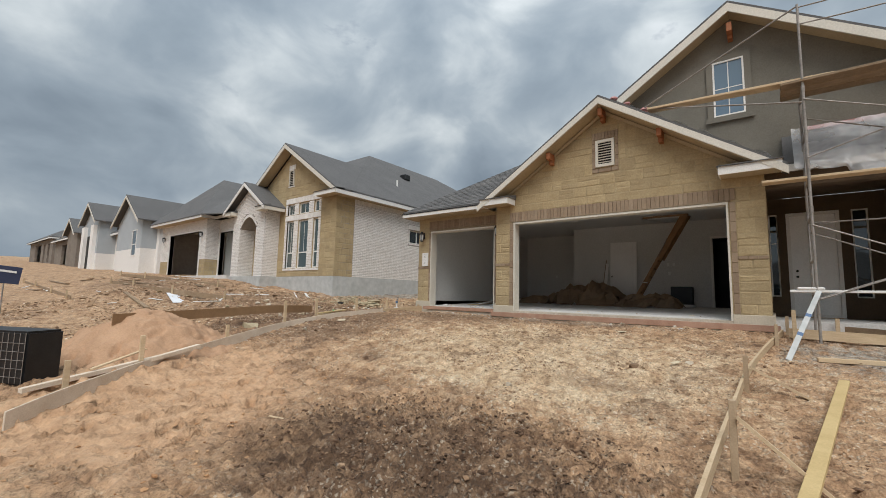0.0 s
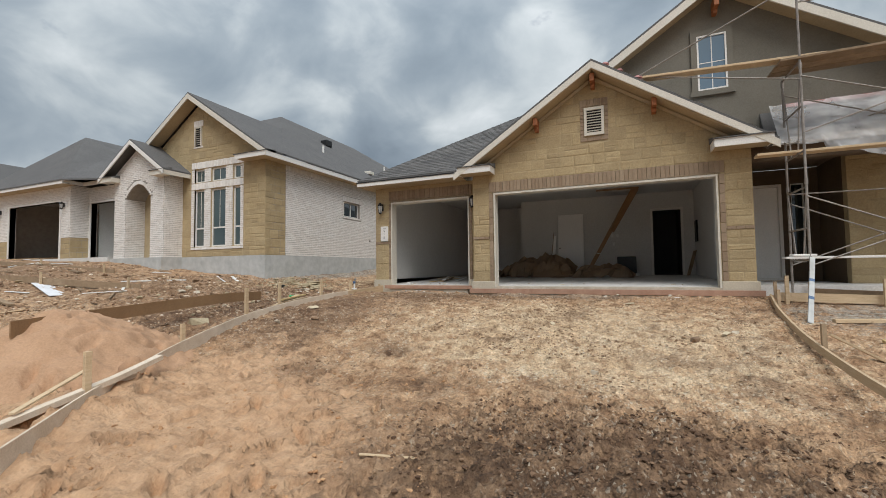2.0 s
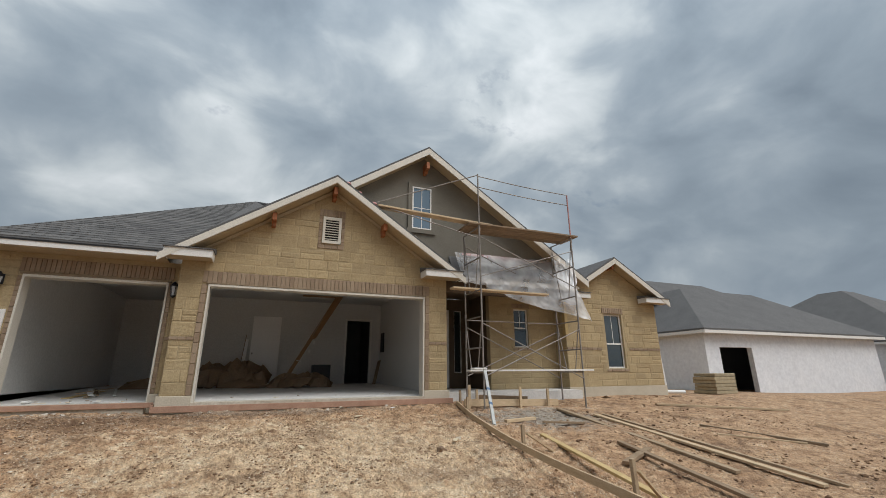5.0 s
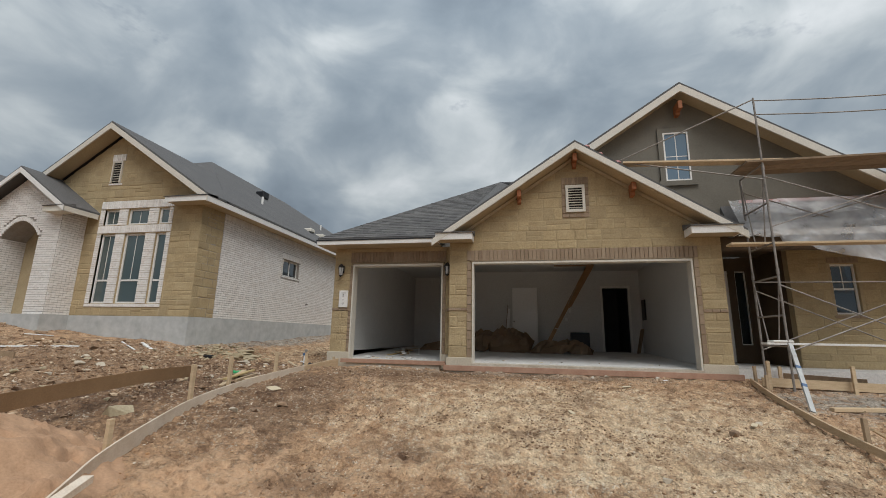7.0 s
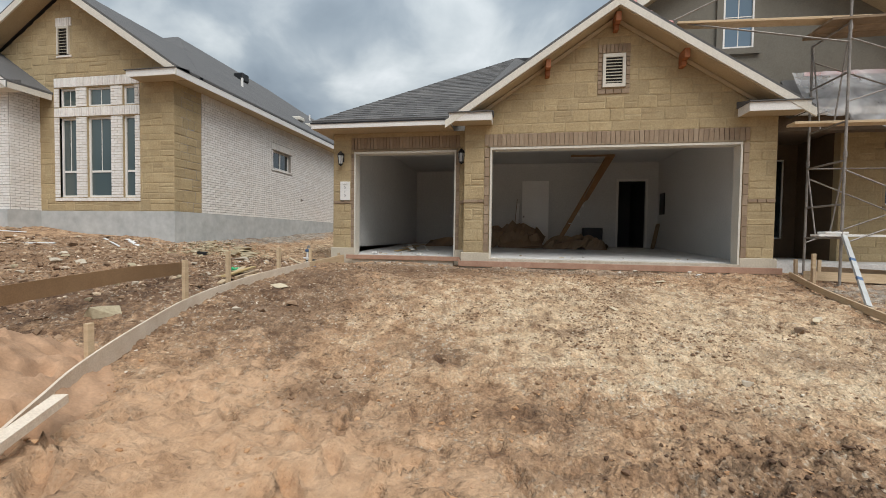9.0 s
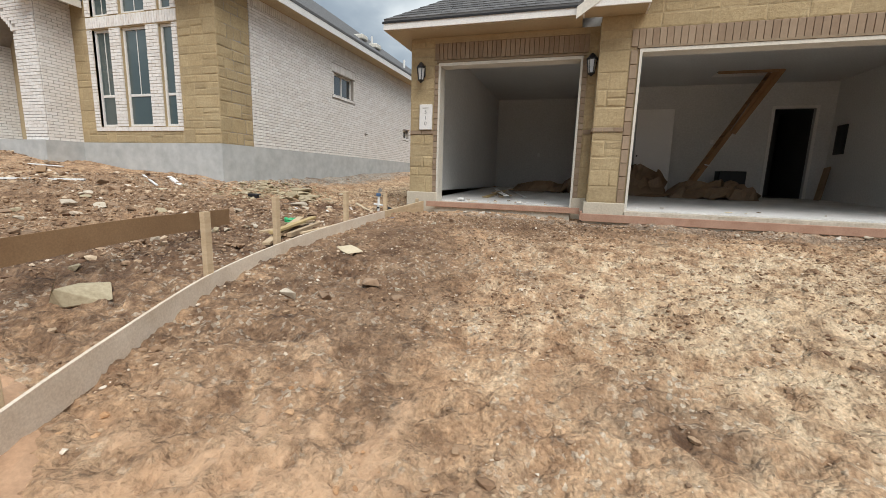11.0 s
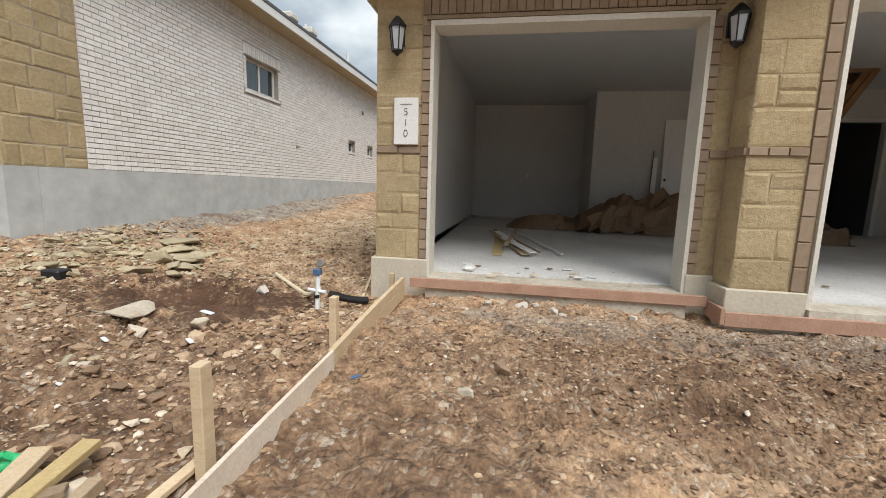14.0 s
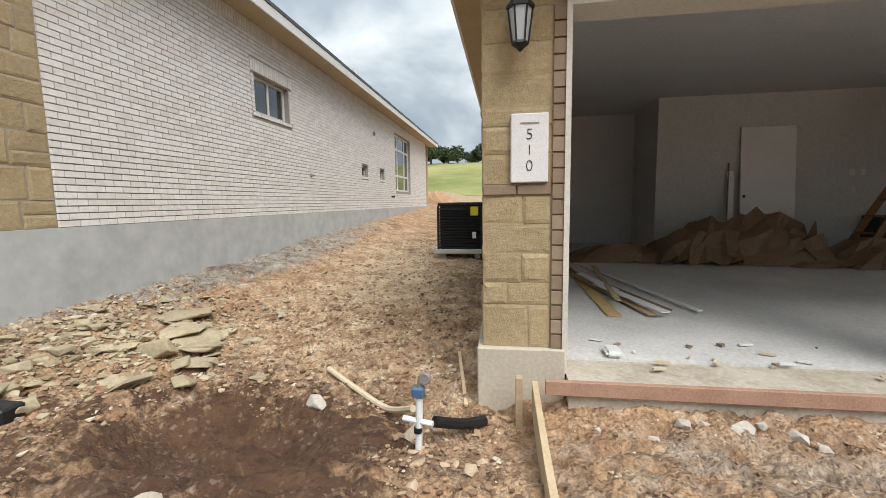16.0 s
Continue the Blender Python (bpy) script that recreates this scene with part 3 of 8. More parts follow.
def window(parent, plane, u0, u1, v0, v1, inset=0.08, bars_u=(), bars_v=(), fr=0.045, label="", thin=(), thin_v=(), frame_mat=None, glass=None):
    """A window set back in its wall: frame, bars, one pane a field. thin: glazing bars between the glass."""
    fm = frame_mat or WHITE_TRIM

    def b3(bm, a, b, c, d, d0, d1):
        p, q = plane(a, c, d0), plane(b, d, d1)
        box(bm, *[x for i in range(3) for x in (min(p[i], q[i]), max(p[i], q[i]))])

    frame_bm = bmesh.new()
    b3(frame_bm, u0, u0 + fr, v0, v1, -inset - 0.05, -inset)
    b3(frame_bm, u1 - fr, u1, v0, v1, -inset - 0.05, -inset)
    b3(frame_bm, u0 + fr, u1 - fr, v0, v0 + fr, -inset - 0.05, -inset)
    b3(frame_bm, u0 + fr, u1 - fr, v1 - fr, v1, -inset - 0.05, -inset)
    w = part("window", frame_bm, fm, parent, label or "white framed window with dark glass")
    us, vs = [u0 + fr, *bars_u, u1 - fr], [v0 + fr, *bars_v, v1 - fr]
    for u in bars_u:
        bm = bmesh.new()
        b3(bm, u - fr / 2, u + fr / 2, v0 + fr, v1 - fr, -inset - 0.045, -inset - 0.004)
        part("mullion", bm, fm, w)
    for v in bars_v:
        for a, b in zip(us, us[1:]):
            bm = bmesh.new()
            b3(bm, a + fr / 2, b - fr / 2, v - fr / 2, v + fr / 2, -inset - 0.042, -inset - 0.006)
            part("rail", bm, fm, w)
    for a, b in zip(us, us[1:]):
        for c, d in zip(vs, vs[1:]):
            bm = bmesh.new()
            b3(bm, a, b, c, d, -inset - 0.035, -inset - 0.025)
            part("pane", bm, glass or GLASS, w)
    for u in thin:
        bm = bmesh.new()
        b3(bm, u - 0.009, u + 0.009, vs[-2], v1 - fr, -inset - 0.024, -inset - 0.018)
        part("glazing_bar", bm, fm, w)
    for v in thin_v:
        bm = bmesh.new()
        b3(bm, u0 + fr, u1 - fr, v - 0.009, v + 0.009, -inset - 0.0235, -inset - 0.0185)
        part("glazing_bar", bm, fm, w)
    return w


def roof(parent, pts, thick=0.1, tabs=False, label=""):
    """A shingled roof plane. pts: its outline, the eave first (two points)."""
    r = part("roof", slab_poly(pts, thick), SHINGLE, parent, label or "dark grey asphalt shingle roof slope")
    if tabs:
        a, b = Vector(pts[0]), Vector(pts[1])
        ex = (b - a).normalized()
        nrm = ex.cross(Vector(pts[2]) - b).normalized()
        if nrm.z < 0:
            nrm = -nrm
        ey = nrm.cross(ex)
        if ey.z < 0:
            ey = -ey
        flat = [((Vector(p) - a).dot(ex), (Vector(p) - a).dot(ey)) for p in pts]
        edges = []
        cx, cy = sum(p[0] for p in flat) / len(flat), sum(p[1] for p in flat) / len(flat)
        for i in range(len(flat)):
            p, q = flat[i], flat[(i + 1) % len(flat)]
            nx, ny = q[1] - p[1], p[0] - q[0]
            d = nx * p[0] + ny * p[1]
            if nx * cx + ny * cy > d:
                nx, ny, d = -nx, -ny, -d
            edges.append((nx, ny, d))
        rnd = random.Random(5)
        verts, faces = [], []
        umin, umax = min(p[0] for p in flat), max(p[0] for p in flat)
        v, vmax, row = 0.0, max(p[1] for p in flat), 0
        while v < vmax:
            u = umin - rnd.uniform(0, 0.3)
            while u < umax:
                w = rnd.uniform(0.14, 0.34)
                poly = [(u, v), (u + w - 0.006, v), (u + w - 0.006, v + 0.14), (u, v + 0.14)]
                for e in edges:
                    poly = clip_poly(poly, *e) if len(poly) > 2 else []
                if len(poly) > 2:
                    lift = rnd.uniform(0.005, 0.010)
                    n, k = len(verts), len(poly)
                    top = [a + ex * p + ey * q + nrm * (lift * (1 - (q - v) / 0.14) + 0.004) for p, q in poly]
                    verts += [tuple(a + ex * p + ey * q) for p, q in poly] + [tuple(t) for t in top]
                    faces.append(tuple(n + k + i for i in range(k)))
                    faces += [(n + i, n + (i + 1) % k, n + k + (i + 1) % k, n + k + i) for i in range(k)]
                u += w
            v += 0.14
        me = bpy.data.meshes.new("shingles")
        me.from_pydata(verts, [], faces)
        me.materials.append(SHINGLE_TABS)
        part("shingles", me, None, r, "rows of grey shingle tabs", "stuff")
    return r


# ---------------------------------------------------------------- the ground
PROFILE_Y = (-40, -14, -10, -8, -6.3, -5.6, -4.6, -3.5, -2, -1, 0, 4, 8, 20, 34, 60, 120, 180)
PROFILE_Z = (-1.15, -1.12, -1.05, -0.99, -0.88, -0.80, -0.64, -0.43, -0.24, -0.15, -0.12, -0.08, 0.0, 0.5, 1.0, 2.0, 12.5, 13.5)
YARD_Y = (-40, -14, -10, -7, -5, -3, -1, 0, 3, 8, 20, 34, 60, 120, 180)
YARD_Z = (-0.9, -0.85, -0.8, -0.62, -0.32, -0.15, -0.05, 0.0, 0.15, 0.32, 0.75, 1.1, 2.0, 12.5, 13.5)


def smooth(a, b, x):
    t = min(max((x - a) / (b - a), 0), 1)
    return t * t * (3 - 2 * t)


def footprints(x, y):
    """Shallow oval dents of many steps, strewn by a jittered grid."""
    best, s = 0.0, 0.36
    i, j = math.floor(x / s), math.floor(y / s)
    for a in (i - 1, i, i + 1):
        for b in (j - 1, j, j + 1):
            h = (math.sin(a * 127.1 + b * 311.7) * 43758.5453) % 1
            g = (math.sin(a * 269.5 + b * 183.3) * 28001.83) % 1
            if (h * 5.7 + g * 9.1) % 1 < 0.3:
                continue
            t = 0.6 + 2.2 * ((h * 7.3 + g * 3.1) % 1)
            dx, dy = x - (a + 0.15 + 0.7 * h) * s, y - (b + 0.15 + 0.7 * g) * s
            u, v = dx * math.cos(t) + dy * math.sin(t), dy * math.cos(t) - dx * math.sin(t)
            d = (u / 0.16) ** 2 + (v / 0.055) ** 2
            if d < 4:
                best += (0.7 + 1.3 * g) * (-0.06 * math.exp(-d ** 4) + 0.03 * math.exp(-(d - 1.7) ** 2 * 4))
    return best


def ground_z(x, y, fine=True):
    d, e = float(np.interp(y, PROFILE_Y, PROFILE_Z)), float(np.interp(y, YARD_Y, YARD_Z))
    tilt = -0.03 * (min(max(x, -3.5), 6) - 1) * smooth(-7.5, -4.5, y) * (1 - smooth(-1.5, 0, y))
    k = 1 - smooth(-4.6, -0.6, x)
    z = (d + tilt) * (1 - k) + e * k
    # the street climbs towards the far lots and falls away to the other side
    near = smooth(-60, -20, y) * (1 - smooth(40, 70, y))
    z += near * (0.45 * smooth(-5.5, -9.0, x) * smooth(-9, -1.5, y) + 0.55 * smooth(-9, -15, x) + 0.35 * smooth(-15, -26, x) + 0.045 * max(0, -26 - x))
    z -= near * 0.03 * max(0, min(x, 30) - 12)
    # spoil between the form boards, the pit beside the drive, rubble at the wall
    g = lambda cx, cy, r: math.exp(-((x - cx) ** 2 + (y - cy) ** 2) / (r * r))
    z += 0.16 * g(-5.6, -2.2, 0.9) + 0.10 * g(-6.6, -3.4, 0.8)
    z += -0.21 * g(-3.95, 0.1, 0.85) - 0.07 * g(-4.95, 0.35, 0.7) - 0.14 * g(-6.3, 0.7, 0.9) - 0.10 * g(-6.6, 3.5, 2.2)
    z += 0.20 * g(-2.0, -7.9, 1.0) + 0.10 * g(-1.6, -9.0, 0.7)
    z -= 0.26 * (1 - smooth(0.35, 1.0, math.hypot((x + 5.3) / 0.85, (y + 0.32) / 0.62)))
    if fine and -30 < x < 30 and -14 < y < 24:
        v = Vector((x, y, 0))
        f = 0.5 + 0.5 * smooth(-30, -12, -abs(x))
        z += f * 0.035 * noise.fractal(v * 0.9, 1.0, 2.0, 3)
        rough = 0.019
        mudk = max(0.0, 1 - math.hypot((x - 3.1) / 2.6, (y + 7.1) / 1.8))
        sandk = max(0.0, 1 - math.hypot((x + 1.0) / 3.4, (y + 7.9) / 2.5))
        rough += 0.075 * min(1, mudk * 2.5)
        if sandk > 0:
            z += min(1, 2 * sandk) * footprints(x, y)
            z += min(1, 2 * sandk) * (0.03 * noise.noise(Vector((x * 3.2, y * 4.6, 2.0))) - 0.05 * max(0.0, noise.noise(Vector((x * 4.2, y * 6.5, 6.0))) - 0.10))
        if x < -3.4:
            rough += 0.014
        if -9 < x < 7 and -11 < y < 4:
            # trampled earth: lumps with sharp hollows between them, at two sizes
            w = noise.noise(v * 1.7)
            a = noise.noise(Vector((x * 3.6 + w, y * 5.2, 3.1)))
            b = noise.noise(Vector((x * 8.0 + 2 * a, y * 10.0, 7.7)))
            z += (0.052 - 0.02 * min(1, 2 * sandk)) * (0.5 - abs(a) * 2) * (0.7 + w) + (0.040 - 0.016 * min(1, 2 * sandk)) * (0.4 - abs(b) * 1.8)
            cell = noise.voronoi(Vector((x * 3.3 + 0.4 * noise.noise(v * 3), y * 4.2, 0.3)))[0]
            z += (0.02 + 0.03 * min(1, mudk * 2.5)) * min(cell[1] - cell[0], 0.45)
            cell = noise.voronoi(Vector((x * 8.5, y * 8.5 + 0.5 * noise.noise(v * 6), 1.3)))[0]
            z += (0.016 + 0.03 * min(1, mudk * 2.5)) * min(cell[1] - cell[0], 0.5)
        z += rough * noise.fractal(v * 5.5, 0.9, 2.0, 4)
        z += rough * 0.5 * noise.noise(v * 23)
    return z


def stretch(fine0, fine1, step, lo, hi):
    out = list(np.arange(fine0, fine1 + 1e-6, step))
    a, s = fine0, step
    while a > lo:
        s *= 1.14
        a -= s
        out.insert(0, a)
    a, s = fine1, step
    while a < hi:
        s *= 1.14
        a += s
        out.append(a)
    return out


def build_ground():
    xs, ys = stretch(-7.4, 6.0, 0.031, -420, 420), stretch(-9.6, 1.6, 0.031, -320, 420)
    verts = [(x, y, ground_z(x, y)) for y in ys for x in xs]
    n = len(xs)
    faces = [(j * n + i, j * n + i + 1, (j + 1) * n + i + 1, (j + 1) * n + i) for j in range(len(ys) - 1) for i in range(n - 1)]
    me = bpy.data.meshes.new("ground")
    me.from_pydata(verts, [], faces)
    me.polygons.foreach_set("use_smooth", [True] * len(faces))
    me.materials.append(GROUND)
    return tagged(new("ground", me), "bare trampled tan earth with gravel and mud", "ground", kind="structure")


ground = build_ground()

# ---------------------------------------------------------------- the house at 510
RND = random.Random(11)
FLOOR = 0.10
house = thing("house", "tan limestone house under construction with open garages", "house", (5.0, 4.0, -0.12))
FRONT = Plane("y", 0.0, -1)
BAY = Plane("y", 0.33, -1)
SLOPE = 0.667
GX, GW = 2.465, 3.025          # middle and half width of the garage gable


def garage_front():
    g = wall("wall", house, "y", 0.0, 0.22, GX - GW, GX + GW, 0.21, 3.0, MORTAR, [(0.0, 4.88, 0.0, 2.47)],
             "tan limestone garage gable wall", (GX, 3.0 + GW * SLOPE))
    clips = [(SLOPE, 1, 3.0 + SLOPE * (GX + GW)), (-SLOPE, 1, 3.0 - SLOPE * (GX - GW))]
    belt = (1.29, 1.36)
    for u0, u1 in ((GX - GW, -0.125), (5.005, GX + GW)):
        stone_field(g, FRONT, cells(u0, u1, 0.21, belt[0], RND) + cells(u0, u1, belt[1], 2.46, RND), RND)
        n = 3
        for i in range(n):
            w = (u1 - u0) / n
            lay_brick(g, FRONT, u0 + i * w, u0 + (i + 1) * w, belt[0], belt[1], BROWN_BRICK)
    # brick border of the opening: upright along the jambs, soldiers over the head
    for a, b in ((-0.125, -0.02), (4.90, 5.005)):
        k = 11
        for i in range(k):
            z0, z1 = 0.21 + (2.46 - 0.21) * i / k, 0.21 + (2.46 - 0.21) * (i + 1) / k
            lay_brick(g, FRONT, a, b, z0, z1, BROWN_BRICK)
    n = 56
    for i in range(n):
        u0, u1 = -0.125 + 5.13 * i / n, -0.125 + 5.13 * (i + 1) / n
        lay_brick(g, FRONT, u0, u1, 2.50, 2.75, BROWN_BRICK, 0.004)
    hole = (2.16, 2.78, 3.50, 4.50)
    stone_field(g, FRONT, cells(GX - GW, -0.125, 2.46, 2.75, RND) + cells(5.005, GX + GW, 2.46, 2.75, RND)
                + cells(GX - GW, GX + GW, 2.75, 5.0, RND, [hole]), RND, clips)
    # gable vent with its brick surround
    for u0, u1, v0, v1 in [(2.16 + 0.0775 * i, 2.16 + 0.0775 * (i + 1), 4.32, 4.50) for i in range(8)] + [(2.16 + 0.155 * i, 2.16 + 0.155 * (i + 1), 3.50, 3.60) for i in range(4)]:
        lay_brick(g, FRONT, u0, u1, v0, v1, BROWN_BRICK)
    for u0, u1 in ((2.16, 2.24), (2.70, 2.78)):
        for i in range(8):
            lay_brick(g, FRONT, u0, u1, 3.60 + 0.09 * i, 3.60 + 0.09 * (i + 1), BROWN_BRICK)
    v = part("vent", boxes((2.25, 2.31, -0.05, 0.0, 3.63, 4.30), (2.63, 2.69, -0.05, 0.0, 3.63, 4.30), (2.31, 2.63, -0.05, 0.0, 4.23, 4.30),
                           (2.31, 2.63, -0.05, 0.0, 3.63, 3.70) ), TRIM, house, "cream louvred gable vent")
    # dark sheet behind the slats gives the shade of the gaps
    part("backing", boxes((2.31, 2.63, -0.008, 0.0, 3.70, 4.23)), DARK, v)
    for i in range(8):
        z = 3.72 + i * 0.063
        part("slat", beam(bmesh.new(), (2.31, -0.028, z + 0.02), (2.63, -0.028, z + 0.02), 0.055, 0.012, (0, -0.6, 1)), TRIM, v)
    return g


garage_wall = garage_front()


def bay_front():
    """The set-back wall of the single garage, and the short return between the two."""
    x0, x1 = -3.74, GX - GW
    w = wall("wall", house, "y", 0.33, 0.55, x0, x1, 0.25, 2.93, MORTAR, [(-3.21, -0.79, 0.0, 2.50)], "tan limestone wall of the single garage")
    belt = (1.29, 1.36)
    for u0, u1 in ((x0, -3.29), (-0.71, x1)):
        stone_field(w, BAY, cells(u0, u1, 0.25, belt[0], RND) + cells(u0, u1, belt[1], 2.47, RND), RND)
        n = max(1, round((u1 - u0) / 0.2))
        for i in range(n):
            lay_brick(w, BAY, u0 + (u1 - u0) * i / n, u0 + (u1 - u0) * (i + 1) / n, belt[0], belt[1], BROWN_BRICK)
    for a, b in ((-3.29, -3.20), (-0.79, -0.71)):
        for i in range(22):
            z0 = 0.25 + 2.22 * i / 22
            lay_brick(w, BAY, a, b, z0, z0 + 2.22 / 22, BROWN_BRICK)
    n = 33
    for i in range(n):
        u0 = -3.29 + 2.58 * i / n
        lay_brick(w, BAY, u0, u0 + 2.58 / n, 2.55, 2.83, BROWN_BRICK, 0.004)
    stone_field(w, BAY, cells(x0, -3.29, 2.47, 2.88, RND) + cells(-0.71, x1, 2.47, 2.88, RND), RND)
    # the return of the garage pier, facing the bay
    r = part("return_wall", boxes((x1, x1 + 0.2, 0.222, 0.33, 0.21, 2.93)), MORTAR, house, "tan limestone pier side")
    stone_field(r, Plane("x", x1, -1), cells(0.0, 0.30, 0.21, 1.29, RND) + cells(0.0, 0.30, 1.36, 2.9, RND), RND)
    lay_brick(r, Plane("x", x1, -1), 0.0, 0.15, 1.29, 1.36, BROWN_BRICK)
    lay_brick(r, Plane("x", x1, -1), 0.15, 0.30, 1.29, 1.36, BROWN_BRICK)
    # right flank of the garage block, towards the porch
    r2 = part("return_wall", boxes((GX + GW - 0.2, GX + GW, 0.222, 3.0, 0.21, 2.95)), MORTAR, house, "tan limestone side wall of the porch")
    stone_field(r2, Plane("x", GX + GW, 1), cells(0.02, 2.98, 0.21, 2.9, RND), RND, joined=True)
    # left flank of the house
    s = wall("wall", house, "x", -3.74, -3.52, 0.552, 15.0, 0.25, 2.93, MORTAR, (), "tan limestone side wall")
    stone_field(s, Plane("x", -3.74, -1), cells(0.35, 14.9, 0.25, 2.9, RND), RND, joined=True)


bay_front()


def footings():
    for x0, x1, y0, y1, z1 in ((-3.78, -3.19, 0.28, 0.5, 0.25), (-0.80, -0.565, 0.28, 0.5, 0.25), (-0.61, 0.0, -0.045, 0.30, 0.21), (4.88, 5.54, -0.045, 0.30, 0.21)):
        part("footing", bevelled(boxes((x0, x1, y0, y1, -0.45, z1)), 0.008), PARGE, house, "tan skim-coated footing block")
    each("footing", boxes((-3.78, -3.50, 0.502, 15.0, -0.4, 0.25)), PARGE, house, "tan skim-coated footing")
    each("footing", boxes((5.30, 5.54, 0.302, 3.0, -0.4, 0.21)), PARGE, house, "tan skim-coated footing")
    # slab edges under the doors
    part("slab_edge", boxes((-3.18, -0.81, 0.172, 0.558, -0.4, FLOOR - 0.018)), LIP, house, "dusty concrete slab edge")
    part("slab_edge", boxes((0.002, 4.878, -0.078, 0.233, -0.4, FLOOR - 0.018)), LIP, house, "dusty concrete slab edge")


footings()


def door_frames():
    """Cream jambs of the two garage openings."""
    for x0, x1, y, top in ((-3.21, -0.79, 0.33, 2.50), (0.0, 4.88, 0.0, 2.47)):
        f = each("door_frame", boxes((x0, x0 + 0.035, y - 0.035, y + 0.24, FLOOR - 0.02, top - 0.05), (x1 - 0.035, x1, y - 0.035, y + 0.24, FLOOR - 0.02, top - 0.05)), TRIM, house, "cream garage door jambs")
        part("head", boxes((x0, x1, y - 0.035, y + 0.24, top - 0.05, top)), TRIM, f)
        part("flashing", boxes((x0 - 0.04, x1 + 0.04, y - 0.045, y - 0.002, top + 0.004, top + 0.035)), BROWN_MORTAR, f, "brown steel lintel edge")


door_frames()


def garage_interior():
    back = 6.25
    zb = 0.24
    bm = bmesh.new()
    loft(bm, [[(-3.5, 0.56, FLOOR), (-0.56, 0.56, FLOOR), (-0.56, 0.235, FLOOR), (5.28, 0.235, FLOOR), (5.28, back, zb), (-3.5, back, zb)],
              [(-3.5, 0.56, -0.3), (-0.56, 0.56, -0.3), (-0.56, 0.235, -0.3), (5.28, 0.235, -0.3), (5.28, back, -0.3), (-3.5, back, -0.3)]])
    part("garage_floor", bm, SLAB, house, "dusty grey concrete garage floor")
    part("garage_ceiling", boxes((-3.5, 2.22, 0.56, back + 1.6, 3.16, 3.26), (3.52, 5.28, 0.24, back, 3.16, 3.26), (2.22, 3.52, 0.24, 4.75, 3.16, 3.26), (2.22, 3.52, 5.35, back, 3.16, 3.26), (-0.5, 2.22, 0.24, 0.56, 3.16, 3.26)), WHITE_WALL, house, "white primed garage ceiling")
    # solid dark box closes the hatch in place of a lightless attic
    part("garage_ceiling_hatch", boxes((2.2, 3.54, 4.7, 5.4, 3.27, 3.9)), DARK, house, "dark box standing for the unlit attic over the hatch")
    each("inner_wall", boxes((-3.518, -3.5, 0.56, back + 1.6, 0.0, 3.16)), WHITE_WALL, house, "white primed drywall")
    each("inner_wall", boxes((5.28, 5.298, 0.24, back, 0.0, 3.16)), WHITE_WALL, house, "white primed drywall")
    # the back wall steps: deeper behind the single garage
    each("inner_wall", boxes((-0.70, -0.58, back, back + 1.5, 0.0, 3.16)), WHITE_WALL, house, "white primed drywall")
    each("inner_wall", boxes((-3.5, -0.58, back + 1.5, back + 1.62, 0.0, 3.16)), WHITE_WALL, house, "white primed drywall")
    part("garage_floor", boxes((-3.5, -0.70, back, back + 1.5, -0.2, zb)), SLAB, house, "dusty grey concrete garage floor")
    bw = bmesh.new()
    for a, b, c, d in wall_rect(-0.58, 5.28, 0.0, 3.16, [(4.0, 4.88, 0.0, 2.52)]):
        box(bw, a, b, back, back + 0.12, c, d)
    each("inner_wall", bw, WHITE_WALL, house, "white primed drywall with a door opening")
    each("inner_wall", boxes((-3.5, -3.19, 0.56, 0.58, 0.1, 3.16), (-0.8, -0.55, 0.56, 0.58, 0.1, 3.16), (-3.19, -0.8, 0.56, 0.58, 2.47, 3.16)), WHITE_WALL, house, "white primed drywall")
    each("inner_wall", boxes((-0.55, 0.0, 0.222, 0.24, 0.1, 3.16), (4.88, 5.28, 0.222, 0.24, 0.1, 3.16), (0.0, 4.88, 0.222, 0.24, 2.46, 3.16)), WHITE_WALL, house, "white primed drywall")
    # hall shell in a dark colour that stands in for want of light
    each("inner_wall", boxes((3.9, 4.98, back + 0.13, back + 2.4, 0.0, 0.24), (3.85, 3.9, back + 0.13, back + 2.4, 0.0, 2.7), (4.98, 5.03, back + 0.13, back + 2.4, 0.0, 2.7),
                            (3.9, 4.98, back + 2.4, back + 2.45, 0.0, 2.7), (3.9, 4.98, back + 0.13, back + 2.4, 2.7, 2.75)), DARK_ROOM, house, "hall behind the garage with its gloom painted in")
    c = part("door_casing", boxes((3.93, 4.0, back - 0.02, back, zb, 2.59), (4.88, 4.95, back - 0.02, back, zb, 2.59), (4.0, 4.88, back - 0.02, back, 2.52, 2.59)), WHITE_TRIM, house, "white door casing")
    for x, z in ((2.62, 1.62), (2.80, 1.62), (2.66, 1.32)):
        part("switch_plate", bevelled(boxes((x, x + 0.075, back - 0.012, back - 0.0005, z, z + 0.115)), 0.003), PVC, house, "white switch plate")
    part("outlet_plate", bevelled(boxes((-2.1, -2.025, back + 1.488, back + 1.4995, 1.3, 1.415)), 0.003), PVC, house, "white outlet plate")
    part("panel_box", bevelled(boxes((5.235, 5.2795, 5.55, 5.95, 1.35, 2.05)), 0.006), BLACK, house, "dark electrical panel box")


garage_interior()


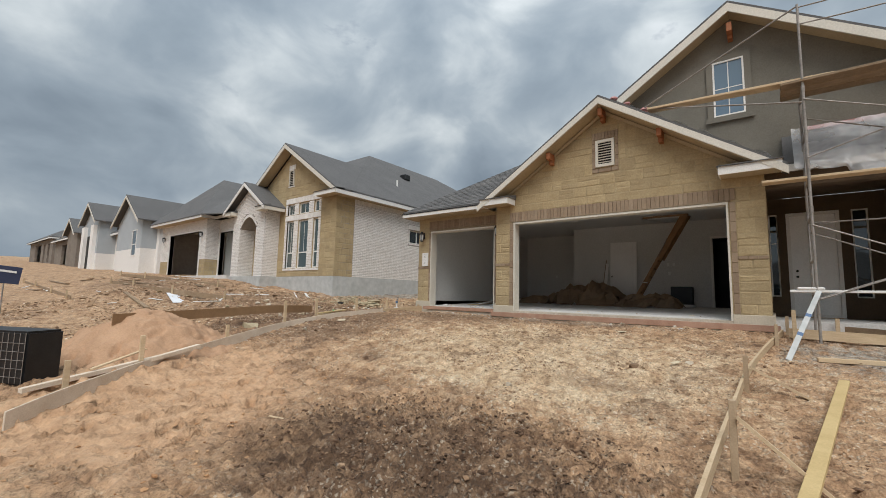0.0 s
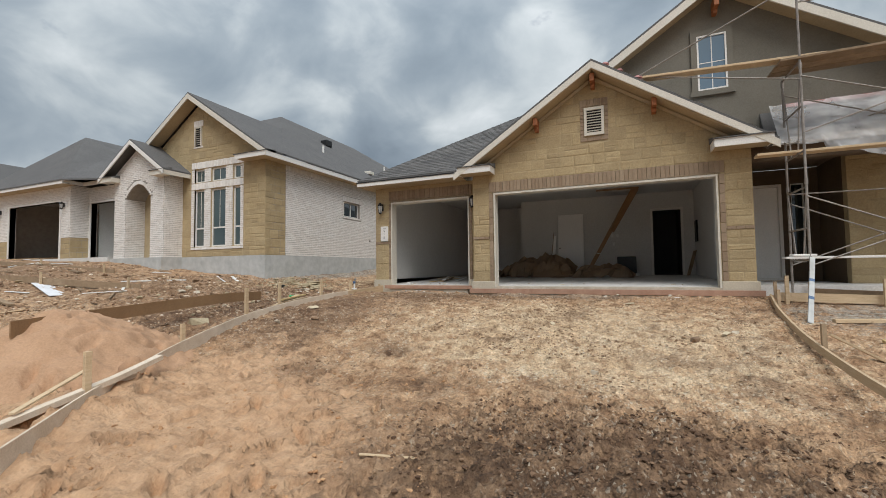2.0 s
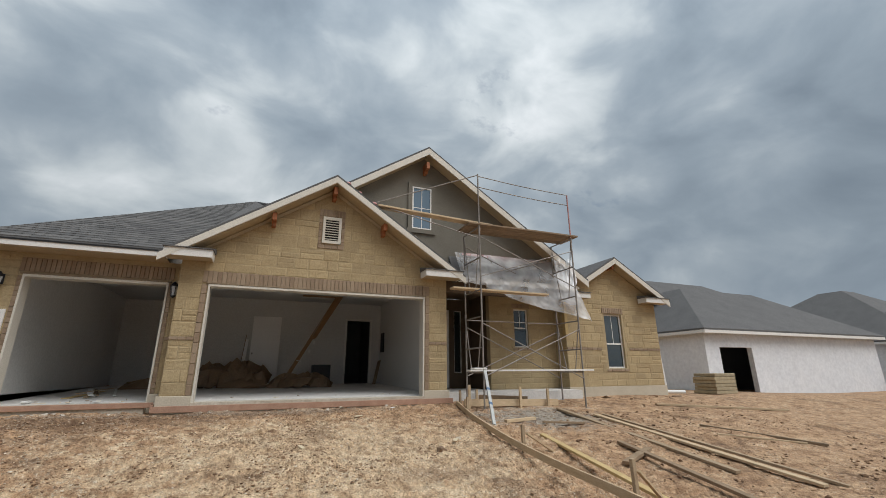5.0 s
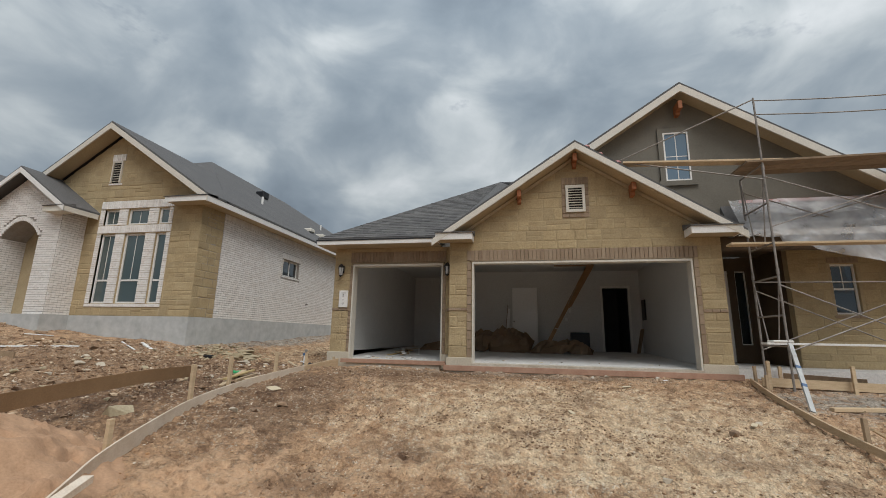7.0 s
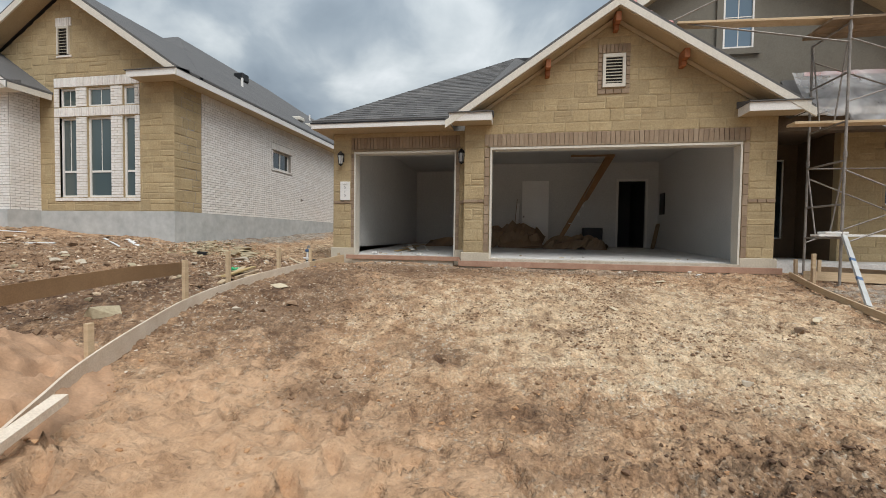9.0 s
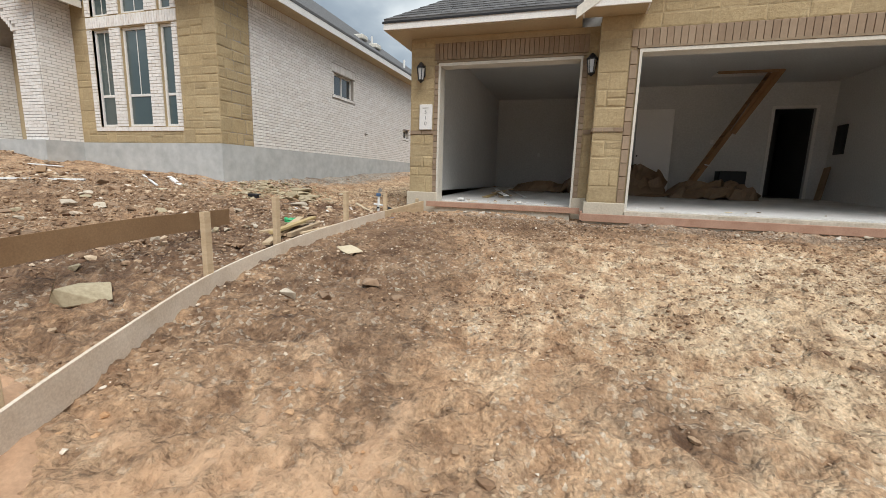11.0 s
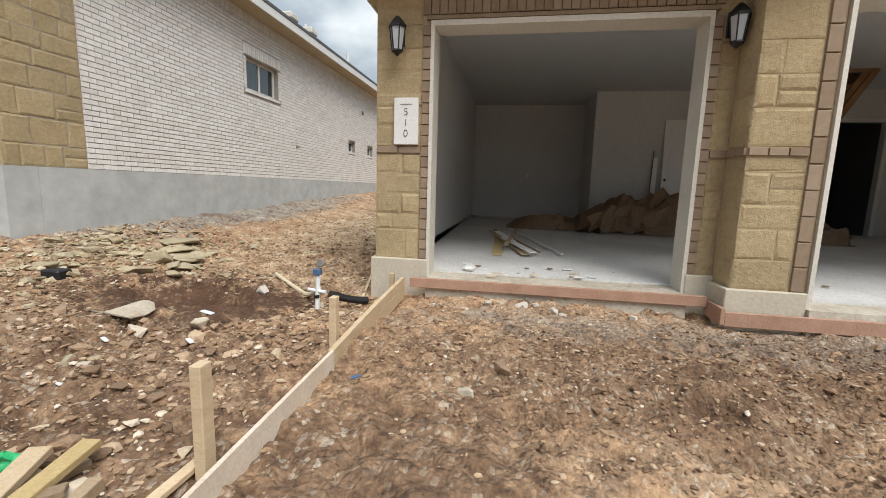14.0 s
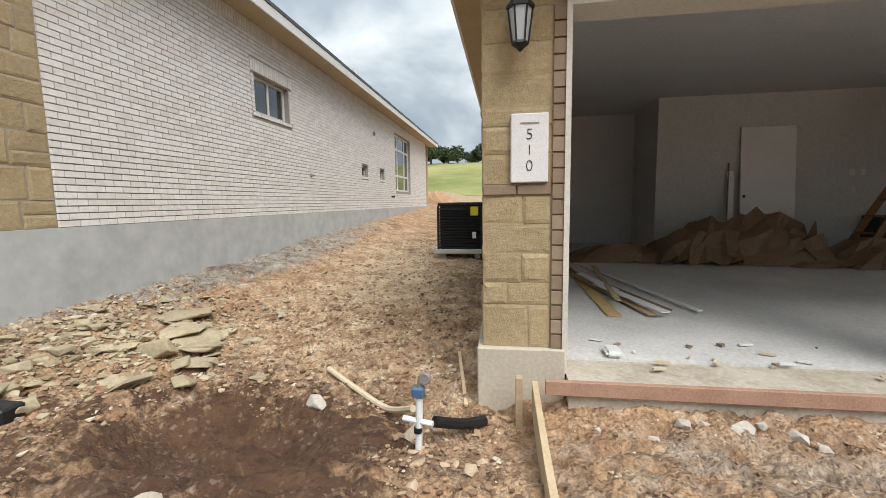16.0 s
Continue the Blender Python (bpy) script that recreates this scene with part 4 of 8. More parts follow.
def front_roofs():
    """Garage gable roof with its returns, the hip over the single garage."""
    ax, y0, y1 = GX, -0.45, 2.0
    ex, ez = 3.38, 5.27
    lz = ez - ex * SLOPE
    roof(house, [(ax - ex, y0, lz), (ax - ex, -0.05, lz), (ax, 3.33, ez), (ax, y0, ez)], 0.06)
    roof(house, [(ax + ex, y0, lz), (ax + ex, 0.55, lz), (ax, 0.55, ez), (ax, y0, ez)], 0.06)
    for s in (-1, 1):
        # rake board, soffit under the rake, frieze on the wall
        rb = [(ax + s * (ex + 0.01), lz - 0.06), (ax, ez - 0.06), (ax, ez - 0.215), (ax + s * (ex + 0.01), lz - 0.215)]
        part("rake_board", prism_y(bmesh.new(), rb, y0 - 0.015, y0 + 0.02), TRIM, house, "cream rake board")
        sf = [(ax + s * (GW + 0.02), 3.0 + 0.005), (ax, 3.0 + GW * SLOPE + 0.02), (ax, ez - 0.065), (ax + s * (GW + 0.02), ez - 0.065 - (GW + 0.02) * SLOPE)]
        part("soffit", prism_y(bmesh.new(), [(p, q + 0.002) for p, q in sf[:2]] + [(p, q) for p, q in sf[2:]], y0 + 0.021, -0.002), SOFFIT, house, "tan gable soffit")
        fz = [(ax + s * (GW - 0.02), 3.0 - 0.06), (ax, 3.0 + GW * SLOPE - 0.09), (ax, 3.0 + GW * SLOPE), (ax + s * (GW - 0.02), 3.0 + 0.02)]
        part("frieze", prism_y(bmesh.new(), fz, -0.055, -0.036), SOFFIT, house, "tan frieze board under the rake")
    # knee brackets: cedar block ends
    for x, z in ((GX, 4.86), (1.15, 4.02), (3.72, 4.08)):
        part("bracket", bevelled(boxes((x - 0.05, x + 0.05, -0.36, -0.03, z - 0.06, z + 0.12), (x - 0.045, x + 0.045, -0.20, -0.03, z - 0.16, z - 0.06)), 0.008), CEDAR, house, "reddish cedar bracket end")
    # boxed eave returns at both feet of the gable
    for x0, x1 in ((-0.83, 0.03), (4.78, 5.76)):
        e = part("eave_return", boxes((x0, x1, -0.43, -0.012, 2.95, 2.97)), SOFFIT, house, "boxed eave return with shingled top")
        part("fascia", bevelled(boxes((x0 - 0.01, x1 + 0.01, -0.455, -0.431, 2.94, 3.105), (x0 - 0.01, x0 + 0.012, -0.43, -0.02, 2.94, 3.105), (x1 - 0.012, x1 + 0.01, -0.43, -0.02, 2.94, 3.105)), 0.003), WHITE_TRIM, e, "white fascia")
        bm = bmesh.new()
        prism_x(bm, [(-0.49, 3.107), (-0.49, 3.125), (-0.005, 3.235), (-0.005, 3.107)], x0 - 0.03, x1 + 0.03)
        part("return_roof", bm, SHINGLE, e)
    # hip roof behind and over the single garage
    hx, hy, hz, run = -4.05, -0.17, 3.115, 4.5
    top = hz + run * SLOPE
    roof(house, [(hx, hy, hz), (GX - 3.2, hy, hz), (hx + run, hy + run, top)], 0.06, True)
    roof(house, [(GX - 3.2, hy + 0.02, hz), (GX - 3.2 + 0.02, hy, hz), (hx + run + 0.5, hy + run, top), (hx + run, hy + run, top)], 0.06)
    roof(house, [(hx, 15.5, hz), (hx, hy, hz), (hx + run, hy + run, top), (hx + run, 11.0, top)], 0.06)
    roof(house, [(6.0, 15.5, hz), (hx, 15.5, hz), (hx + run, 11.0, top), (6.0, 11.0, top)], 0.06)
    roof(house, [(hx + run, hy + run, top), (hx + run, 11.0, top), (6.0, 11.0, top), (6.0, hy + run, top)], 0.06)
    roof(house, [(GX, 1.5, 4.9), (GX + 2.5, 1.5, 4.9), (6.0, hy + run, top), (hx + run, hy + run, top)], 0.06)
    f = each("fascia", boxes((hx, -0.845, hy - 0.02, hy + 0.005, 2.945, 3.07), (hx, hx + 0.025, hy + 0.005, 15.5, 2.945, 3.07)), WHITE_TRIM, house, "white eave fascia")
    each("soffit", boxes((hx + 0.03, -0.845, hy + 0.008, 0.325, 2.93, 2.95), (hx + 0.03, -3.745, 0.327, 15.4, 2.93, 2.95)), SOFFIT, house, "tan eave soffit")
    part("drip_edge", boxes((hx - 0.02, -0.84, hy - 0.035, hy - 0.021, 3.045, 3.075)), BLACK, house, "thin dark drip edge")


front_roofs()


def upper_gable():
    ax, az, half, y = 5.04, 6.70, 4.85, 0.55
    foot = az - half * SLOPE
    w = part("wall", prism_y(bmesh.new(), [(ax - 2.6, 4.96), (ax - 2.6, 3.3), (ax + half, 3.3), (ax + half, foot), (ax, az)], y, y + 0.2), STUCCO, house, "olive grey stucco scratch coat gable wall")
    r = az + 0.18
    for s in (-1, 1):
        e = half + 0.42
        foot_z = r - e * SLOPE
        if s < 0:
            roof(house, [(ax - 3.2, 0.12, r - 3.2 * SLOPE), (ax - 3.2, 8, r - 3.2 * SLOPE), (ax, 8, r), (ax, 0.12, r)], 0.06)
            e2 = 3.2
        else:
            roof(house, [(ax + e, 0.12, foot_z), (ax + e, 8, foot_z), (ax, 8, r), (ax, 0.12, r)], 0.06)
            e2 = e
        lo = r - e2 * SLOPE
        part("rake_board", prism_y(bmesh.new(), [(ax + s * e2, lo - 0.06), (ax, r - 0.06), (ax, r - 0.25), (ax + s * e2, lo - 0.25)], 0.105, 0.14), TRIM, house, "cream rake board")
        part("soffit", prism_y(bmesh.new(), [(ax + s * e2, lo - 0.17), (ax, r - 0.17), (ax, r - 0.19), (ax + s * e2, lo - 0.19)], 0.142, y - 0.003), SOFFIT, house, "tan gable soffit")
    part("bracket", bevelled(boxes((ax - 0.05, ax + 0.05, 0.18, y - 0.01, 6.22, 6.42), (ax - 0.045, ax + 0.045, 0.36, y - 0.01, 6.14, 6.22)), 0.008), CEDAR, house, "reddish cedar bracket end")
    up = Plane("y", y, -1)
    # stucco band round the window, then the window
    part("window_band", boxes((4.56, 4.68, y - 0.05, y - 0.002, 4.36, 5.86), (5.25, 5.37, y - 0.05, y - 0.002, 4.36, 5.86), (4.68, 5.25, y - 0.05, y - 0.002, 5.74, 5.86), (4.52, 5.41, y - 0.06, y - 0.051, 4.36, 4.48), (4.68, 5.25, y - 0.05, y - 0.002, 4.36, 4.48)), STUCCO, house, "stucco window surround")
    window(house, Plane("y", y - 0.05, -1), 4.68, 5.25, 4.48, 5.74, 0.0, (), (), 0.034, "white framed window with a thin grid", (4.965,), (5.11,), None, GLASS_SKY)
    return w


upper_gable()


def porch():
    y = 3.0
    x0, x1 = GX + GW, 7.56
    part("porch_slab", boxes((x0 + 0.05, 9.85, 0.30, y, -0.35, 0.12)), SLAB, house, "concrete porch slab")
    # entry wall: the shade of the deep porch is put into its colour
    wall("wall", house, "y", y, y + 0.2, x0, x1, 0.12, 3.0, PORCH_DARK, [(5.84, 6.80, 0.12, 2.62), (5.50, 5.68, 0.6, 2.62), (7.0, 7.28, 0.6, 2.62)], "entry wall with the porch shade in its dark brown")
    d = part("door", boxes((5.91, 6.73, y + 0.05, y + 0.095, 0.20, 2.55)), DOOR_WHITE, house, "white primed front door")
    each("door_frame", boxes((5.84, 5.91, y - 0.03, y + 0.12, 0.14, 2.62), (6.73, 6.80, y - 0.03, y + 0.12, 0.14, 2.62), (5.91, 6.73, y - 0.03, y + 0.12, 2.55, 2.62), (5.91, 6.73, y - 0.03, y + 0.12, 0.14, 0.20)), WHITE_TRIM, d)
    for z in (1.08, 1.22):
        part("door_lock", lathe(bmesh.new(), (6.0, y + 0.05, z), [(0.028, -0.001), (0.028, -0.02), (0.012, -0.03)], 10, "y"), BLACK, d, "dark lock hole")
    window(house, Plane("y", y, -1), 5.50, 5.68, 0.6, 2.62, 0.05, (), (1.9,), 0.03, "narrow sidelight with tape on it")
    window(house, Plane("y", y, -1), 7.0, 7.28, 0.6, 2.62, 0.05, (), (), 0.03, "narrow dark sidelight")
    # wall beside the porch with a sash window
    yy = 1.55
    holes = [(8.44, 8.97, 1.36, 2.56)]
    w2 = wall("wall", house, "y", yy, yy + 0.2, 7.56, 10.0, 0.10, 3.0, MORTAR, holes, "tan limestone wall beside the porch")
    stone_field(w2, Plane("y", yy, -1), cells(7.56, 9.98, 0.14, 2.98, RND, [(8.38, 9.03, 1.26, 2.72)]), RND)
    for i in range(8):
        lay_brick(w2, Plane("y", yy, -1), 8.38 + 0.08125 * i, 8.38 + 0.08125 * (i + 1), 2.58, 2.72, BROWN_BRICK)
    for i in range(4):
        lay_brick(w2, Plane("y", yy, -1), 8.38 + 0.1625 * i, 8.38 + 0.1625 * (i + 1), 1.27, 1.34, BROWN_BRICK)
    window(house, Plane("y", yy, -1), 8.44, 8.97, 1.36, 2.56, 0.07, (), (1.96,), 0.045, "white sash window", (8.705,))
    # this return is coloured dark for the porch shade too
    part("return_wall", boxes((7.56, 7.76, yy + 0.2, y, 0.12, 3.0)), PORCH_DARK, house, "porch return with the shade in its dark brown")
    each("footing", boxes((7.54, 10.0, yy - 0.03, yy + 0.3, -0.45, 0.10)), PARGE, house, "tan skim-coated footing")
    # ceiling over the porch and the pent roof in front of it
    part("porch_ceiling", boxes((x0 + 0.002, 9.9, 0.235, y, 3.005, 3.03)), PORCH_DARK, house, "dark unfinished porch ceiling")
    part("beam", boxes((x0 + 0.002, 9.9, 0.30, 0.55, 2.72, 3.004)), PORCH_DARK, house, "dark brown sheathed porch beam")
    p = part("roof", prism_x(bmesh.new(), [(0.20, 3.14), (0.20, 3.18), (0.548, 3.80), (0.548, 3.14)], 5.80, 9.9), SHINGLE, house, "small pent roof below the stucco wall")
    each("fascia", boxes((5.80, 9.9, 0.20, 0.23, 3.0, 3.138)), WHITE_TRIM, house, "white fascia of the pent roof")
    part("trim_band", boxes((6.2, 9.95, 0.52, 0.548, 3.86, 3.93)), PINK_STEEL, house, "reddish wet flashing strip")


porch()


def right_wing():
    y, x0, x1 = 1.0, 9.98, 13.9
    ax, half = 11.95, 1.96
    pk = 3.02 + half * 0.60
    w = wall("wall", house, "y", y, y + 0.22, x0, x1, 0.17, 3.02, MORTAR, [(11.58, 12.32, 0.72, 2.47)], "tan limestone wall of the gabled wing", (ax, pk))
    cl = [(0.6, 1, 3.02 + 0.6 * x1), (-0.6, 1, 3.02 - 0.6 * x0)]
    stone_field(w, Plane("y", y, -1), cells(x0, x1, 0.17, 1.29, RND, [(11.50, 12.40, 0.62, 2.68)]) + cells(x0, x1, 1.37, 4.2, RND, [(11.50, 12.40, 0.62, 2.68)]), RND, cl)
    for i in range(20):
        u = x0 + (x1 - x0) * i / 20
        if not 11.35 < u < 12.4:
            lay_brick(w, Plane("y", y, -1), u, u + (x1 - x0) / 20, 1.29, 1.37, BROWN_BRICK)
    for i in range(11):
        lay_brick(w, Plane("y", y, -1), 11.50 + 0.0818 * i, 11.50 + 0.0818 * (i + 1), 2.49, 2.68, BROWN_BRICK)
    for i in range(5):
        lay_brick(w, Plane("y", y, -1), 11.50 + 0.18 * i, 11.50 + 0.18 * (i + 1), 0.62, 0.70, BROWN_BRICK)
    window(house, Plane("y", y, -1), 11.58, 12.32, 0.72, 2.47, 0.07, (), (1.5,), 0.05, "white sash window", (11.95,))
    s = part("return_wall", boxes((x0, x0 + 0.2, y + 0.222, 1.55, 0.17, 3.02)), MORTAR, house, "limestone return of the gabled wing")
    stone_field(s, Plane("x", x0, -1), cells(y, 1.53, 0.17, 2.95, RND), RND)
    part("corner_board", boxes((x0 - 0.055, x0 - 0.036, y - 0.05, y + 0.06, 1.75, 2.95), (x0 - 0.055, x0 + 0.05, y - 0.072, y - 0.052, 1.75, 2.95)), LUMBER_Y, house, "yellow corner board")
    part("wall", boxes((x1 - 0.2, x1, y + 0.222, 14.0, 0.17, 3.02)), MORTAR, house, "limestone side wall")
    each("footing", boxes((x0 - 0.04, x1 + 0.04, y - 0.045, y + 0.3, -0.6, 0.17), (x1 - 0.2, x1 + 0.04, y + 0.302, 14.0, -0.6, 0.17)), PARGE, house, "tan skim-coated footing")
    ez, e, ry = pk + 0.18, 2.28, 0.6
    for sgn in (-1, 1):
        lz = ez - e * 0.6
        roof(house, [(ax + sgn * e, ry, lz), (ax + sgn * e, 8, lz), (ax, 8, ez), (ax, ry, ez)], 0.06)
        part("rake_board", prism_y(bmesh.new(), [(ax + sgn * e, lz - 0.06), (ax, ez - 0.06), (ax, ez - 0.23), (ax + sgn * e, lz - 0.23)], ry - 0.015, ry + 0.02), TRIM, house, "cream rake board")
        part("soffit", prism_y(bmesh.new(), [(ax + sgn * 1.9, ez - 0.15 - 1.9 * 0.6), (ax, ez - 0.15), (ax, ez - 0.17), (ax + sgn * 1.9, ez - 0.17 - 1.9 * 0.6)], ry + 0.021, y - 0.002), SOFFIT, house, "tan gable soffit")
    part("bracket", bevelled(boxes((ax - 0.05, ax + 0.05, 0.7, y - 0.03, pk - 0.22, pk - 0.04)), 0.008), CEDAR, house, "reddish cedar bracket end")
    for a, b in ((9.72, 10.75), (13.15, 14.2)):
        er = part("eave_return", boxes((a, b, 0.62, y - 0.035, 2.90, 2.92)), SOFFIT, house, "boxed eave return with shingled top")
        each("fascia", boxes((a - 0.01, b + 0.01, 0.595, 0.619, 2.89, 3.05), (a - 0.01, a + 0.012, 0.62, y - 0.036, 2.89, 3.05), (b - 0.012, b + 0.01, 0.62, y - 0.036, 2.89, 3.05)), WHITE_TRIM, er, "white fascia")
        part("return_roof", prism_x(bmesh.new(), [(0.56, 3.052), (0.56, 3.07), (y - 0.036, 3.17), (y - 0.036, 3.052)], a - 0.03, b + 0.03), SHINGLE, er)
    # plain closing of the far side
    part("wall", boxes((-3.5, 13.7, 14.8, 15.0, 0.0, 2.93)), MORTAR, house, "limestone rear wall")


right_wing()

# ---------------------------------------------------------------- the neighbouring house with white brick
nb = thing("house", "white brick and tan limestone house, nearly finished", "house", (-14.0, 6.0, 0.4))
NX, NY, NF = -7.70, -0.10, 1.07
NEND = 19.2


def white_bricks(parent, plane, u0, u1, v0, v1, holes, near, clips=()):
    brick_field(parent, plane, brick_rows(u0, u1, v0, v1, holes), near, WHITE_BRICK, WHITE_BRICK_J, 0.0055, clips)


def soldiers(parent, plane, u0, u1, v0, v1, n, material=None):
    for i in range(n):
        lay_brick(parent, plane, u0 + (u1 - u0) * i / n, u0 + (u1 - u0) * (i + 1) / n, v0, v1, material or WHITE_BRICK)


def neighbour_side():
    pl = Plane("x", NX, 1)
    top = 4.26
    holes = [(4.12, 5.25, 2.80, 3.42), (9.30, 9.85, 2.04, 2.36), (11.05, 11.60, 2.04, 2.36), (13.05, 15.6, 1.70, 3.85)]
    w = wall("wall", nb, "x", NX - 0.22, NX, NY + 0.222, NEND, NF, top, WHITE_MORTAR, holes, "white brick side wall")
    stone_field(w, pl, cells(NY, 0.80, NF, top, RND), RND)
    hh = [(4.02, 5.35, 2.72, 3.66), *[(a - 0.02, b + 0.02, c - 0.07, d + 0.02) for a, b, c, d in holes[1:]]]
    white_bricks(w, pl, 0.80, NEND, NF, top - 0.22, hh, lambda u, v: 0.8 <= u < 4.1 and v < 1.95)
    brick_field(w, pl, [(0.80 + 0.0667 * i, 0.80 + 0.0667 * (i + 1), top - 0.22, top) for i in range(275)], None, WHITE_BRICK, WHITE_BRICK_J, 0.0055)
    soldiers(w, pl, 4.02, 5.35, 3.44, 3.66, 20)
    soldiers(w, pl, 4.06, 5.31, 2.725, 2.79, 6)
    brick_field(w, pl, [(4.02, 4.11, 2.8 + 0.0667 * i, 2.8 + 0.0667 * (i + 1)) for i in range(9)] + [(5.26, 5.35, 2.8 + 0.0667 * i, 2.8 + 0.0667 * (i + 1)) for i in range(9)], None, WHITE_BRICK, WHITE_BRICK_J)
    window(nb, pl, 4.12, 5.25, 2.80, 3.42, 0.09, (4.70,), (), 0.045, "small sliding window in white brick")
    for a, b, c, d in holes[1:3]:
        window(nb, pl, a, b, c, d, 0.09, (), (), 0.04, "small high window in white brick")
        soldiers(w, pl, a - 0.02, b + 0.02, c - 0.07, c - 0.005, 3)
    a, b, c, d = holes[3]
    window(nb, pl, a, b, c, d, 0.09, (a + 0.72, b - 0.72), (2.3, 3.3), 0.07, "tall three-part window in white brick")
    # fittings on the wall
    f = part("hose_bib", lathe(bmesh.new(), (NX + 0.02, 6.0, 1.86), [(0.045, 0), (0.045, 0.02), (0.02, 0.03), (0.02, 0.09)], 10, "x"), STEEL, nb, "metal hose outlet")
    part("vent_cap", lathe(bmesh.new(), (NX + 0.02, 10.5, 3.42), [(0.07, 0), (0.07, 0.03), (0.03, 0.05)], 12, "x"), STEEL, nb, "round wall vent cap")
    part("drain_stub", lathe(bmesh.new(), (NX + 0.02, 12.4, 1.48), [(0.035, 0), (0.035, 0.12)], 8, "x"), BLACK, nb, "dark pipe stub")
    fb = bmesh.new()
    box(fb, -14.3, NX + 0.035, NY - 0.035, NY + 0.3, -0.2, NF)
    box(fb, NX - 0.3, NX + 0.035, NY + 0.302, NEND + 0.9, -0.2, NF)
    part("foundation", fb, CONCRETE, nb, "smooth grey concrete foundation")
    # rear porch post
    part("post", boxes((NX - 0.18, NX - 0.02, NEND + 0.6, NEND + 0.76, NF, top)), LUMBER, nb, "bare wooden porch post")
    part("rear_wall", boxes((-22, NX - 0.222, NEND - 0.2, NEND, NF, top)), WHITE_MORTAR, nb, "white brick rear wall")


neighbour_side()


def neighbour_front():
    pl = Plane("y", NY, -1)
    x0, x1, top = -14.1, NX, 4.42
    ax = -10.9
    holes = [(-10.95 - 0.12, -10.55, 1.42, 3.45), (-10.23, -9.50, 1.42, 3.45), (-9.16, -8.80, 1.42, 3.45), (-11.07, -10.55, 3.72, 4.2), (-10.23, -9.50, 3.72, 4.2), (-9.16, -8.80, 3.72, 4.2)]
    w = wall("wall", nb, "y", NY, NY + 0.22, x0, x1, NF, top, MORTAR, holes, "tan limestone gable wall with a tall window", (ax, top + 3.2 * SLOPE))
    cl = [(SLOPE, 1, top + SLOPE * x1), (-SLOPE, 1, top - SLOPE * x0)]
    surround = (-11.22, -8.66, 1.30, 4.46)
    vent = (-11.14, -10.66, 4.98, 5.98)
    stone_field(w, pl, cells(-11.9, x1, NF, 6.6, RND, [surround, vent]) + cells(x0, -11.9, 4.3, 6.6, RND), RND, cl)
    # white brick surround of the window: soldiers over, piers between, sill
    soldiers(w, pl, -11.22, -8.66, 4.22, 4.46, 36)
    soldiers(w, pl, -11.22, -8.66, 3.47, 3.70, 36)
    soldiers(w, pl, -11.22, -8.66, 1.32, 1.41, 13)
    rows = []
    for a, b in ((-11.22, -11.07), (-10.55, -10.23), (-9.50, -9.16), (-8.80, -8.66)):
        for z0, z1 in ((1.42, 3.45), (3.72, 4.2)):
            rows += brick_rows(a, b, z0, z1)
    brick_field(w, pl, rows, None, WHITE_BRICK, WHITE_BRICK_J)
    for a, b, c, d in holes:
        window(nb, pl, a, b, c, d, 0.05, (), (2.08,) if c < 2 else (), 0.05, "white framed window light", ((a + b) / 2,) if b - a > 0.4 else (), (), None, GLASS_DRAPE)
    soldiers(w, pl, -11.14, -10.66, 5.76, 5.98, 7)
    soldiers(w, pl, -11.14, -10.66, 4.98, 5.04, 3)
    v = part("vent", boxes((-11.08, -11.04, NY - 0.05, NY, 5.05, 5.75), (-10.76, -10.72, NY - 0.05, NY, 5.05, 5.75), (-11.04, -10.76, NY - 0.05, NY, 5.70, 5.75) ), TRIM, nb, "cream louvred gable vent")
    # dark sheet again for the shade between louvres
    part("backing", boxes((-11.04, -10.76, NY - 0.01, NY, 5.05, 5.70)), DARK, v)
    for i in range(8):
        part("slat", beam(bmesh.new(), (-11.04, NY - 0.03, 5.10 + i * 0.076), (-10.76, NY - 0.03, 5.10 + i * 0.076), 0.055, 0.012, (0, -0.6, 1)), TRIM, v)
    # roof of the gable, rake boards, returns
    ry, r, e = NY - 0.45, top + 3.2 * SLOPE + 0.32, 3.68
    lz = r - e * SLOPE
    for s in (-1, 1):
        roof(nb, [(ax - e, ry, lz), (ax - e, 0.3, lz), (ax, 3.9, r), (ax, ry, r)] if s < 0 else
             [(ax + e, ry, lz), (ax + e, 0.3, lz), (ax, 3.9, r), (ax, ry, r)], 0.06)
        part("rake_board", prism_y(bmesh.new(), [(ax + s * e, lz - 0.06), (ax, r - 0.06), (ax, r - 0.24), (ax + s * e, lz - 0.24)], ry - 0.015, ry + 0.02), TRIM, nb, "cream rake board")
        part("soffit", prism_y(bmesh.new(), [(ax + s * 3.3, r - 0.17 - 3.3 * SLOPE), (ax, r - 0.17), (ax, r - 0.19), (ax + s * 3.3, r - 0.19 - 3.3 * SLOPE)], ry + 0.021, NY - 0.003), SOFFIT, nb, "tan gable soffit")
    # big hip behind
    hz, px, py = 8.98, -14.0, 7.0
    ex = ax + e
    roof(nb, [(ex, 0.2, lz), (ex, NEND + 1.2, lz), (px, NEND - 5.6, hz), (px, py, hz)], 0.06)
    roof(nb, [(ex, NEND + 1.2, lz), (-25, NEND + 1.2, lz), (-18, NEND - 5.6, hz), (px, NEND - 5.6, hz)], 0.06)
    roof(nb, [(-19.0, 0.2, lz), (ex, 0.2, lz), (px, py, hz), (-18, py, hz)], 0.06)
    roof(nb, [(px, py, hz), (px, NEND - 5.6, hz), (-18, NEND - 5.6, hz), (-18, py, hz)], 0.06)
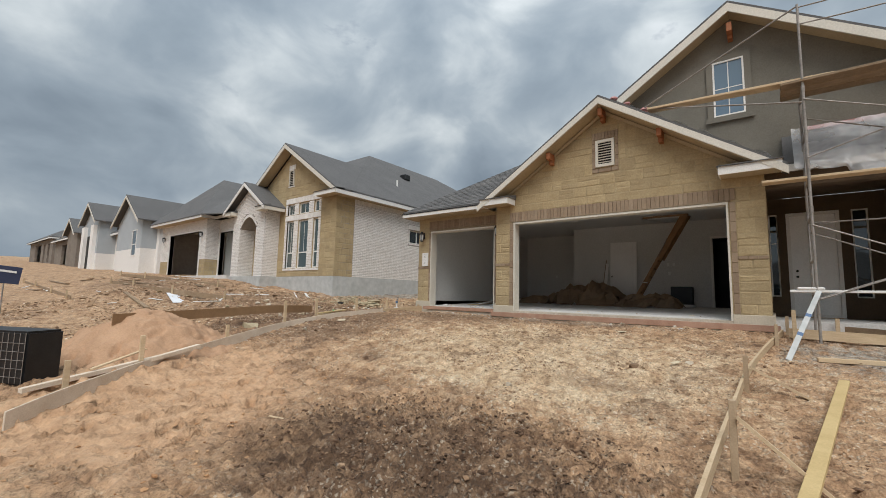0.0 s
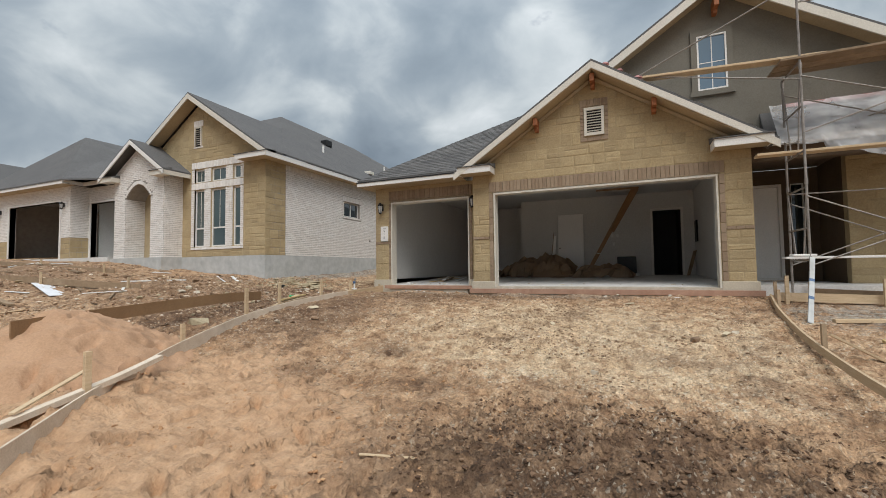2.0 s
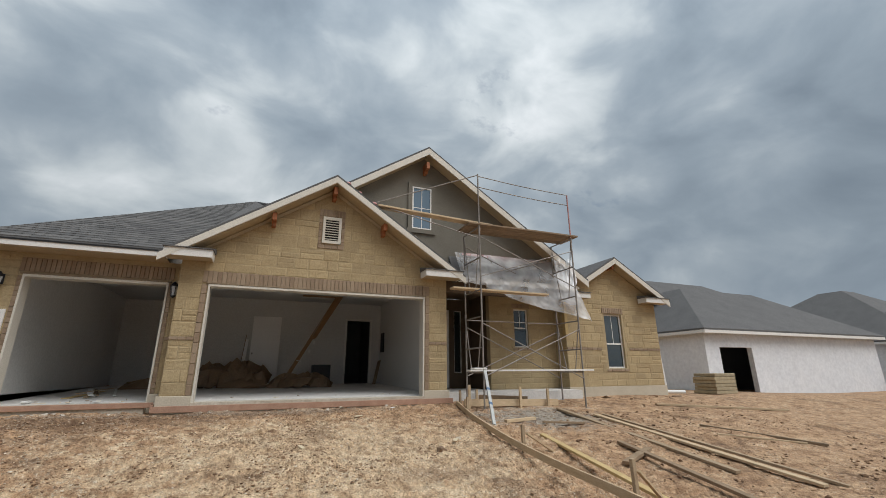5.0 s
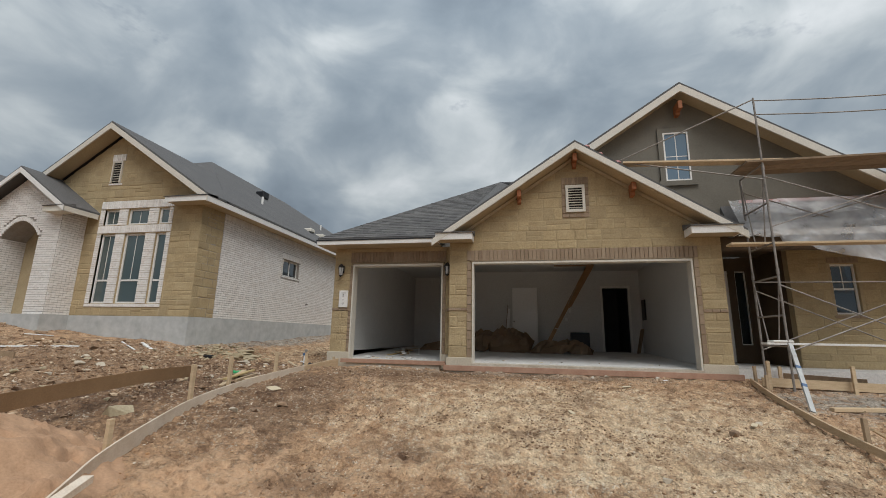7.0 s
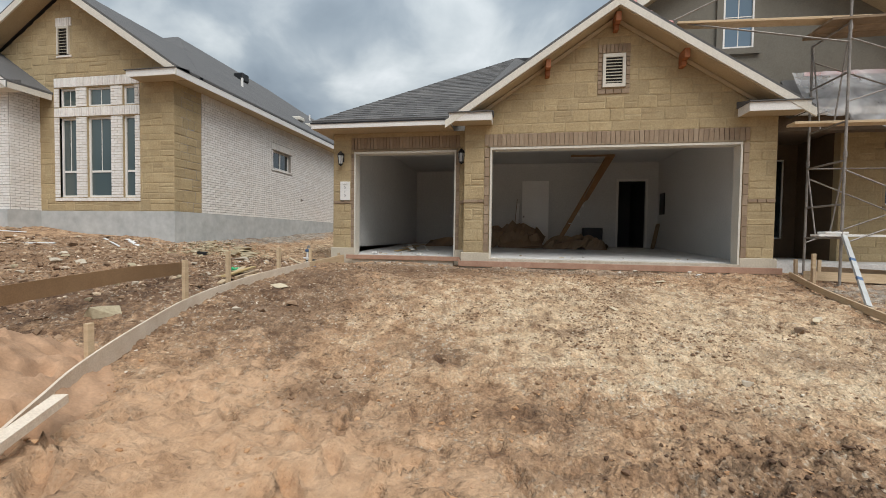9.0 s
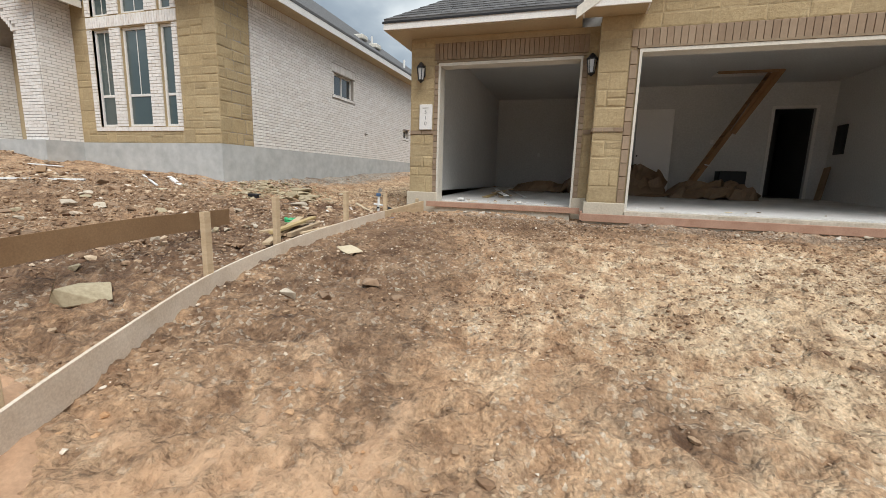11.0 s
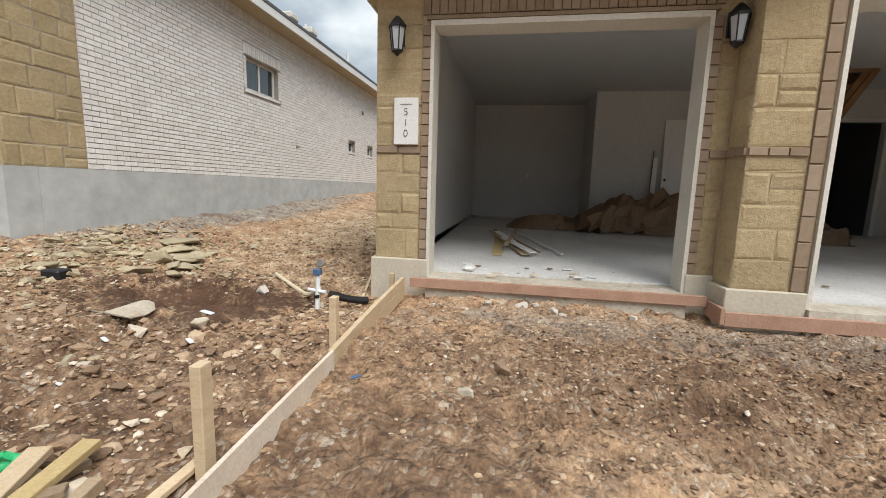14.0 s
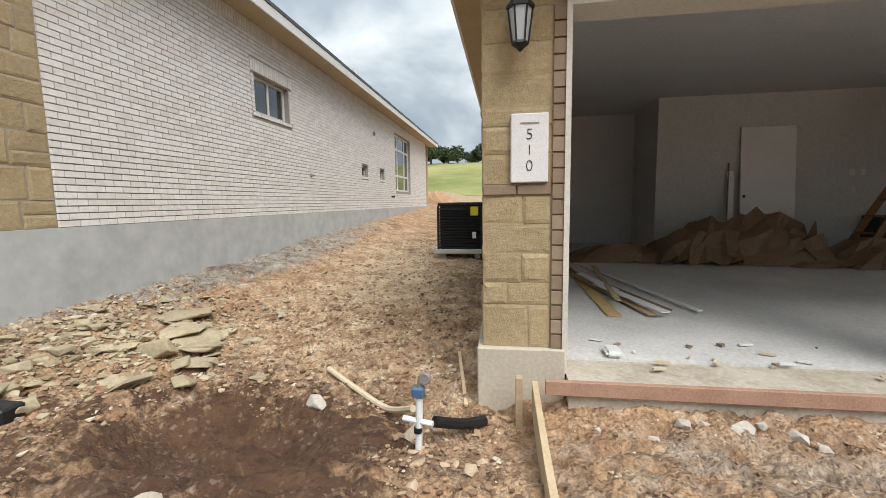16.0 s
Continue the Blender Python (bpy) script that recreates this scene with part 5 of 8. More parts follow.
    f = each("fascia", boxes((ex - 0.035, ex - 0.01, ry, NEND + 1.2, lz - 0.22, lz - 0.065)), WHITE_TRIM, nb, "white eave fascia")
    each("soffit", boxes((NX + 0.002, ex - 0.036, NY, NEND + 1.2, lz - 0.20, lz - 0.18)), SOFFIT, nb, "tan eave soffit")
    er = part("eave_return", boxes((-8.55, ex - 0.036, ry + 0.02, NY - 0.035, lz - 0.20, lz - 0.18)), SOFFIT, nb, "boxed eave return")
    each("fascia", boxes((-8.56, ex - 0.01, ry - 0.02, ry + 0.005, lz - 0.22, lz - 0.07)), WHITE_TRIM, er, "white fascia")
    part("return_roof", prism_x(bmesh.new(), [(ry - 0.05, lz - 0.068), (ry - 0.05, lz - 0.055), (NY - 0.036, lz + 0.04), (NY - 0.036, lz - 0.068)], -8.6, ex), SHINGLE, er)
    for i, (x, y) in enumerate(((-9.5, 5.0), (-8.2, 10.5), (-10.5, 12.0))):
        z = lz + (ex - x) * SLOPE
        part("vent_pipe", tube(bmesh.new(), (x, y, z - 0.1), (x, y, z + 0.32), 0.045, 10), WHITE_TRIM, nb, "white roof vent pipe")
    for x, y in ((-8.55, 7.3), (-8.5, 8.3)):
        z = lz + (ex - x) * SLOPE
        part("roof_vent", bevelled(boxes((x - 0.2, x + 0.2, y - 0.2, y + 0.2, z - 0.05, z + 0.12)), 0.03), TRIM, nb, "low roof vent")
    part("roof_vent", bevelled(boxes((-11.5, -11.05, 7.2, 7.65, 7.05, 7.4)), 0.04), BLACK, nb, "dark square roof vent")


neighbour_front()


def neighbour_porch():
    y0, x0, x1, top = -0.78, -14.5, -11.70, 4.2
    ax = (x0 + x1) / 2
    a0, a1, spring, crown = -13.85, -12.40, 3.25, 3.75
    pl = Plane("y", y0, -1)
    bm = bmesh.new()
    box(bm, x0, a0, y0, NY - 0.002, 0.6, spring)
    box(bm, a1, x1, y0, NY - 0.002, 0.6, spring)
    arc = [(a0 + (a1 - a0) * i / 12, spring + (crown - spring) * math.sin(math.pi * i / 12) ** 0.8) for i in range(13)]
    for p, q in zip(arc, arc[1:]):
        prism_y(bm, [p, q, (q[0], top), (p[0], top)], y0, NY - 0.002)
    box(bm, x0, a0, y0, NY - 0.002, spring, top)
    box(bm, a1, x1, y0, NY - 0.002, spring, top)
    prism_y(bm, [(x0, top), (x1, top), (ax, top + (x1 - ax) * SLOPE)], y0, NY - 0.002)
    w = part("porch_wall", bm, WHITE_MORTAR, nb, "white brick porch with an arch")
    cl = [(SLOPE, 1, top + SLOPE * x1), (-SLOPE, 1, top - SLOPE * x0)]
    rows = brick_rows(x0, a0, NF, spring) + brick_rows(a1, x1, NF, spring)
    for r in brick_rows(x0, x1, spring, top + 1.0):
        mid = (r[0] + r[1]) / 2
        k = min(max((mid - a0) / (a1 - a0), 0), 1)
        if r[2] > spring + (crown - spring) * math.sin(math.pi * k) ** 0.8 + (0.14 if 0 < k < 1 else -1):
            rows.append(r)
    brick_field(w, pl, rows, None, WHITE_BRICK, WHITE_BRICK_J, 0.0055, cl)
    for i in range(24):
        k = (i + 0.5) / 24
        u, v = a0 + (a1 - a0) * k, spring + (crown - spring) * math.sin(math.pi * k) ** 0.8 + 0.07
        lay_brick(w, pl, u - 0.03, u + 0.03, v - 0.07, v + 0.07, WHITE_BRICK)
    brick_field(w, Plane("x", x1, 1), brick_rows(y0, NY, NF, top), None, WHITE_BRICK, WHITE_BRICK_J)
    brick_field(w, Plane("x", a0, 1), brick_rows(y0, NY, NF, spring), None, WHITE_BRICK, WHITE_BRICK_J)
    part("entry_recess", boxes((a0 - 0.1, a1 + 0.1, 0.9, 1.0, 0.6, 4.2)), WHITE_MORTAR, nb, "shaded entry wall")
    part("porch_floor", boxes((x0 - 0.05, x1 + 0.05, y0 - 0.1, NY - 0.036, 0.2, NF)), CONCRETE, nb, "concrete porch base")
    rz, e, ry = top + (x1 - ax) * SLOPE + 0.2, 1.85, y0 - 0.35
    for s in (-1, 1):
        lz = rz - e * SLOPE
        roof(nb, [(ax + s * e, ry, lz), (ax + s * e, 0.6, lz), (ax, 2.0, rz), (ax, ry, rz)], 0.06)
        part("rake_board", prism_y(bmesh.new(), [(ax + s * e, lz - 0.05), (ax, rz - 0.05), (ax, rz - 0.2), (ax + s * e, lz - 0.2)], ry - 0.015, ry + 0.02), WHITE_TRIM, nb, "white rake board")
        a, b = sorted((ax + s * (e - 0.02), ax + s * (e - 0.75)))
        er = part("eave_return", boxes((a, b, ry + 0.02, y0 - 0.025, lz - 0.2, lz - 0.04)), TRIM, nb, "boxed eave return")
        part("return_roof", prism_x(bmesh.new(), [(ry - 0.02, lz - 0.038), (ry - 0.02, lz - 0.02), (y0 - 0.025, lz + 0.08), (y0 - 0.025, lz - 0.038)], a, b), SHINGLE, er)
    each("fascia", boxes((ax + e - 0.03, ax + e, ry, NY - 0.04, rz - e * SLOPE - 0.2, rz - e * SLOPE - 0.055)), TRIM, nb, "cream eave fascia")


neighbour_porch()


def neighbour_garages():
    # single garage beside the porch, double garage standing forward
    gz, top = 1.15, 4.12
    w = wall("wall", nb, "y", NY, NY + 0.22, -17.5, -14.86, gz, top, WHITE_MORTAR, [(-17.35, -15.2, gz, 3.45)], "white brick wall of the single garage")
    brick_field(w, Plane("y", NY, -1), brick_rows(-17.5, -14.86, gz, top, [(-17.45, -15.1, gz, 3.55)]), None, WHITE_BRICK, WHITE_BRICK_J)
    y = -0.75
    w = wall("wall", nb, "y", y, y + 0.22, -23.6, -17.5, gz, top, WHITE_MORTAR, [(-22.3, -18.25, gz, 3.5)], "white brick wall of the double garage")
    pl = Plane("y", y, -1)
    brick_field(w, pl, brick_rows(-23.6, -17.5, 2.0, top, [(-22.4, -18.15, gz, 3.6)]), None, WHITE_BRICK, WHITE_BRICK_J)
    stone_field(w, pl, cells(-23.6, -22.4, gz, 2.0, RND) + cells(-18.15, -17.5, gz, 2.0, RND), RND)
    r = part("return_wall", boxes((-17.72, -17.5, y + 0.222, NY, gz, top)), WHITE_MORTAR, nb, "white brick return")
    brick_field(r, Plane("x", -17.5, 1), brick_rows(y, NY, 2.0, top), None, WHITE_BRICK, WHITE_BRICK_J)
    stone_field(r, Plane("x", -17.5, 1), cells(y, NY, gz, 2.0, RND), RND)
    part("wall", boxes((-23.6, -23.4, y + 0.222, 15, gz, top)), WHITE_MORTAR, nb, "white brick side wall")
    for a, b, yy, t in ((-17.35, -15.2, NY, 3.45), (-22.3, -18.25, y, 3.5)):
        each("door_frame", boxes((a - 0.09, a, yy - 0.03, yy + 0.2, gz, t + 0.09), (b, b + 0.09, yy - 0.03, yy + 0.2, gz, t + 0.09), (a, b, yy - 0.03, yy + 0.2, t, t + 0.09)), WHITE_TRIM, nb, "white garage door frame")
    each("inner_wall", boxes((-23.3, -14.9, 5.6, 5.7, gz, 3.9), (-17.6, -17.55, 0.3, 5.6, gz, 3.9), (-23.3, -14.9, 0.3, 5.6, 3.9, 3.95), (-14.9, -14.86, 0.3, 5.6, gz, 3.9)), WHITE_WALL, nb, "white garage interior")
    part("garage_floor", boxes((-23.5, -14.86, -0.80, 5.6, 0.2, gz)), SLAB, nb, "concrete garage floor")
    e = 4.25
    each("fascia", boxes((-24.2, -17.1, y - 0.5, y - 0.47, e - 0.17, e - 0.02), (-17.1, -14.9, NY - 0.45, NY - 0.42, e - 0.17, e - 0.02), (-17.13, -17.1, y - 0.47, NY - 0.45, e - 0.17, e - 0.02)), WHITE_TRIM, nb, "white eave fascia")
    each("soffit", boxes((-24.2, -17.1, y - 0.46, y - 0.005, e - 0.16, e - 0.14)), SOFFIT, nb, "tan eave soffit")
    roof(nb, [(-24.3, y - 0.52, e), (-17.05, y - 0.52, e), (-19.4, 1.9, 6.3), (-21.6, 1.7, 7.35)], 0.06)
    roof(nb, [(-17.05, y - 0.52, e), (-15.2, NY - 0.4, e), (-17.5, 6.0, 7.0), (-21.6, 12, 7.35), (-21.6, 1.7, 7.35), (-19.4, 1.9, 6.3)], 0.06)
    roof(nb, [(-24.3, 16, e), (-24.3, y - 0.52, e), (-21.6, 1.7, 7.35), (-21.6, 12, 7.35)], 0.06)
    for x in (-23.0, -17.9):
        wall_lamp(x, y - 0.0, 3.3, 0.9)


def wall_lamp(x, y, z, k=1.0):
    """A black coach lantern on a wall that faces the street; z is its middle."""
    e = thing("wall_lantern", "black coach lantern with clear glass on a wall", "lantern", (x, y, z), "wall lanterns")
    q = lambda a: (x + a[0] * k, y + a[1] * k, z + a[2] * k)
    part("back_plate", bevelled(boxes((x - 0.045 * k, x + 0.045 * k, y - 0.055, y - 0.035, z - 0.06 * k, z + 0.14 * k)), 0.004), BLACK, e)
    bm = bmesh.new()
    pipe(bm, [q((0, -0.05, 0.10)), q((0, -0.11, 0.17)), q((0, -0.15, 0.15))], 0.011 * k, 8)
    part("arm", bm, BLACK, e)
    c = q((0, -0.15, 0))
    part("cap", lathe(bmesh.new(), c, [(0.015 * k, 0.17 * k), (0.04 * k, 0.145 * k), (0.085 * k, 0.09 * k), (0.085 * k, 0.07 * k)], 6), BLACK, e)
    part("glass", lathe(bmesh.new(), c, [(0.070 * k, 0.069 * k), (0.045 * k, -0.12 * k)], 6), LAMP_GLASS, e, "pale clear glass")
    for i in range(6):
        a = 2 * math.pi * i / 6
        u, v = math.cos(a), math.sin(a)
        part("bar", tube(bmesh.new(), (c[0] + 0.074 * k * u, c[1] + 0.074 * k * v, c[2] + 0.07 * k), (c[0] + 0.049 * k * u, c[1] + 0.049 * k * v, c[2] - 0.12 * k), 0.006 * k, 5), BLACK, e)
    part("base", lathe(bmesh.new(), c, [(0.05 * k, -0.12 * k), (0.055 * k, -0.135 * k), (0.02 * k, -0.16 * k), (0.008 * k, -0.175 * k)], 6), BLACK, e)
    return e


LAMP_GLASS = glass_material("lantern glass", (0.45, 0.46, 0.46), 0.12)
neighbour_garages()
wall_lamp(-3.50, 0.33, 2.33, 1.0)
wall_lamp(-0.655, 0.33, 2.33, 1.0)

# ---------------------------------------------------------------- houses further along the street


def far_house(x0, x1, y, z, mat_low, mat_up, gables, doors, label, roof_top, name_part="limestone"):
    """A neighbouring house: body, hip roof, gables (u, half width, eave z, stand), openings."""
    h = thing("house", label, "house", ((x0 + x1) / 2, y + 6, z))
    top = z + 3.0
    holes = [(a, b, z + c, z + d) for a, b, c, d in doors]
    wall("wall", h, "y", y, y + 0.25, x0, x1, z - 0.6, top, mat_low, [q for q in holes], "front wall")
    part("side_wall", boxes((x0, x0 + 0.25, y + 0.252, y + 14, z - 0.6, top)), mat_low, h)
    part("side_wall", boxes((x1 - 0.25, x1, y + 0.252, y + 14, z - 0.6, top)), mat_low, h)
    # room behind the openings, its shade given by a dark wall colour
    part("inner_wall", boxes((x0 + 0.3, x1 - 0.3, y + 3.0, y + 3.1, z - 0.1, top)), DARK_ROOM, h, "interior wall with its gloom painted in")
    part("inner_floor", boxes((x0 + 0.3, x1 - 0.3, y + 0.252, y + 3.0, z - 0.2, z)), SLAB, h)
    e, run = top + 0.12, (roof_top - top - 0.12) / SLOPE
    a, b, c, d = x0 - 0.4, x1 + 0.4, y - 0.4, y + 14.4
    run = min(run, 7.0, (b - a) / 2 - 0.2)
    tz = e + run * SLOPE
    roof(h, [(a, c, e), (b, c, e), (b - run, c + run, tz), (a + run, c + run, tz)], 0.08)
    roof(h, [(b, c, e), (b, d, e), (b - run, d - run, tz), (b - run, c + run, tz)], 0.08)
    roof(h, [(a, d, e), (a, c, e), (a + run, c + run, tz), (a + run, d - run, tz)], 0.08)
    roof(h, [(b, d, e), (a, d, e), (a + run, d - run, tz), (b - run, d - run, tz)], 0.08)
    each("fascia", boxes((a, b, c - 0.01, c + 0.015, e - 0.24, e - 0.09), (b - 0.015, b + 0.01, c + 0.016, d, e - 0.24, e - 0.09), (a - 0.01, a + 0.015, c + 0.016, d, e - 0.24, e - 0.09)), WHITE_TRIM, h, "pale eave fascia")
    for u, half, ge, out in gables:
        yy = y - out
        low = z + ge
        part("gable_wall", prism_y(bmesh.new(), [(u - half, z + 1.4), (u + half, z + 1.4), (u + half, low), (u, low + half * SLOPE), (u - half, low)], yy, y - 0.003), mat_up, h, "gable front")
        part("gable_wall", boxes((u - half, u + half, yy, y - 0.003, z - 0.6, z + 1.398)), mat_low, h)
        rz = low + half * SLOPE + 0.25
        ee = half + 0.35
        for s in (-1, 1):
            lz = rz - ee * SLOPE
            roof(h, [(u + s * ee, yy - 0.4, lz), (u + s * ee, y + 4, lz), (u, y + 4, rz), (u, yy - 0.4, rz)], 0.08)
            part("rake_board", prism_y(bmesh.new(), [(u + s * ee, lz - 0.08), (u, rz - 0.08), (u, rz - 0.27), (u + s * ee, lz - 0.27)], yy - 0.42, yy - 0.37), TRIM, h, "cream rake board")
    return h


BLOCK = plain("brownish grey rubble stone", (0.17, 0.14, 0.115), (0.27, 0.23, 0.19), 1.2, 0.92, 8, 0.4)


def far_row():
    h = far_house(-43.5, -27.2, 0.2, 1.7, WHITE_BRICK_J, GREY_SHEATH, [(-30.2, 2.6, 3.3, 0.9), (-39.0, 2.2, 4.0, 1.2)], [(-36.5, -34.0, 0, 2.4)],
                  "house with grey sheathing and white brick, half clad", 7.2)
    pl = Plane("y", 0.2 - 0.9, -1)
    window(h, pl, -29.4, -28.5, 2.6, 4.4, -0.03, (), (3.4,), 0.06)
    for u in (-40.4, -37.6):
        part("pier", boxes((u - 0.4, u + 0.4, -1.25, -1.002, 1.1, 5.4)), WHITE_BRICK_J, h, "white brick porch pier")
    # thin dark panel on the closed gable wall paints a shaded entry
    part("dark_entry", boxes((-39.9, -38.1, -1.02, -1.003, 1.7, 4.6)), DARK, h, "dark panel standing for the shade of an open entry")
    h = far_house(-61.0, -46.0, 0.4, 2.5, BLOCK, BLOCK, [(-48.6, 2.0, 3.0, 0.8)], [(-57.5, -53.0, 0, 2.5)], "brownish grey stone house with a tarped roof, half built", 7.6)
    part("roof_cover", slab_poly([(-53.5, 0.6, 6.18), (-49.9, 0.6, 6.18), (-50.5, 3.0, 7.8), (-53.0, 3.0, 7.8)], 0.03), WRAP, h, "pale sheet over an unfinished roof")
    h = far_house(-79.0, -64.0, 0.6, 3.3, BLOCK, BLOCK, [], [(-75.0, -71.0, 0, 2.5), (-69.5, -68.3, 0, 2.4), (-66.8, -65.6, 0, 2.4)], "grey half built house far up the street", 8.2)
    # the house on the other side, wrapped in white
    h = far_house(21.0, 36.0, 4.6, -0.5, WRAP, WRAP, [], [(22.0, 24.4, 0, 2.25)], "house wrapped in white sheeting with a dark hip roof", 5.6)
    part("upper_wall", boxes((22.5, 34, 9.5, 13, 2.4, 4.9)), WRAP, h, "white wrapped upper wall")
    roof(h, [(22.0, 9.0, 4.9), (34.5, 9.0, 4.9), (31.0, 11.5, 6.7), (25.5, 11.5, 6.7)], 0.08)
    roof(h, [(22.0, 14.0, 4.9), (22.0, 9.0, 4.9), (25.5, 11.5, 6.7)], 0.08)
    h2 = far_house(38.0, 52.0, 3.0, -0.7, WRAP, WRAP, [(41.0, 2.6, 3.2, 0.8)], [(45, 49, 0, 2.4)], "white wrapped house with a dark gabled roof", 6.8)
    # houses across the road close the view behind the camera
    for i, x in enumerate((-30, -10, 10, 30)):
        far_house(x - 7.5, x + 7.5, -52.0, -0.9 + (0.9 if x < -20 else 0), WRAP if i % 2 else WHITE_BRICK_J, GREY_SHEATH, [], [(x - 3, x + 1, 0, 2.4)], "pale unfinished house across the road", 5.8)


far_row()


def leaf_crown(bm, rnd, c, r, n, size, squash=0.7):
    """A crown of many small leaf clumps gathered into uneven lumps."""
    lumps = [(c + Vector((rnd.gauss(0, 0.5), rnd.gauss(0, 0.5), rnd.gauss(0, 0.3) * squash)) * r, r * rnd.uniform(0.28, 0.55)) for _ in range(9)]
    for _ in range(n):
        lc, lr = rnd.choice(lumps)
        d = Vector((rnd.gauss(0, 1), rnd.gauss(0, 1), rnd.gauss(0, 1))).normalized()
        p = lc + d * lr * rnd.uniform(0.6, 1.05)
        a = Vector((rnd.gauss(0, 1), rnd.gauss(0, 1), rnd.gauss(0, 1))).normalized() * size * rnd.uniform(0.6, 1.4)
        b = a.cross(d).normalized() * size * rnd.uniform(0.5, 1.0)
        vs = [bm.verts.new(p + v) for v in (-a, b, a, -b)]
        bm.faces.new(vs)
    return bm


LEAF = plain("dark oak leaves", (0.028, 0.045, 0.016), (0.07, 0.095, 0.035), 0.6, 0.8, 3, 0.1, 0, "island", 0.4)
BARK = plain("grey bark", (0.07, 0.055, 0.045), (0.13, 0.11, 0.09), 3, 0.95, 20, 0.5)


def oak(rnd, x, y, z, h):
    t = thing("tree", "dark green oak on the grassy hill", "tree", (x, y, z), "oaks on the hill")
    bm = bmesh.new()
    tube(bm, (x, y, z - 0.3), (x + 0.1, y, z + h * 0.35), h * 0.045, 8, h * 0.03)
    for k in range(5):
        a = rnd.uniform(0, 6.28)
        tube(bm, (x + 0.1, y, z + h * rnd.uniform(0.25, 0.4)), (x + math.cos(a) * h * 0.3, y + math.sin(a) * h * 0.3, z + h * rnd.uniform(0.55, 0.75)), h * 0.02, 6, h * 0.008)
    part("trunk", bm, BARK, t)
    part("crown", leaf_crown(bmesh.new(), rnd, Vector((x, y, z + h * 0.46)), h * 0.62, 1100, h * 0.05), LEAF, t)


def hill():
    rnd = random.Random(4)
    for i in range(24):
        x = -46 + i * 2.4 + rnd.uniform(-1.2, 1.2)
        y = 122 + rnd.uniform(-5, 8)
        oak(rnd, x, y, ground_z(x, y, False), rnd.uniform(4.5, 7.0))
    for x, y, h in ((-92, 30, 8.5), (-97, 34, 7), (-88, 38, 6.5), (-104, 28, 8)):
        oak(rnd, x, y, ground_z(x, y, False), h)
    # low silt fence and earth bank behind the lots
    bm = bmesh.new()
    for i in range(60):
        x = -30 + i * 0.7
        beam(bm, (x, 33, ground_z(x, 33, False) + 0.28 + 0.05 * math.sin(i * 1.3)), (x + 0.7, 33, ground_z(x + 0.7, 33, False) + 0.28 + 0.05 * math.sin((i + 1) * 1.3)), 0.03, 0.6)
    solo("silt_fence", bm, PAPER, "pale low fence along the back of the lots", "fence")
    bm = bmesh.new()
    rings = []
    for i in range(13):
        x = -9.6 + i * 0.28
        hgt = 0.75 * math.sin(math.pi * i / 12) + 0.02
        rings.append([(x + 0.1 * math.sin(5 * j), 23.5 + 1.3 * math.cos(math.pi * j / 8), ground_z(x, 23.5, False) - 0.05 + hgt * math.sin(math.pi * j / 8) * (1 + 0.2 * math.sin(3 * i + 2 * j))) for j in range(9)])
    loft(bm, rings, False, False)
    solo("earth_mound", bm, SAND, "reddish heap of earth behind the house", "mound")


hill()

# ---------------------------------------------------------------- forms and lumber round the drive


def ribbon(pts, h, t, sink=0.0, lift=None):
    """A board on edge that bends along pts (x, y, top z)."""
    bm = bmesh.new()
    rings = []
    for i, (x, y, z) in enumerate(pts):
        a, b = pts[max(i - 1, 0)], pts[min(i + 1, len(pts) - 1)]
        d = Vector((b[0] - a[0], b[1] - a[1], 0)).normalized()
        s = Vector((-d.y, d.x, 0)) * t / 2
        c = Vector((x, y, z))
        rings.append([c + s, c - s, c - s - Vector((0, 0, h)), c + s - Vector((0, 0, h))])
    return loft(bm, rings)


def curve(keys, n=10):
    """Points on a smooth line through the keys."""
    out = []
    k = [Vector(p) for p in keys]
    for i in range(len(k) - 1):
        p0, p1, p2, p3 = k[max(i - 1, 0)], k[i], k[i + 1], k[min(i + 2, len(k) - 1)]
        for j in range(n):
            t = j / n
            out.append(0.5 * (2 * p1 + (p2 - p0) * t + (2 * p0 - 5 * p1 + 4 * p2 - p3) * t * t + (3 * p1 - p0 - 3 * p2 + p3) * t ** 3))
    return [tuple(p) for p in out] + [tuple(k[-1])]


def stake(x, y, top, w=0.045, d=0.06, lean=(0, 0), material=None, label=""):
    z = ground_z(x, y)
    bm = bmesh.new()
    beam(bm, (x, y, z - 0.15), (x + lean[0], y + lean[1], top), w, d, (0, 1, 0))
    bevelled(bm, 0.003)
    return solo("stake", bm, material or LUMBER, label or "pale wooden stake driven into the earth", "stake", "form stakes")


def loose_plank(a, b, w, t, material, label, lift=0.0, roll=0.0):
    za, zb = ground_z(*a) + t / 2 + lift + 0.012, ground_z(*b) + t / 2 + lift + 0.012
    bm = beam(bmesh.new(), (*a, za), (*b, zb), w, t, (roll, 0, 1))
    bevelled(bm, 0.003)
    return solo("plank", bm, material, label, "plank", "loose planks")


LUMBER_GREY = plain("sun bleached lumber", (0.36, 0.255, 0.155), (0.50, 0.375, 0.245), 5, 0.85, 80, 0.3, 0, "object", 0.2)


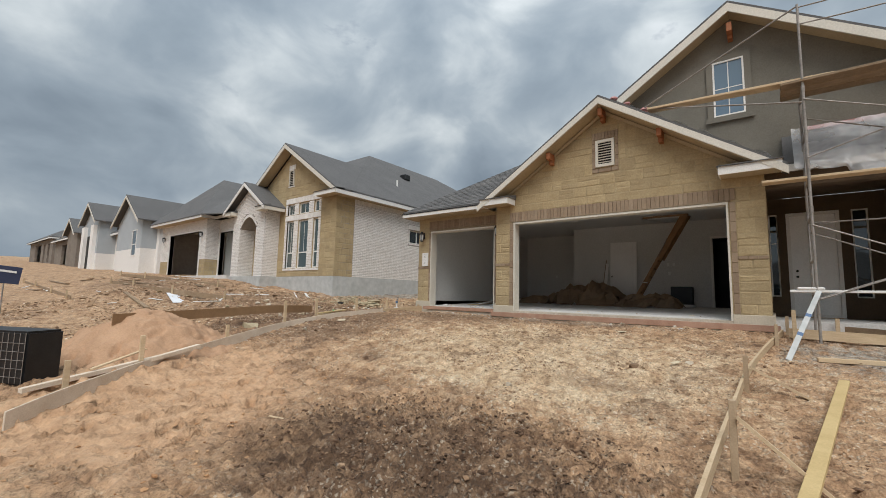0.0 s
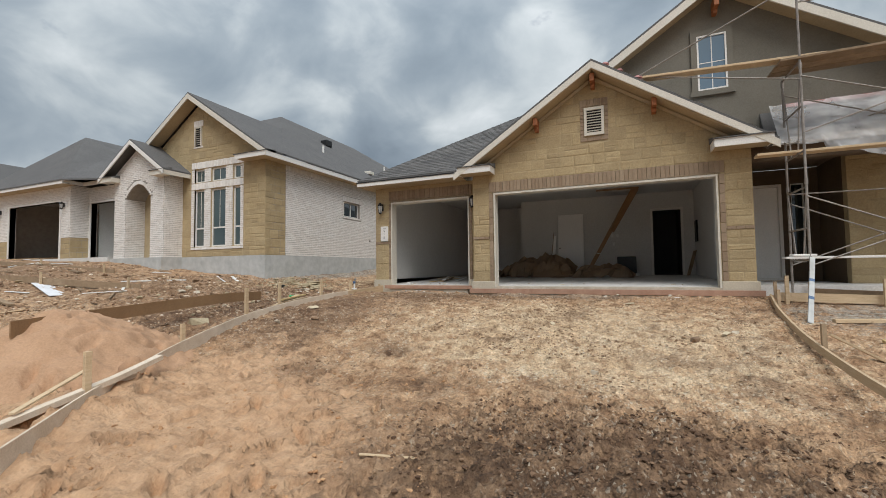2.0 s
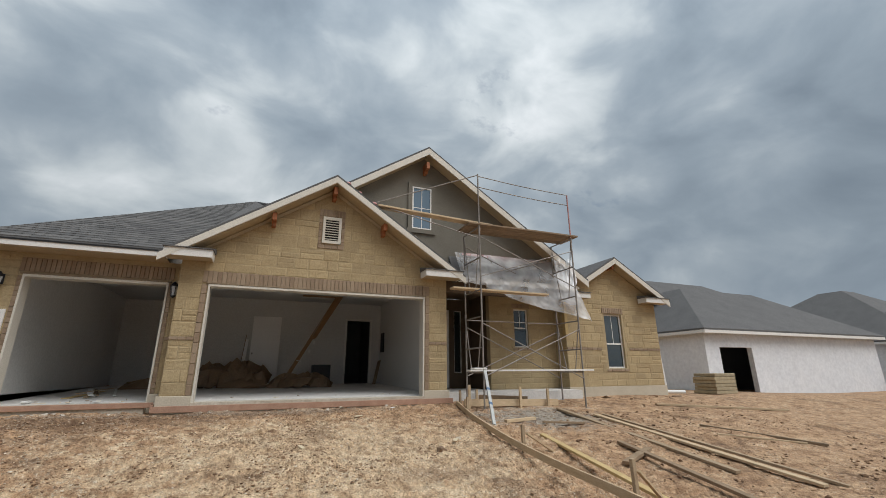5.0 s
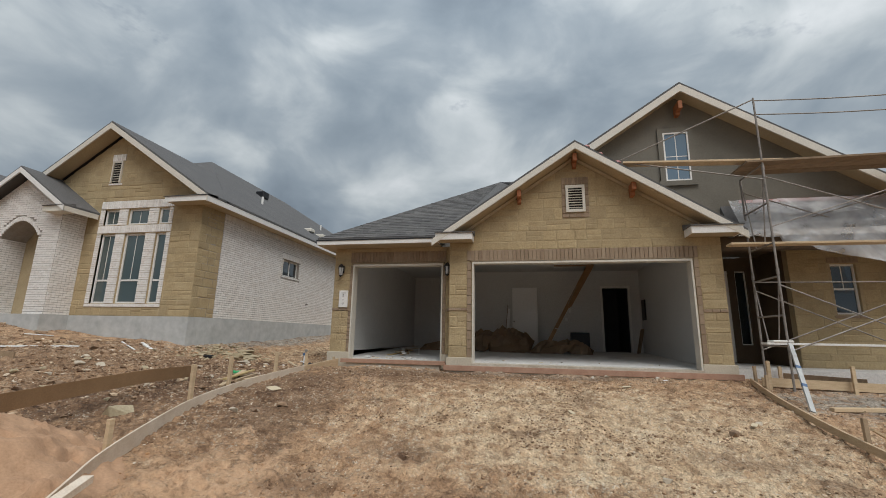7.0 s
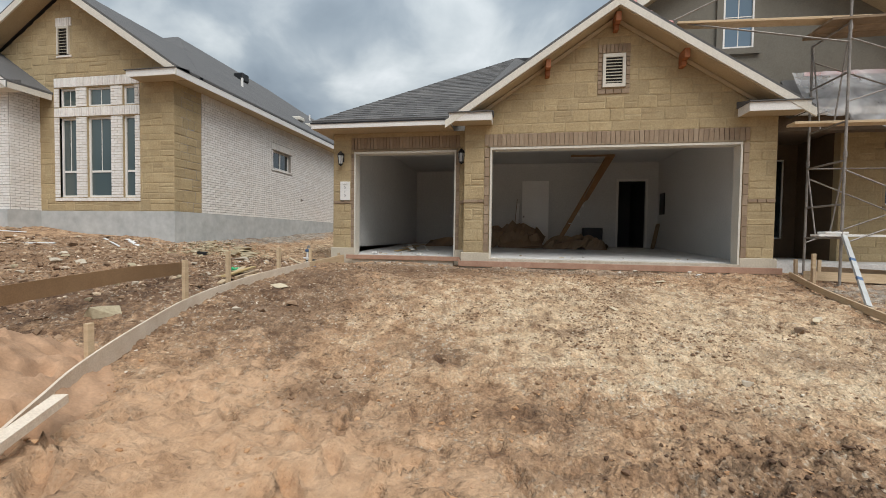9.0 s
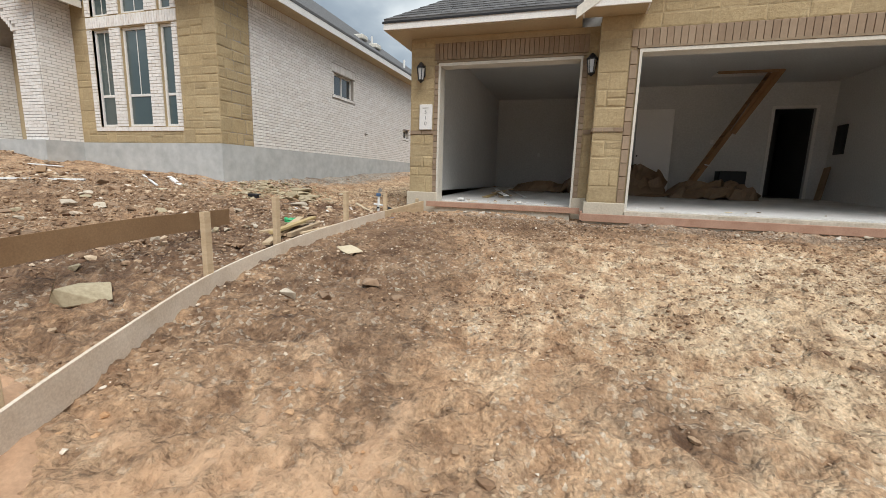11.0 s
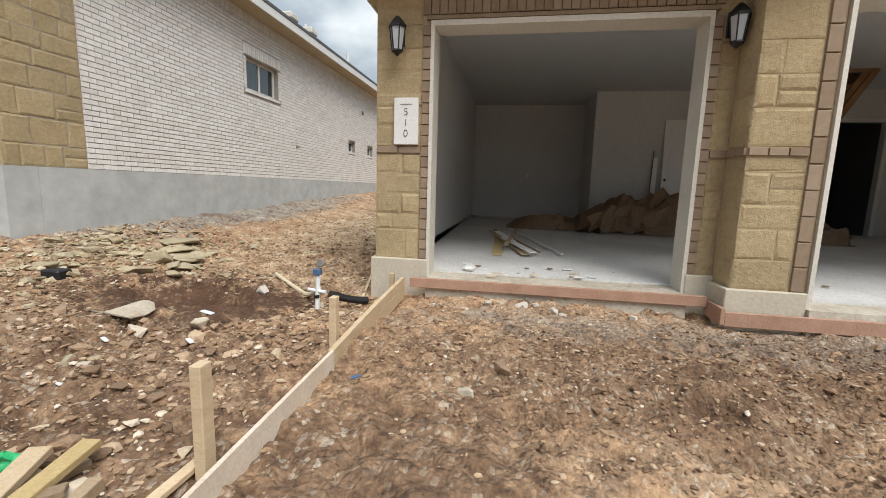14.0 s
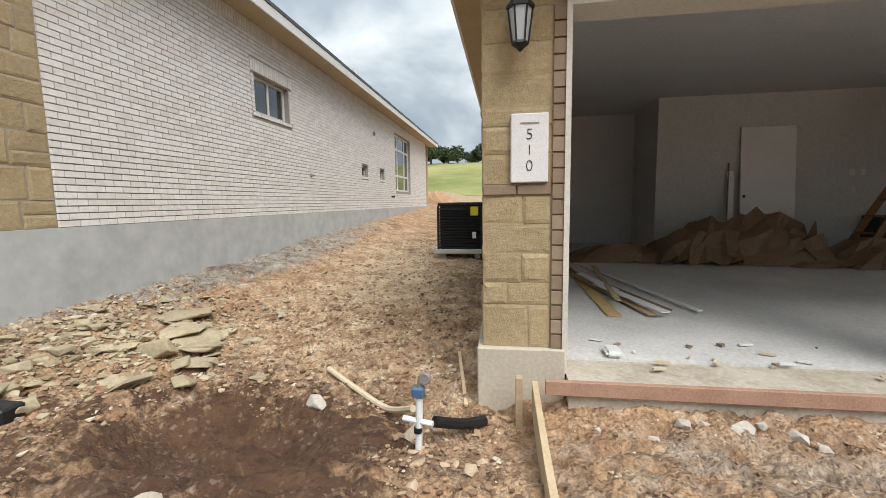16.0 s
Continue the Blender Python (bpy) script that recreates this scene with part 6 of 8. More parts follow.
def forms():
    # left edge of the drive, from the pier down to the street
    up = curve([(-3.40, 0.14, 0.09), (-3.39, -0.8, 0.05), (-3.36, -1.6, 0.02)], 8)
    solo("form_board", ribbon(up, 0.20, 0.035), LUMBER, "sawn form board along the drive edge", "board", "form boards")
    low = curve([(-3.34, -1.62, 0.03), (-3.34, -2.6, -0.02), (-3.36, -3.6, -0.10), (-3.30, -4.65, -0.22), (-3.03, -5.63, -0.35), (-2.75, -6.4, -0.46), (-2.42, -6.96, -0.52), (-1.82, -7.88, -0.60), (-1.36, -8.5, -0.67), (-1.0, -9.0, -0.74), (-0.72, -9.4, -0.82)], 10)
    solo("form_board", ribbon(low, 0.19, 0.02), FORM, "thin bent pale form strip along the drive", "board", "form boards")
    lap = [(-2.20, -6.98, -0.46), (-1.97, -7.6, -0.55), (-1.80, -8.3, -0.64), (-1.52, -9.2, -0.74)]
    solo("form_board", ribbon(lap, 0.055, 0.085), FORM, "straight pale board lapped on the form", "board", "form boards")
    loose_plank((-2.2, -7.75), (-1.75, -8.5), 0.05, 0.02, LUMBER, "short pale board end by the sand", 0.12)
    # brown strip bending across the yard
    brn = curve([(-4.80, -2.98, 0.07), (-4.55, -3.7, 0.09), (-4.38, -4.5, 0.10), (-4.2, -5.6, 0.06), (-3.8, -6.9, 0.03), (-3.25, -7.95, 0.02)], 10)
    solo("form_board", ribbon(brn, 0.19, 0.014), HARDBOARD, "bent brown hardboard strip across the yard", "board", "form boards")
    for x, y, top in ((-3.28, -4.72, 0.235), (-3.40, -3.80, 0.305), (-3.40, -2.52, 0.325), (-3.41, -1.37, 0.275), (-1.84, -7.90, -0.23), (-2.95, -6.15, -0.22), (-1.20, -8.85, -0.42), (-3.47, 0.10, 0.13)):
        stake(x - 0.03, y, top)
    # right edge of the drive
    rt = curve([(5.62, -0.30, -0.02), (5.40, -1.6, -0.20), (5.22, -3.2, -0.38), (5.16, -4.6, -0.52), (5.13, -6.1, -0.62), (5.10, -7.6, -0.75)], 10)
    solo("form_board", ribbon(rt, 0.10, 0.03), LUMBER, "pale form board along the drive edge", "board", "form boards")
    for x, y, top, lab in ((5.19, -3.82, -0.18, ""), (5.20, -6.06, -0.30, ""), (5.50, -1.1, 0.10, ""), (5.66, -0.35, 0.22, "")):
        stake(x + 0.03, y, top, 0.05, 0.05, (0, 0.02), LUMBER_GREY, "weathered stake beside the form board")
    for x, y, z in ((5.26, -3.85, -0.30), (5.26, -6.08, -0.42)):
        bm = beam(bmesh.new(), (x, y, z), (x + 0.55, y + 0.1, ground_z(x + 0.55, y) + 0.01), 0.05, 0.025)
        solo("brace", bm, LUMBER, "thin slanted brace of a form stake", "brace", "form braces")
    # walk form in front of the porch
    for a, b in (((5.70, -0.55), (8.3, -0.60)),):
        bm = beam(bmesh.new(), (*a, ground_z(*a) + 0.09), (*b, ground_z(*b) + 0.09), 0.035, 0.16)
        solo("form_board", bm, LUMBER, "sawn form board in front of the porch", "board", "form boards")
    bm = beam(bmesh.new(), (5.75, 0.9, 0.02), (7.5, -0.45, -0.02), 0.035, 0.12)
    solo("form_board", bm, LUMBER_OLD, "weathered form board in front of the porch", "board", "form boards")
    for x, y, top in ((5.78, -0.66, 0.34), (7.15, -0.68, 0.28), (7.95, -0.68, 0.22), (6.4, 0.2, 0.2)):
        stake(x, y, top, 0.06, 0.045, (0, 0), LUMBER)
    # red boards at the slab edges
    bm = bevelled(boxes((-3.33, -0.66, 0.13, 0.168, 0.0, 0.095)), 0.004)
    solo("edge_board", bm, RED_BOARD, "reddish board along the garage slab edge", "board", "slab edge boards")
    bm = bevelled(boxes((-0.62, 5.6, -0.115, -0.08, -0.09, 0.03)), 0.004)
    solo("edge_board", bm, RED_BOARD, "reddish board along the garage slab edge", "board", "slab edge boards")
    bm = bevelled(boxes((-0.655, -0.62, -0.115, 0.168, -0.08, 0.06)), 0.004)
    solo("edge_board", bm, RED_BOARD, "short reddish board between the slab edges", "board", "slab edge boards")


forms()


def lumber():
    loose_plank((6.16, -2.95), (5.52, -7.2), 0.10, 0.04, LUMBER_Y, "yellow pine plank lying on the earth")
    loose_plank((5.98, -1.95), (6.75, -1.85), 0.10, 0.06, LUMBER, "short pale lumber offcut on the earth")
    loose_plank((6.75, -2.15), (7.6, -2.4), 0.07, 0.04, LUMBER_OLD, "short weathered lumber offcut")
    loose_plank((8.0, -1.0), (8.1, -5.2), 0.12, 0.045, LUMBER_GREY, "long weathered plank on the earth")
    loose_plank((8.5, -1.7), (8.7, -6.0), 0.13, 0.04, LUMBER, "long pale plank on the earth")
    loose_plank((8.68, -1.75), (9.05, -6.1), 0.07, 0.04, LUMBER_GREY, "long greyed lumber strip on the earth")
    loose_plank((7.35, -3.6), (6.9, -6.6), 0.10, 0.045, LUMBER_OLD, "weathered plank on the earth")
    loose_plank((6.6, -4.5), (7.5, -4.1), 0.12, 0.05, LUMBER_OLD, "short dark plank offcut", 0.03)
    loose_plank((11.2, -1.0), (15.2, -1.9), 0.10, 0.05, LUMBER, "long pale plank far across the yard")
    loose_plank((10.2, -3.0), (11.6, -4.6), 0.09, 0.04, LUMBER_OLD, "weathered lumber strip on the earth")
    loose_plank((9.9, -3.6), (11.3, -4.4), 0.06, 0.03, LUMBER, "thin pale lumber strip")
    # offcuts beside the left form
    for p, q, w, t, m, lift, label in (
            ((-4.05, -3.30), (-3.92, -2.55), 0.08, 0.03, LUMBER, 0.0, "pale lumber offcut in a small heap"),
            ((-3.62, -3.73), (-4.02, -2.62), 0.08, 0.03, LUMBER, 0.035, "pale lumber offcut lying across a small heap"),
            ((-3.70, -3.55), (-3.88, -2.55), 0.07, 0.03, LUMBER_Y, 0.065, "yellowish lumber offcut in a small heap"),
            ((-3.60, -3.40), (-3.74, -2.66), 0.05, 0.05, LUMBER_GREY, 0.02, "thick lumber offcut in a small heap"),
            ((-4.15, -3.05), (-3.75, -2.75), 0.05, 0.025, LUMBER_OLD, 0.05, "short dark offcut across a small heap"),
            ((-3.52, -3.30), (-3.48, -2.45), 0.045, 0.025, LUMBER, 0.02, "thin pinkish lumber strip beside the form")):
        loose_plank(p, q, w, t, m, label, lift)
    loose_plank((1.05, -7.52), (1.45, -7.34), 0.03, 0.012, LUMBER, "thin pale stick on the mud", 0.03)
    loose_plank((-8.5, -2.2), (-9.9, -3.1), 0.06, 0.03, PVC, "whitish strip on the spoil")
    loose_plank((-7.6, -1.2), (-8.1, -1.0), 0.08, 0.03, PVC, "short whitish strip on the spoil")
    loose_plank((-11.5, -4.2), (-9.7, -4.6), 0.35, 0.02, WRAP, "pale sheet lying on the spoil")
    for i, (x, y) in enumerate(((-13, -5.2), (-17, -4.0), (-20.5, -3.2), (-15.5, -2.7), (-24, -5.5))):
        loose_plank((x, y), (x + 3.4, y + 0.3 * (i % 3 - 1)), 0.12, 0.04, LUMBER_OLD, "plank on the neighbouring lot")


lumber()


def lot_clutter():
    """Form strips with stakes, offcuts, sheets and stones strewn over the spoil before the neighbouring houses."""
    rnd = random.Random(77)
    for keys in (((-8.2, -3.6), (-12.5, -4.4), (-17.5, -4.5)), ((-11.5, -2.4), (-16.0, -2.9), (-22.0, -3.0)), ((-13.5, -6.6), (-19.0, -6.4), (-26.0, -6.2))):
        pts = curve([(x, y, ground_z(x, y, False) + 0.13) for x, y in keys], 8)
        solo("form_board", ribbon(pts, 0.17, 0.03), LUMBER_OLD, "long weathered form strip on the neighbouring lot", "board", "form boards")
        for x, y, z in pts[1::5]:
            stake(x, y - 0.05, z + 0.16, 0.05, 0.05, (rnd.uniform(-0.04, 0.04), 0), LUMBER)
    for i in range(70):
        x = -8.2 - 16 * rnd.random() ** 1.2
        y = rnd.uniform(-7.0, -1.0)
        a, q = rnd.uniform(-0.7, 0.7), rnd.uniform(0.25, 1.1)
        m, w, label = rnd.choice(((LUMBER_OLD, 0.06, "weathered offcut on the spoil"), (LUMBER, 0.05, "pale stick on the spoil"), (HARDBOARD, 0.12, "brown board scrap on the spoil"), (PVC, 0.05, "whitish strip on the spoil")))
        loose_plank((x, y), (x + q * math.cos(a), y + q * math.sin(a)), w * rnd.uniform(0.6, 1.4), 0.02, m, label, rnd.uniform(-0.005, 0.03))


lot_clutter()

# ---------------------------------------------------------------- scaffold


def scaffold():
    xl, xr, yf, yb = 6.10, 9.02, -0.80, 0.14
    s = thing("scaffold", "weathered steel tube scaffold with plank decks", "scaffold", (7.5, -0.4, -0.15))
    for x, pink in ((xl, False), (xr, True)):
        for y in (yf, yb):
            z0 = ground_z(x, y)
            top = 4.30 if y == yb else 5.78 if x == xl else 5.62
            bm = bmesh.new()
            tube(bm, (x, y, z0 + 0.02), (x, y, 4.30), 0.022)
            leg = part("leg", bm, STEEL, s)
            part("base_plate", boxes((x - 0.07, x + 0.07, y - 0.07, y + 0.07, z0 - 0.01, z0 + 0.015)), STEEL, leg)
            for z in (2.05, 4.2):
                part("collar", lathe(bmesh.new(), (x, y, z), [(0.03, -0.05), (0.03, 0.05)], 10), STEEL, leg)
            if top > 4.5:
                part("guard_post", tube(bmesh.new(), (x, y, 4.30), (x, y, top), 0.02), PINK_STEEL if pink else STEEL, s, "faded red guard post" if pink else "")
        for z in (0.62, 1.2, 1.95, 2.62, 3.45, 4.28):
            part("rung", tube(bmesh.new(), (x, yf, z), (x, yb, z), 0.018), STEEL, s)
        for z0, z1 in ((0.62, 1.95), (2.62, 4.28)):
            part("frame_brace", tube(bmesh.new(), (x, yf, z1), (x, yf + 0.30, z0), 0.014, 6), STEEL, s)
            part("frame_brace", tube(bmesh.new(), (x, yb, z1), (x, yb - 0.30, z0), 0.014, 6), STEEL, s)
    for y in (yf - 0.025, yb + 0.025):
        for za, zb in ((1.78, 0.45), (0.52, 1.72), (4.0, 2.85), (2.95, 3.9)):
            part("cross_brace", tube(bmesh.new(), (xl, y, za), (xr, y, zb), 0.013, 6), STEEL, s)
    for z in (5.72, 5.40):
        bm = bmesh.new()
        pts = [(xl + (xr - xl) * i / 8, yf, z - 0.10 * i / 8 - 0.03 * math.sin(math.pi * i / 8)) for i in range(9)]
        part("guard_rail", pipe(bm, pts, 0.012, 6), STEEL, s)
    part("handrail", tube(bmesh.new(), (xl, yb, 1.95), (xr, yb, 1.95), 0.014, 6), STEEL, s)
    part("raking_brace", tube(bmesh.new(), (3.45, -0.35, 4.72), (xl, yf, 5.75), 0.015, 6), STEEL, s)
    part("raking_brace", tube(bmesh.new(), (3.60, -0.35, 4.66), (xl, yf, 3.95), 0.015, 6), STEEL, s)
    for i in range(3):
        y = -0.72 + 0.27 * i
        solo("scaffold_plank", bevelled(beam(bmesh.new(), (5.8, y, 4.34), (9.25, y, 4.36), 0.25, 0.045), 0.004), LUMBER_OLD, "weathered scaffold deck plank", "plank", "scaffold planks")
    solo("scaffold_plank", bevelled(beam(bmesh.new(), (3.52, -0.28, 4.66), (6.55, -0.60, 4.40), 0.25, 0.045), 0.004), LUMBER, "long scaffold plank reaching over the gable roof", "plank", "scaffold planks")
    solo("scaffold_plank", bevelled(beam(bmesh.new(), (5.45, -0.45, 2.67), (8.3, -0.45, 2.66), 0.25, 0.045), 0.004), LUMBER, "pale scaffold plank at mid height", "plank", "scaffold planks")
    solo("scaffold_plank", bevelled(beam(bmesh.new(), (5.75, -0.70, 0.665), (9.35, -0.74, 0.665), 0.22, 0.04), 0.004), WHITE_TRIM, "whitish scaffold plank low down", "plank", "scaffold planks")
    z0 = ground_z(5.65, -2.07)
    bm = beam(bmesh.new(), (5.65, -2.07, z0), (6.12, -0.83, 0.66), 0.07, 0.035, (0, -1, 0.4))
    lv = solo("leaning_board", bm, CONCRETE, "pale grey board with blue marks leaning on the scaffold", "board")
    for k in (0.35, 0.62):
        c = Vector((5.65, -2.07, z0)).lerp(Vector((6.12, -0.83, 0.66)), k)
        d = (Vector((6.12, -0.83, 0.66)) - Vector((5.65, -2.07, z0))).normalized() * 0.07
        part("blue_mark", beam(bmesh.new(), c - d * 0.5, c + d * 0.5, 0.073, 0.038, (0, -1, 0.4)), BLUE, lv, "blue mark")
    # mortar board clutter on the low plank
    solo("tool_scrap", bevelled(boxes((5.85, 6.2, -0.82, -0.60, 0.686, 0.73)), 0.01), WHITE_TRIM, "pale scraps lying on the low plank", "scrap")


scaffold()


def sheet(nu, nv, f, name, label, material=None, smooth_faces=True, category="sheeting"):
    verts = [f(i / (nu - 1), j / (nv - 1)) for j in range(nv) for i in range(nu)]
    faces = [(j * nu + i, j * nu + i + 1, (j + 1) * nu + i + 1, (j + 1) * nu + i) for j in range(nv - 1) for i in range(nu - 1)]
    me = bpy.data.meshes.new(name)
    me.from_pydata([tuple(v) for v in verts], [], faces)
    me.polygons.foreach_set("use_smooth", [smooth_faces] * len(faces))
    me.materials.append(material or FILM)
    return tagged(new(name, me), label, category)


def wrinkle(x, y, z=0.0, k=2.0):
    return noise.fractal(Vector((x * k, y * k, z)), 0.8, 2.0, 4)


def plastic():
    def skirt(u, v):
        x = 5.95 + 3.75 * u
        n = wrinkle(u * 3, v, 1.0)
        if v < 0.35:
            k = v / 0.35
            return x, 0.50 - 0.36 * k - 0.03, 3.92 - 0.62 * k + 0.04 * n
        k = (v - 0.35) / 0.65
        drop = 0.34 + 0.78 * smooth(0.15, 0.65, u) + 0.16 * math.sin(u * 7 + 0.6) + 0.03 * n
        if u < 0.2:
            drop *= 0.75
        return x + 0.35 * k * smooth(0.4, 0.9, u), 0.10 - (0.12 + 0.2 * smooth(0.4, 0.9, u)) * k + 0.03 * n * k + 0.05 * math.sin(x * 6 + 2 * n) * k, 3.30 - drop * k

    sheet(90, 30, skirt, "plastic_sheet", "torn clear plastic sheet hanging over the porch roof")

    def slope(u, v):
        x = 2.62 + 3.0 * u
        y = -0.30 + 0.80 * v
        n = wrinkle(u * 5, v * 2, 4.0)
        return x, y, 5.27 - (x - GX) * SLOPE + 0.05 + 0.05 * max(0, n) + 0.03 * math.sin(x * 14 + 3 * v)

    sheet(70, 14, slope, "plastic_sheet", "crumpled clear plastic sheet lying on the gable roof")

    def tail(u, v):
        x = 9.0 + 0.75 * u
        n = wrinkle(u * 3, v * 2, 9.0)
        return x - 0.1 * v * v, 0.12 - 0.30 * v + 0.02 * n + 0.03 * math.sin(14 * u), 3.95 - (0.75 + 0.25 * math.sin(3 * u)) * v + 0.02 * n

    sheet(24, 24, tail, "plastic_sheet", "loose end of clear plastic sheet on the scaffold")
    for x, s in ((2.75, 0.10), (3.05, 0.08), (3.42, 0.11)):
        z = 5.27 - (x - GX) * SLOPE + 0.10
        bm = lathe(bmesh.new(), (x, -0.2, z), [(s * 0.3, -s * 0.5), (s, -s * 0.1), (s * 0.8, s * 0.3), (s * 0.2, s * 0.5)], 7)
        solo("rag", bm, PINK_STEEL, "faded red rag holding the plastic on the roof", "rag", "roof rags")


plastic()

# ---------------------------------------------------------------- inside the garage
BACK = 6.25


def floor_z(y):
    return FLOOR + 0.14 * min(max((y - 0.235) / (BACK - 0.235), 0), 1)


def pile(cx, cy, rx, ry, h, seed, label, material, nu=17, nv=10):
    """Stiff paper thrown in a heap: flat panels between sharp creases, pulled sideways so that folds hang over one another."""
    def ridge(p, q, k, z):
        return 1 - 2.2 * abs(noise.noise(Vector((p * k, q * k * 1.4, z))))

    def f(u, v):
        p, q = 2 * u - 1, 2 * v - 1
        p += 0.10 * noise.noise(Vector((p * 3, q * 3, seed + 9)))
        q += 0.12 * noise.noise(Vector((p * 3, q * 3, seed + 17)))
        rim = max(0.0, 1 - max(abs(p) ** 2.6, abs(q) ** 2.2) * 1.02)
        big, mid = ridge(p * rx, q * ry, 1.25, seed), ridge(p * rx + q, q * ry - p, 2.3, seed + 5)
        z = h * rim ** 0.45 * max(0.10, 0.48 + 0.36 * big + 0.26 * mid)
        k = min(1.0, z / 0.12)
        x = cx + rx * p + k * (0.16 * big * noise.noise(Vector((p * 2, q * 2, seed + 3))) + 0.07 * mid)
        y = cy + ry * q - k * (0.16 * max(0.0, big) + 0.06 * mid)
        return x, y, floor_z(y) + 0.006 + z

    return sheet(nu, nv, f, "crumpled_paper", label, material, False, "paper")


def garage_things():
    pile(0.30, 5.25, 1.05, 0.62, 0.86, 2.0, "heap of crumpled brown floor paper", KRAFT)
    pile(-0.55, 5.05, 0.62, 0.50, 0.56, 21.0, "crumpled bundle of brown floor paper", KRAFT, 12, 9)
    pile(-1.55, 5.15, 0.95, 0.45, 0.30, 7.0, "low trailing end of brown floor paper", KRAFT, 14, 7)
    pile(2.35, 4.75, 0.95, 0.55, 0.46, 11.0, "torn heap of brown floor paper", KRAFT, 15, 8)
    pile(1.45, 4.55, 0.75, 0.22, 0.14, 31.0, "flat flap of brown floor paper", KRAFT, 11, 5)

    # a stiff flap folded down over the front of the heap, and a tip that stands up at its end
    def flap(u, v):
        x = 0.02 + 1.25 * u + 0.10 * v * (u - 0.3)
        y = 4.86 - 0.34 * v - 0.05 * math.sin(2.4 * u) + 0.03 * math.sin(9 * u + 2 * v)
        z = 0.46 * (1 - v) ** 0.8 - 0.10 * u * (1 - v) + 0.02 * math.sin(7 * u + 3 * v)
        return x, y, floor_z(y) + 0.008 + max(0.0, z)

    def tip(u, v):
        x = 1.02 + 0.34 * u + 0.16 * v
        return x, 4.95 + 0.28 * u - 0.16 * v * (1 - u), floor_z(5.0) + 0.02 + (0.66 - 0.30 * u) * v + 0.03 * math.sin(6 * u)

    sheet(14, 7, flap, "folded_paper", "stiff flap of brown floor paper folded over the heap", KRAFT, False, "paper")
    sheet(6, 6, tip, "folded_paper", "standing corner of stiff brown floor paper", KRAFT, False, "paper")
    # white panel door leaning on the back wall
    d = thing("panel_door", "white five-panel door leaning on the garage wall", "door", (1.2, 6.0, 0.24))
    lean = Matrix.Translation((1.2, 6.02, 0.25)) @ Matrix.Rotation(radians(-4.2), 4, "X")

    def leaf(rows, mat, name, parent, label=""):
        bm = boxes(*rows)
        bmesh.ops.transform(bm, matrix=lean, verts=bm.verts)
        return part(name, bm, mat, parent, label)

    leaf([(-0.46, 0.46, 0.0, 0.03, 0.0, 2.3)], DOOR_WHITE, "door_leaf", d)
    for i in range(5):
        z = 0.12 + i * 0.43
        leaf([(-0.35, 0.35, -0.008, -0.0005, z, z + 0.34)], DOOR_WHITE, "panel", d)
        leaf([(-0.32, 0.32, -0.016, -0.0085, z + 0.03, z + 0.31)], DOOR_WHITE, "raised_panel", d)
    leaf([(-0.42, -0.38, -0.012, 0.0, 1.0, 1.05)], BLACK, "latch_hole", d)
    bm = beam(bmesh.new(), (0.52, 5.95, 0.24), (0.60, 6.2, 1.75), 0.11, 0.03, (0, -1, 0.2))
    solo("leaning_trim", bm, DOOR_WHITE, "white casing board leaning on the wall", "board")
    bm = beam(bmesh.new(), (0.44, 5.9, 0.24), (0.57, 6.22, 1.9), 0.02, 0.02, (0, -1, 0.2))
    solo("leaning_rod", bm, LUMBER_OLD, "thin dark rod leaning on the wall", "rod")
    # folding attic ladder hanging from its hatch
    lad = thing("attic_ladder", "folding wooden attic ladder hanging from the ceiling hatch", "ladder", (1.85, 5.0, floor_z(5)))
    a, b = Vector((1.80, 4.95, floor_z(5) + 0.02)), Vector((3.40, 4.95, 3.18))
    for dy in (-0.2, 0.2):
        part("rail", beam(bmesh.new(), a + Vector((0, dy, 0)), b + Vector((0, dy, 0)), 0.03, 0.10, (-1, 0, 0.5)), WOOD_LADDER, lad)
    mid = a.lerp(b, 0.52)
    for dy in (-0.235, 0.235):
        part("upper_rail", beam(bmesh.new(), mid + Vector((0.06, dy, -0.02)), b + Vector((0.1, dy, -0.02)), 0.03, 0.10, (-1, 0, 0.5)), WOOD_LADDER, lad)
    for i in range(11):
        c = a.lerp(b, 0.06 + i * 0.088)
        part("tread", boxes((c.x - 0.05, c.x + 0.05, c.y - 0.18, c.y + 0.18, c.z - 0.012, c.z + 0.012)), WOOD_LADDER, lad)
    part("hinge_arm", tube(bmesh.new(), mid + Vector((0, -0.23, 0.05)), mid + Vector((0.3, -0.23, 0.65)), 0.012, 6), STEEL, lad, "steel arm")
    part("hinge_arm", tube(bmesh.new(), mid + Vector((-0.45, -0.23, -0.75)), mid + Vector((-0.30, -0.23, -0.78)), 0.012, 6), PVC, lad, "pale steel hinge")
    part("hatch_panel", boxes((2.22, 3.52, 4.72, 4.745, 3.10, 3.16)), HARDBOARD, lad, "brown hatch edge")
    # dark open carton before the back wall, leaning dark board
    c = thing("carton", "dark open box on the garage floor by the wall", "box", (3.1, 5.9, 0.24))
    part("box_body", bevelled(boxes((2.80, 3.42, 5.75, 6.15, floor_z(6), 0.90)), 0.012), BLACK, c)
    part("tray", bevelled(boxes((2.60, 3.50, 5.55, 5.74, floor_z(5.6), floor_z(5.6) + 0.09)), 0.01), PVC, c, "pale tray in front")
    solo("leaning_board", beam(bmesh.new(), (4.98, 5.7, floor_z(5.7)), (5.24, 6.05, 1.05), 0.16, 0.025, (-1, -0.4, 0.5)), LUMBER_OLD, "dark offcut leaning in the corner", "board")
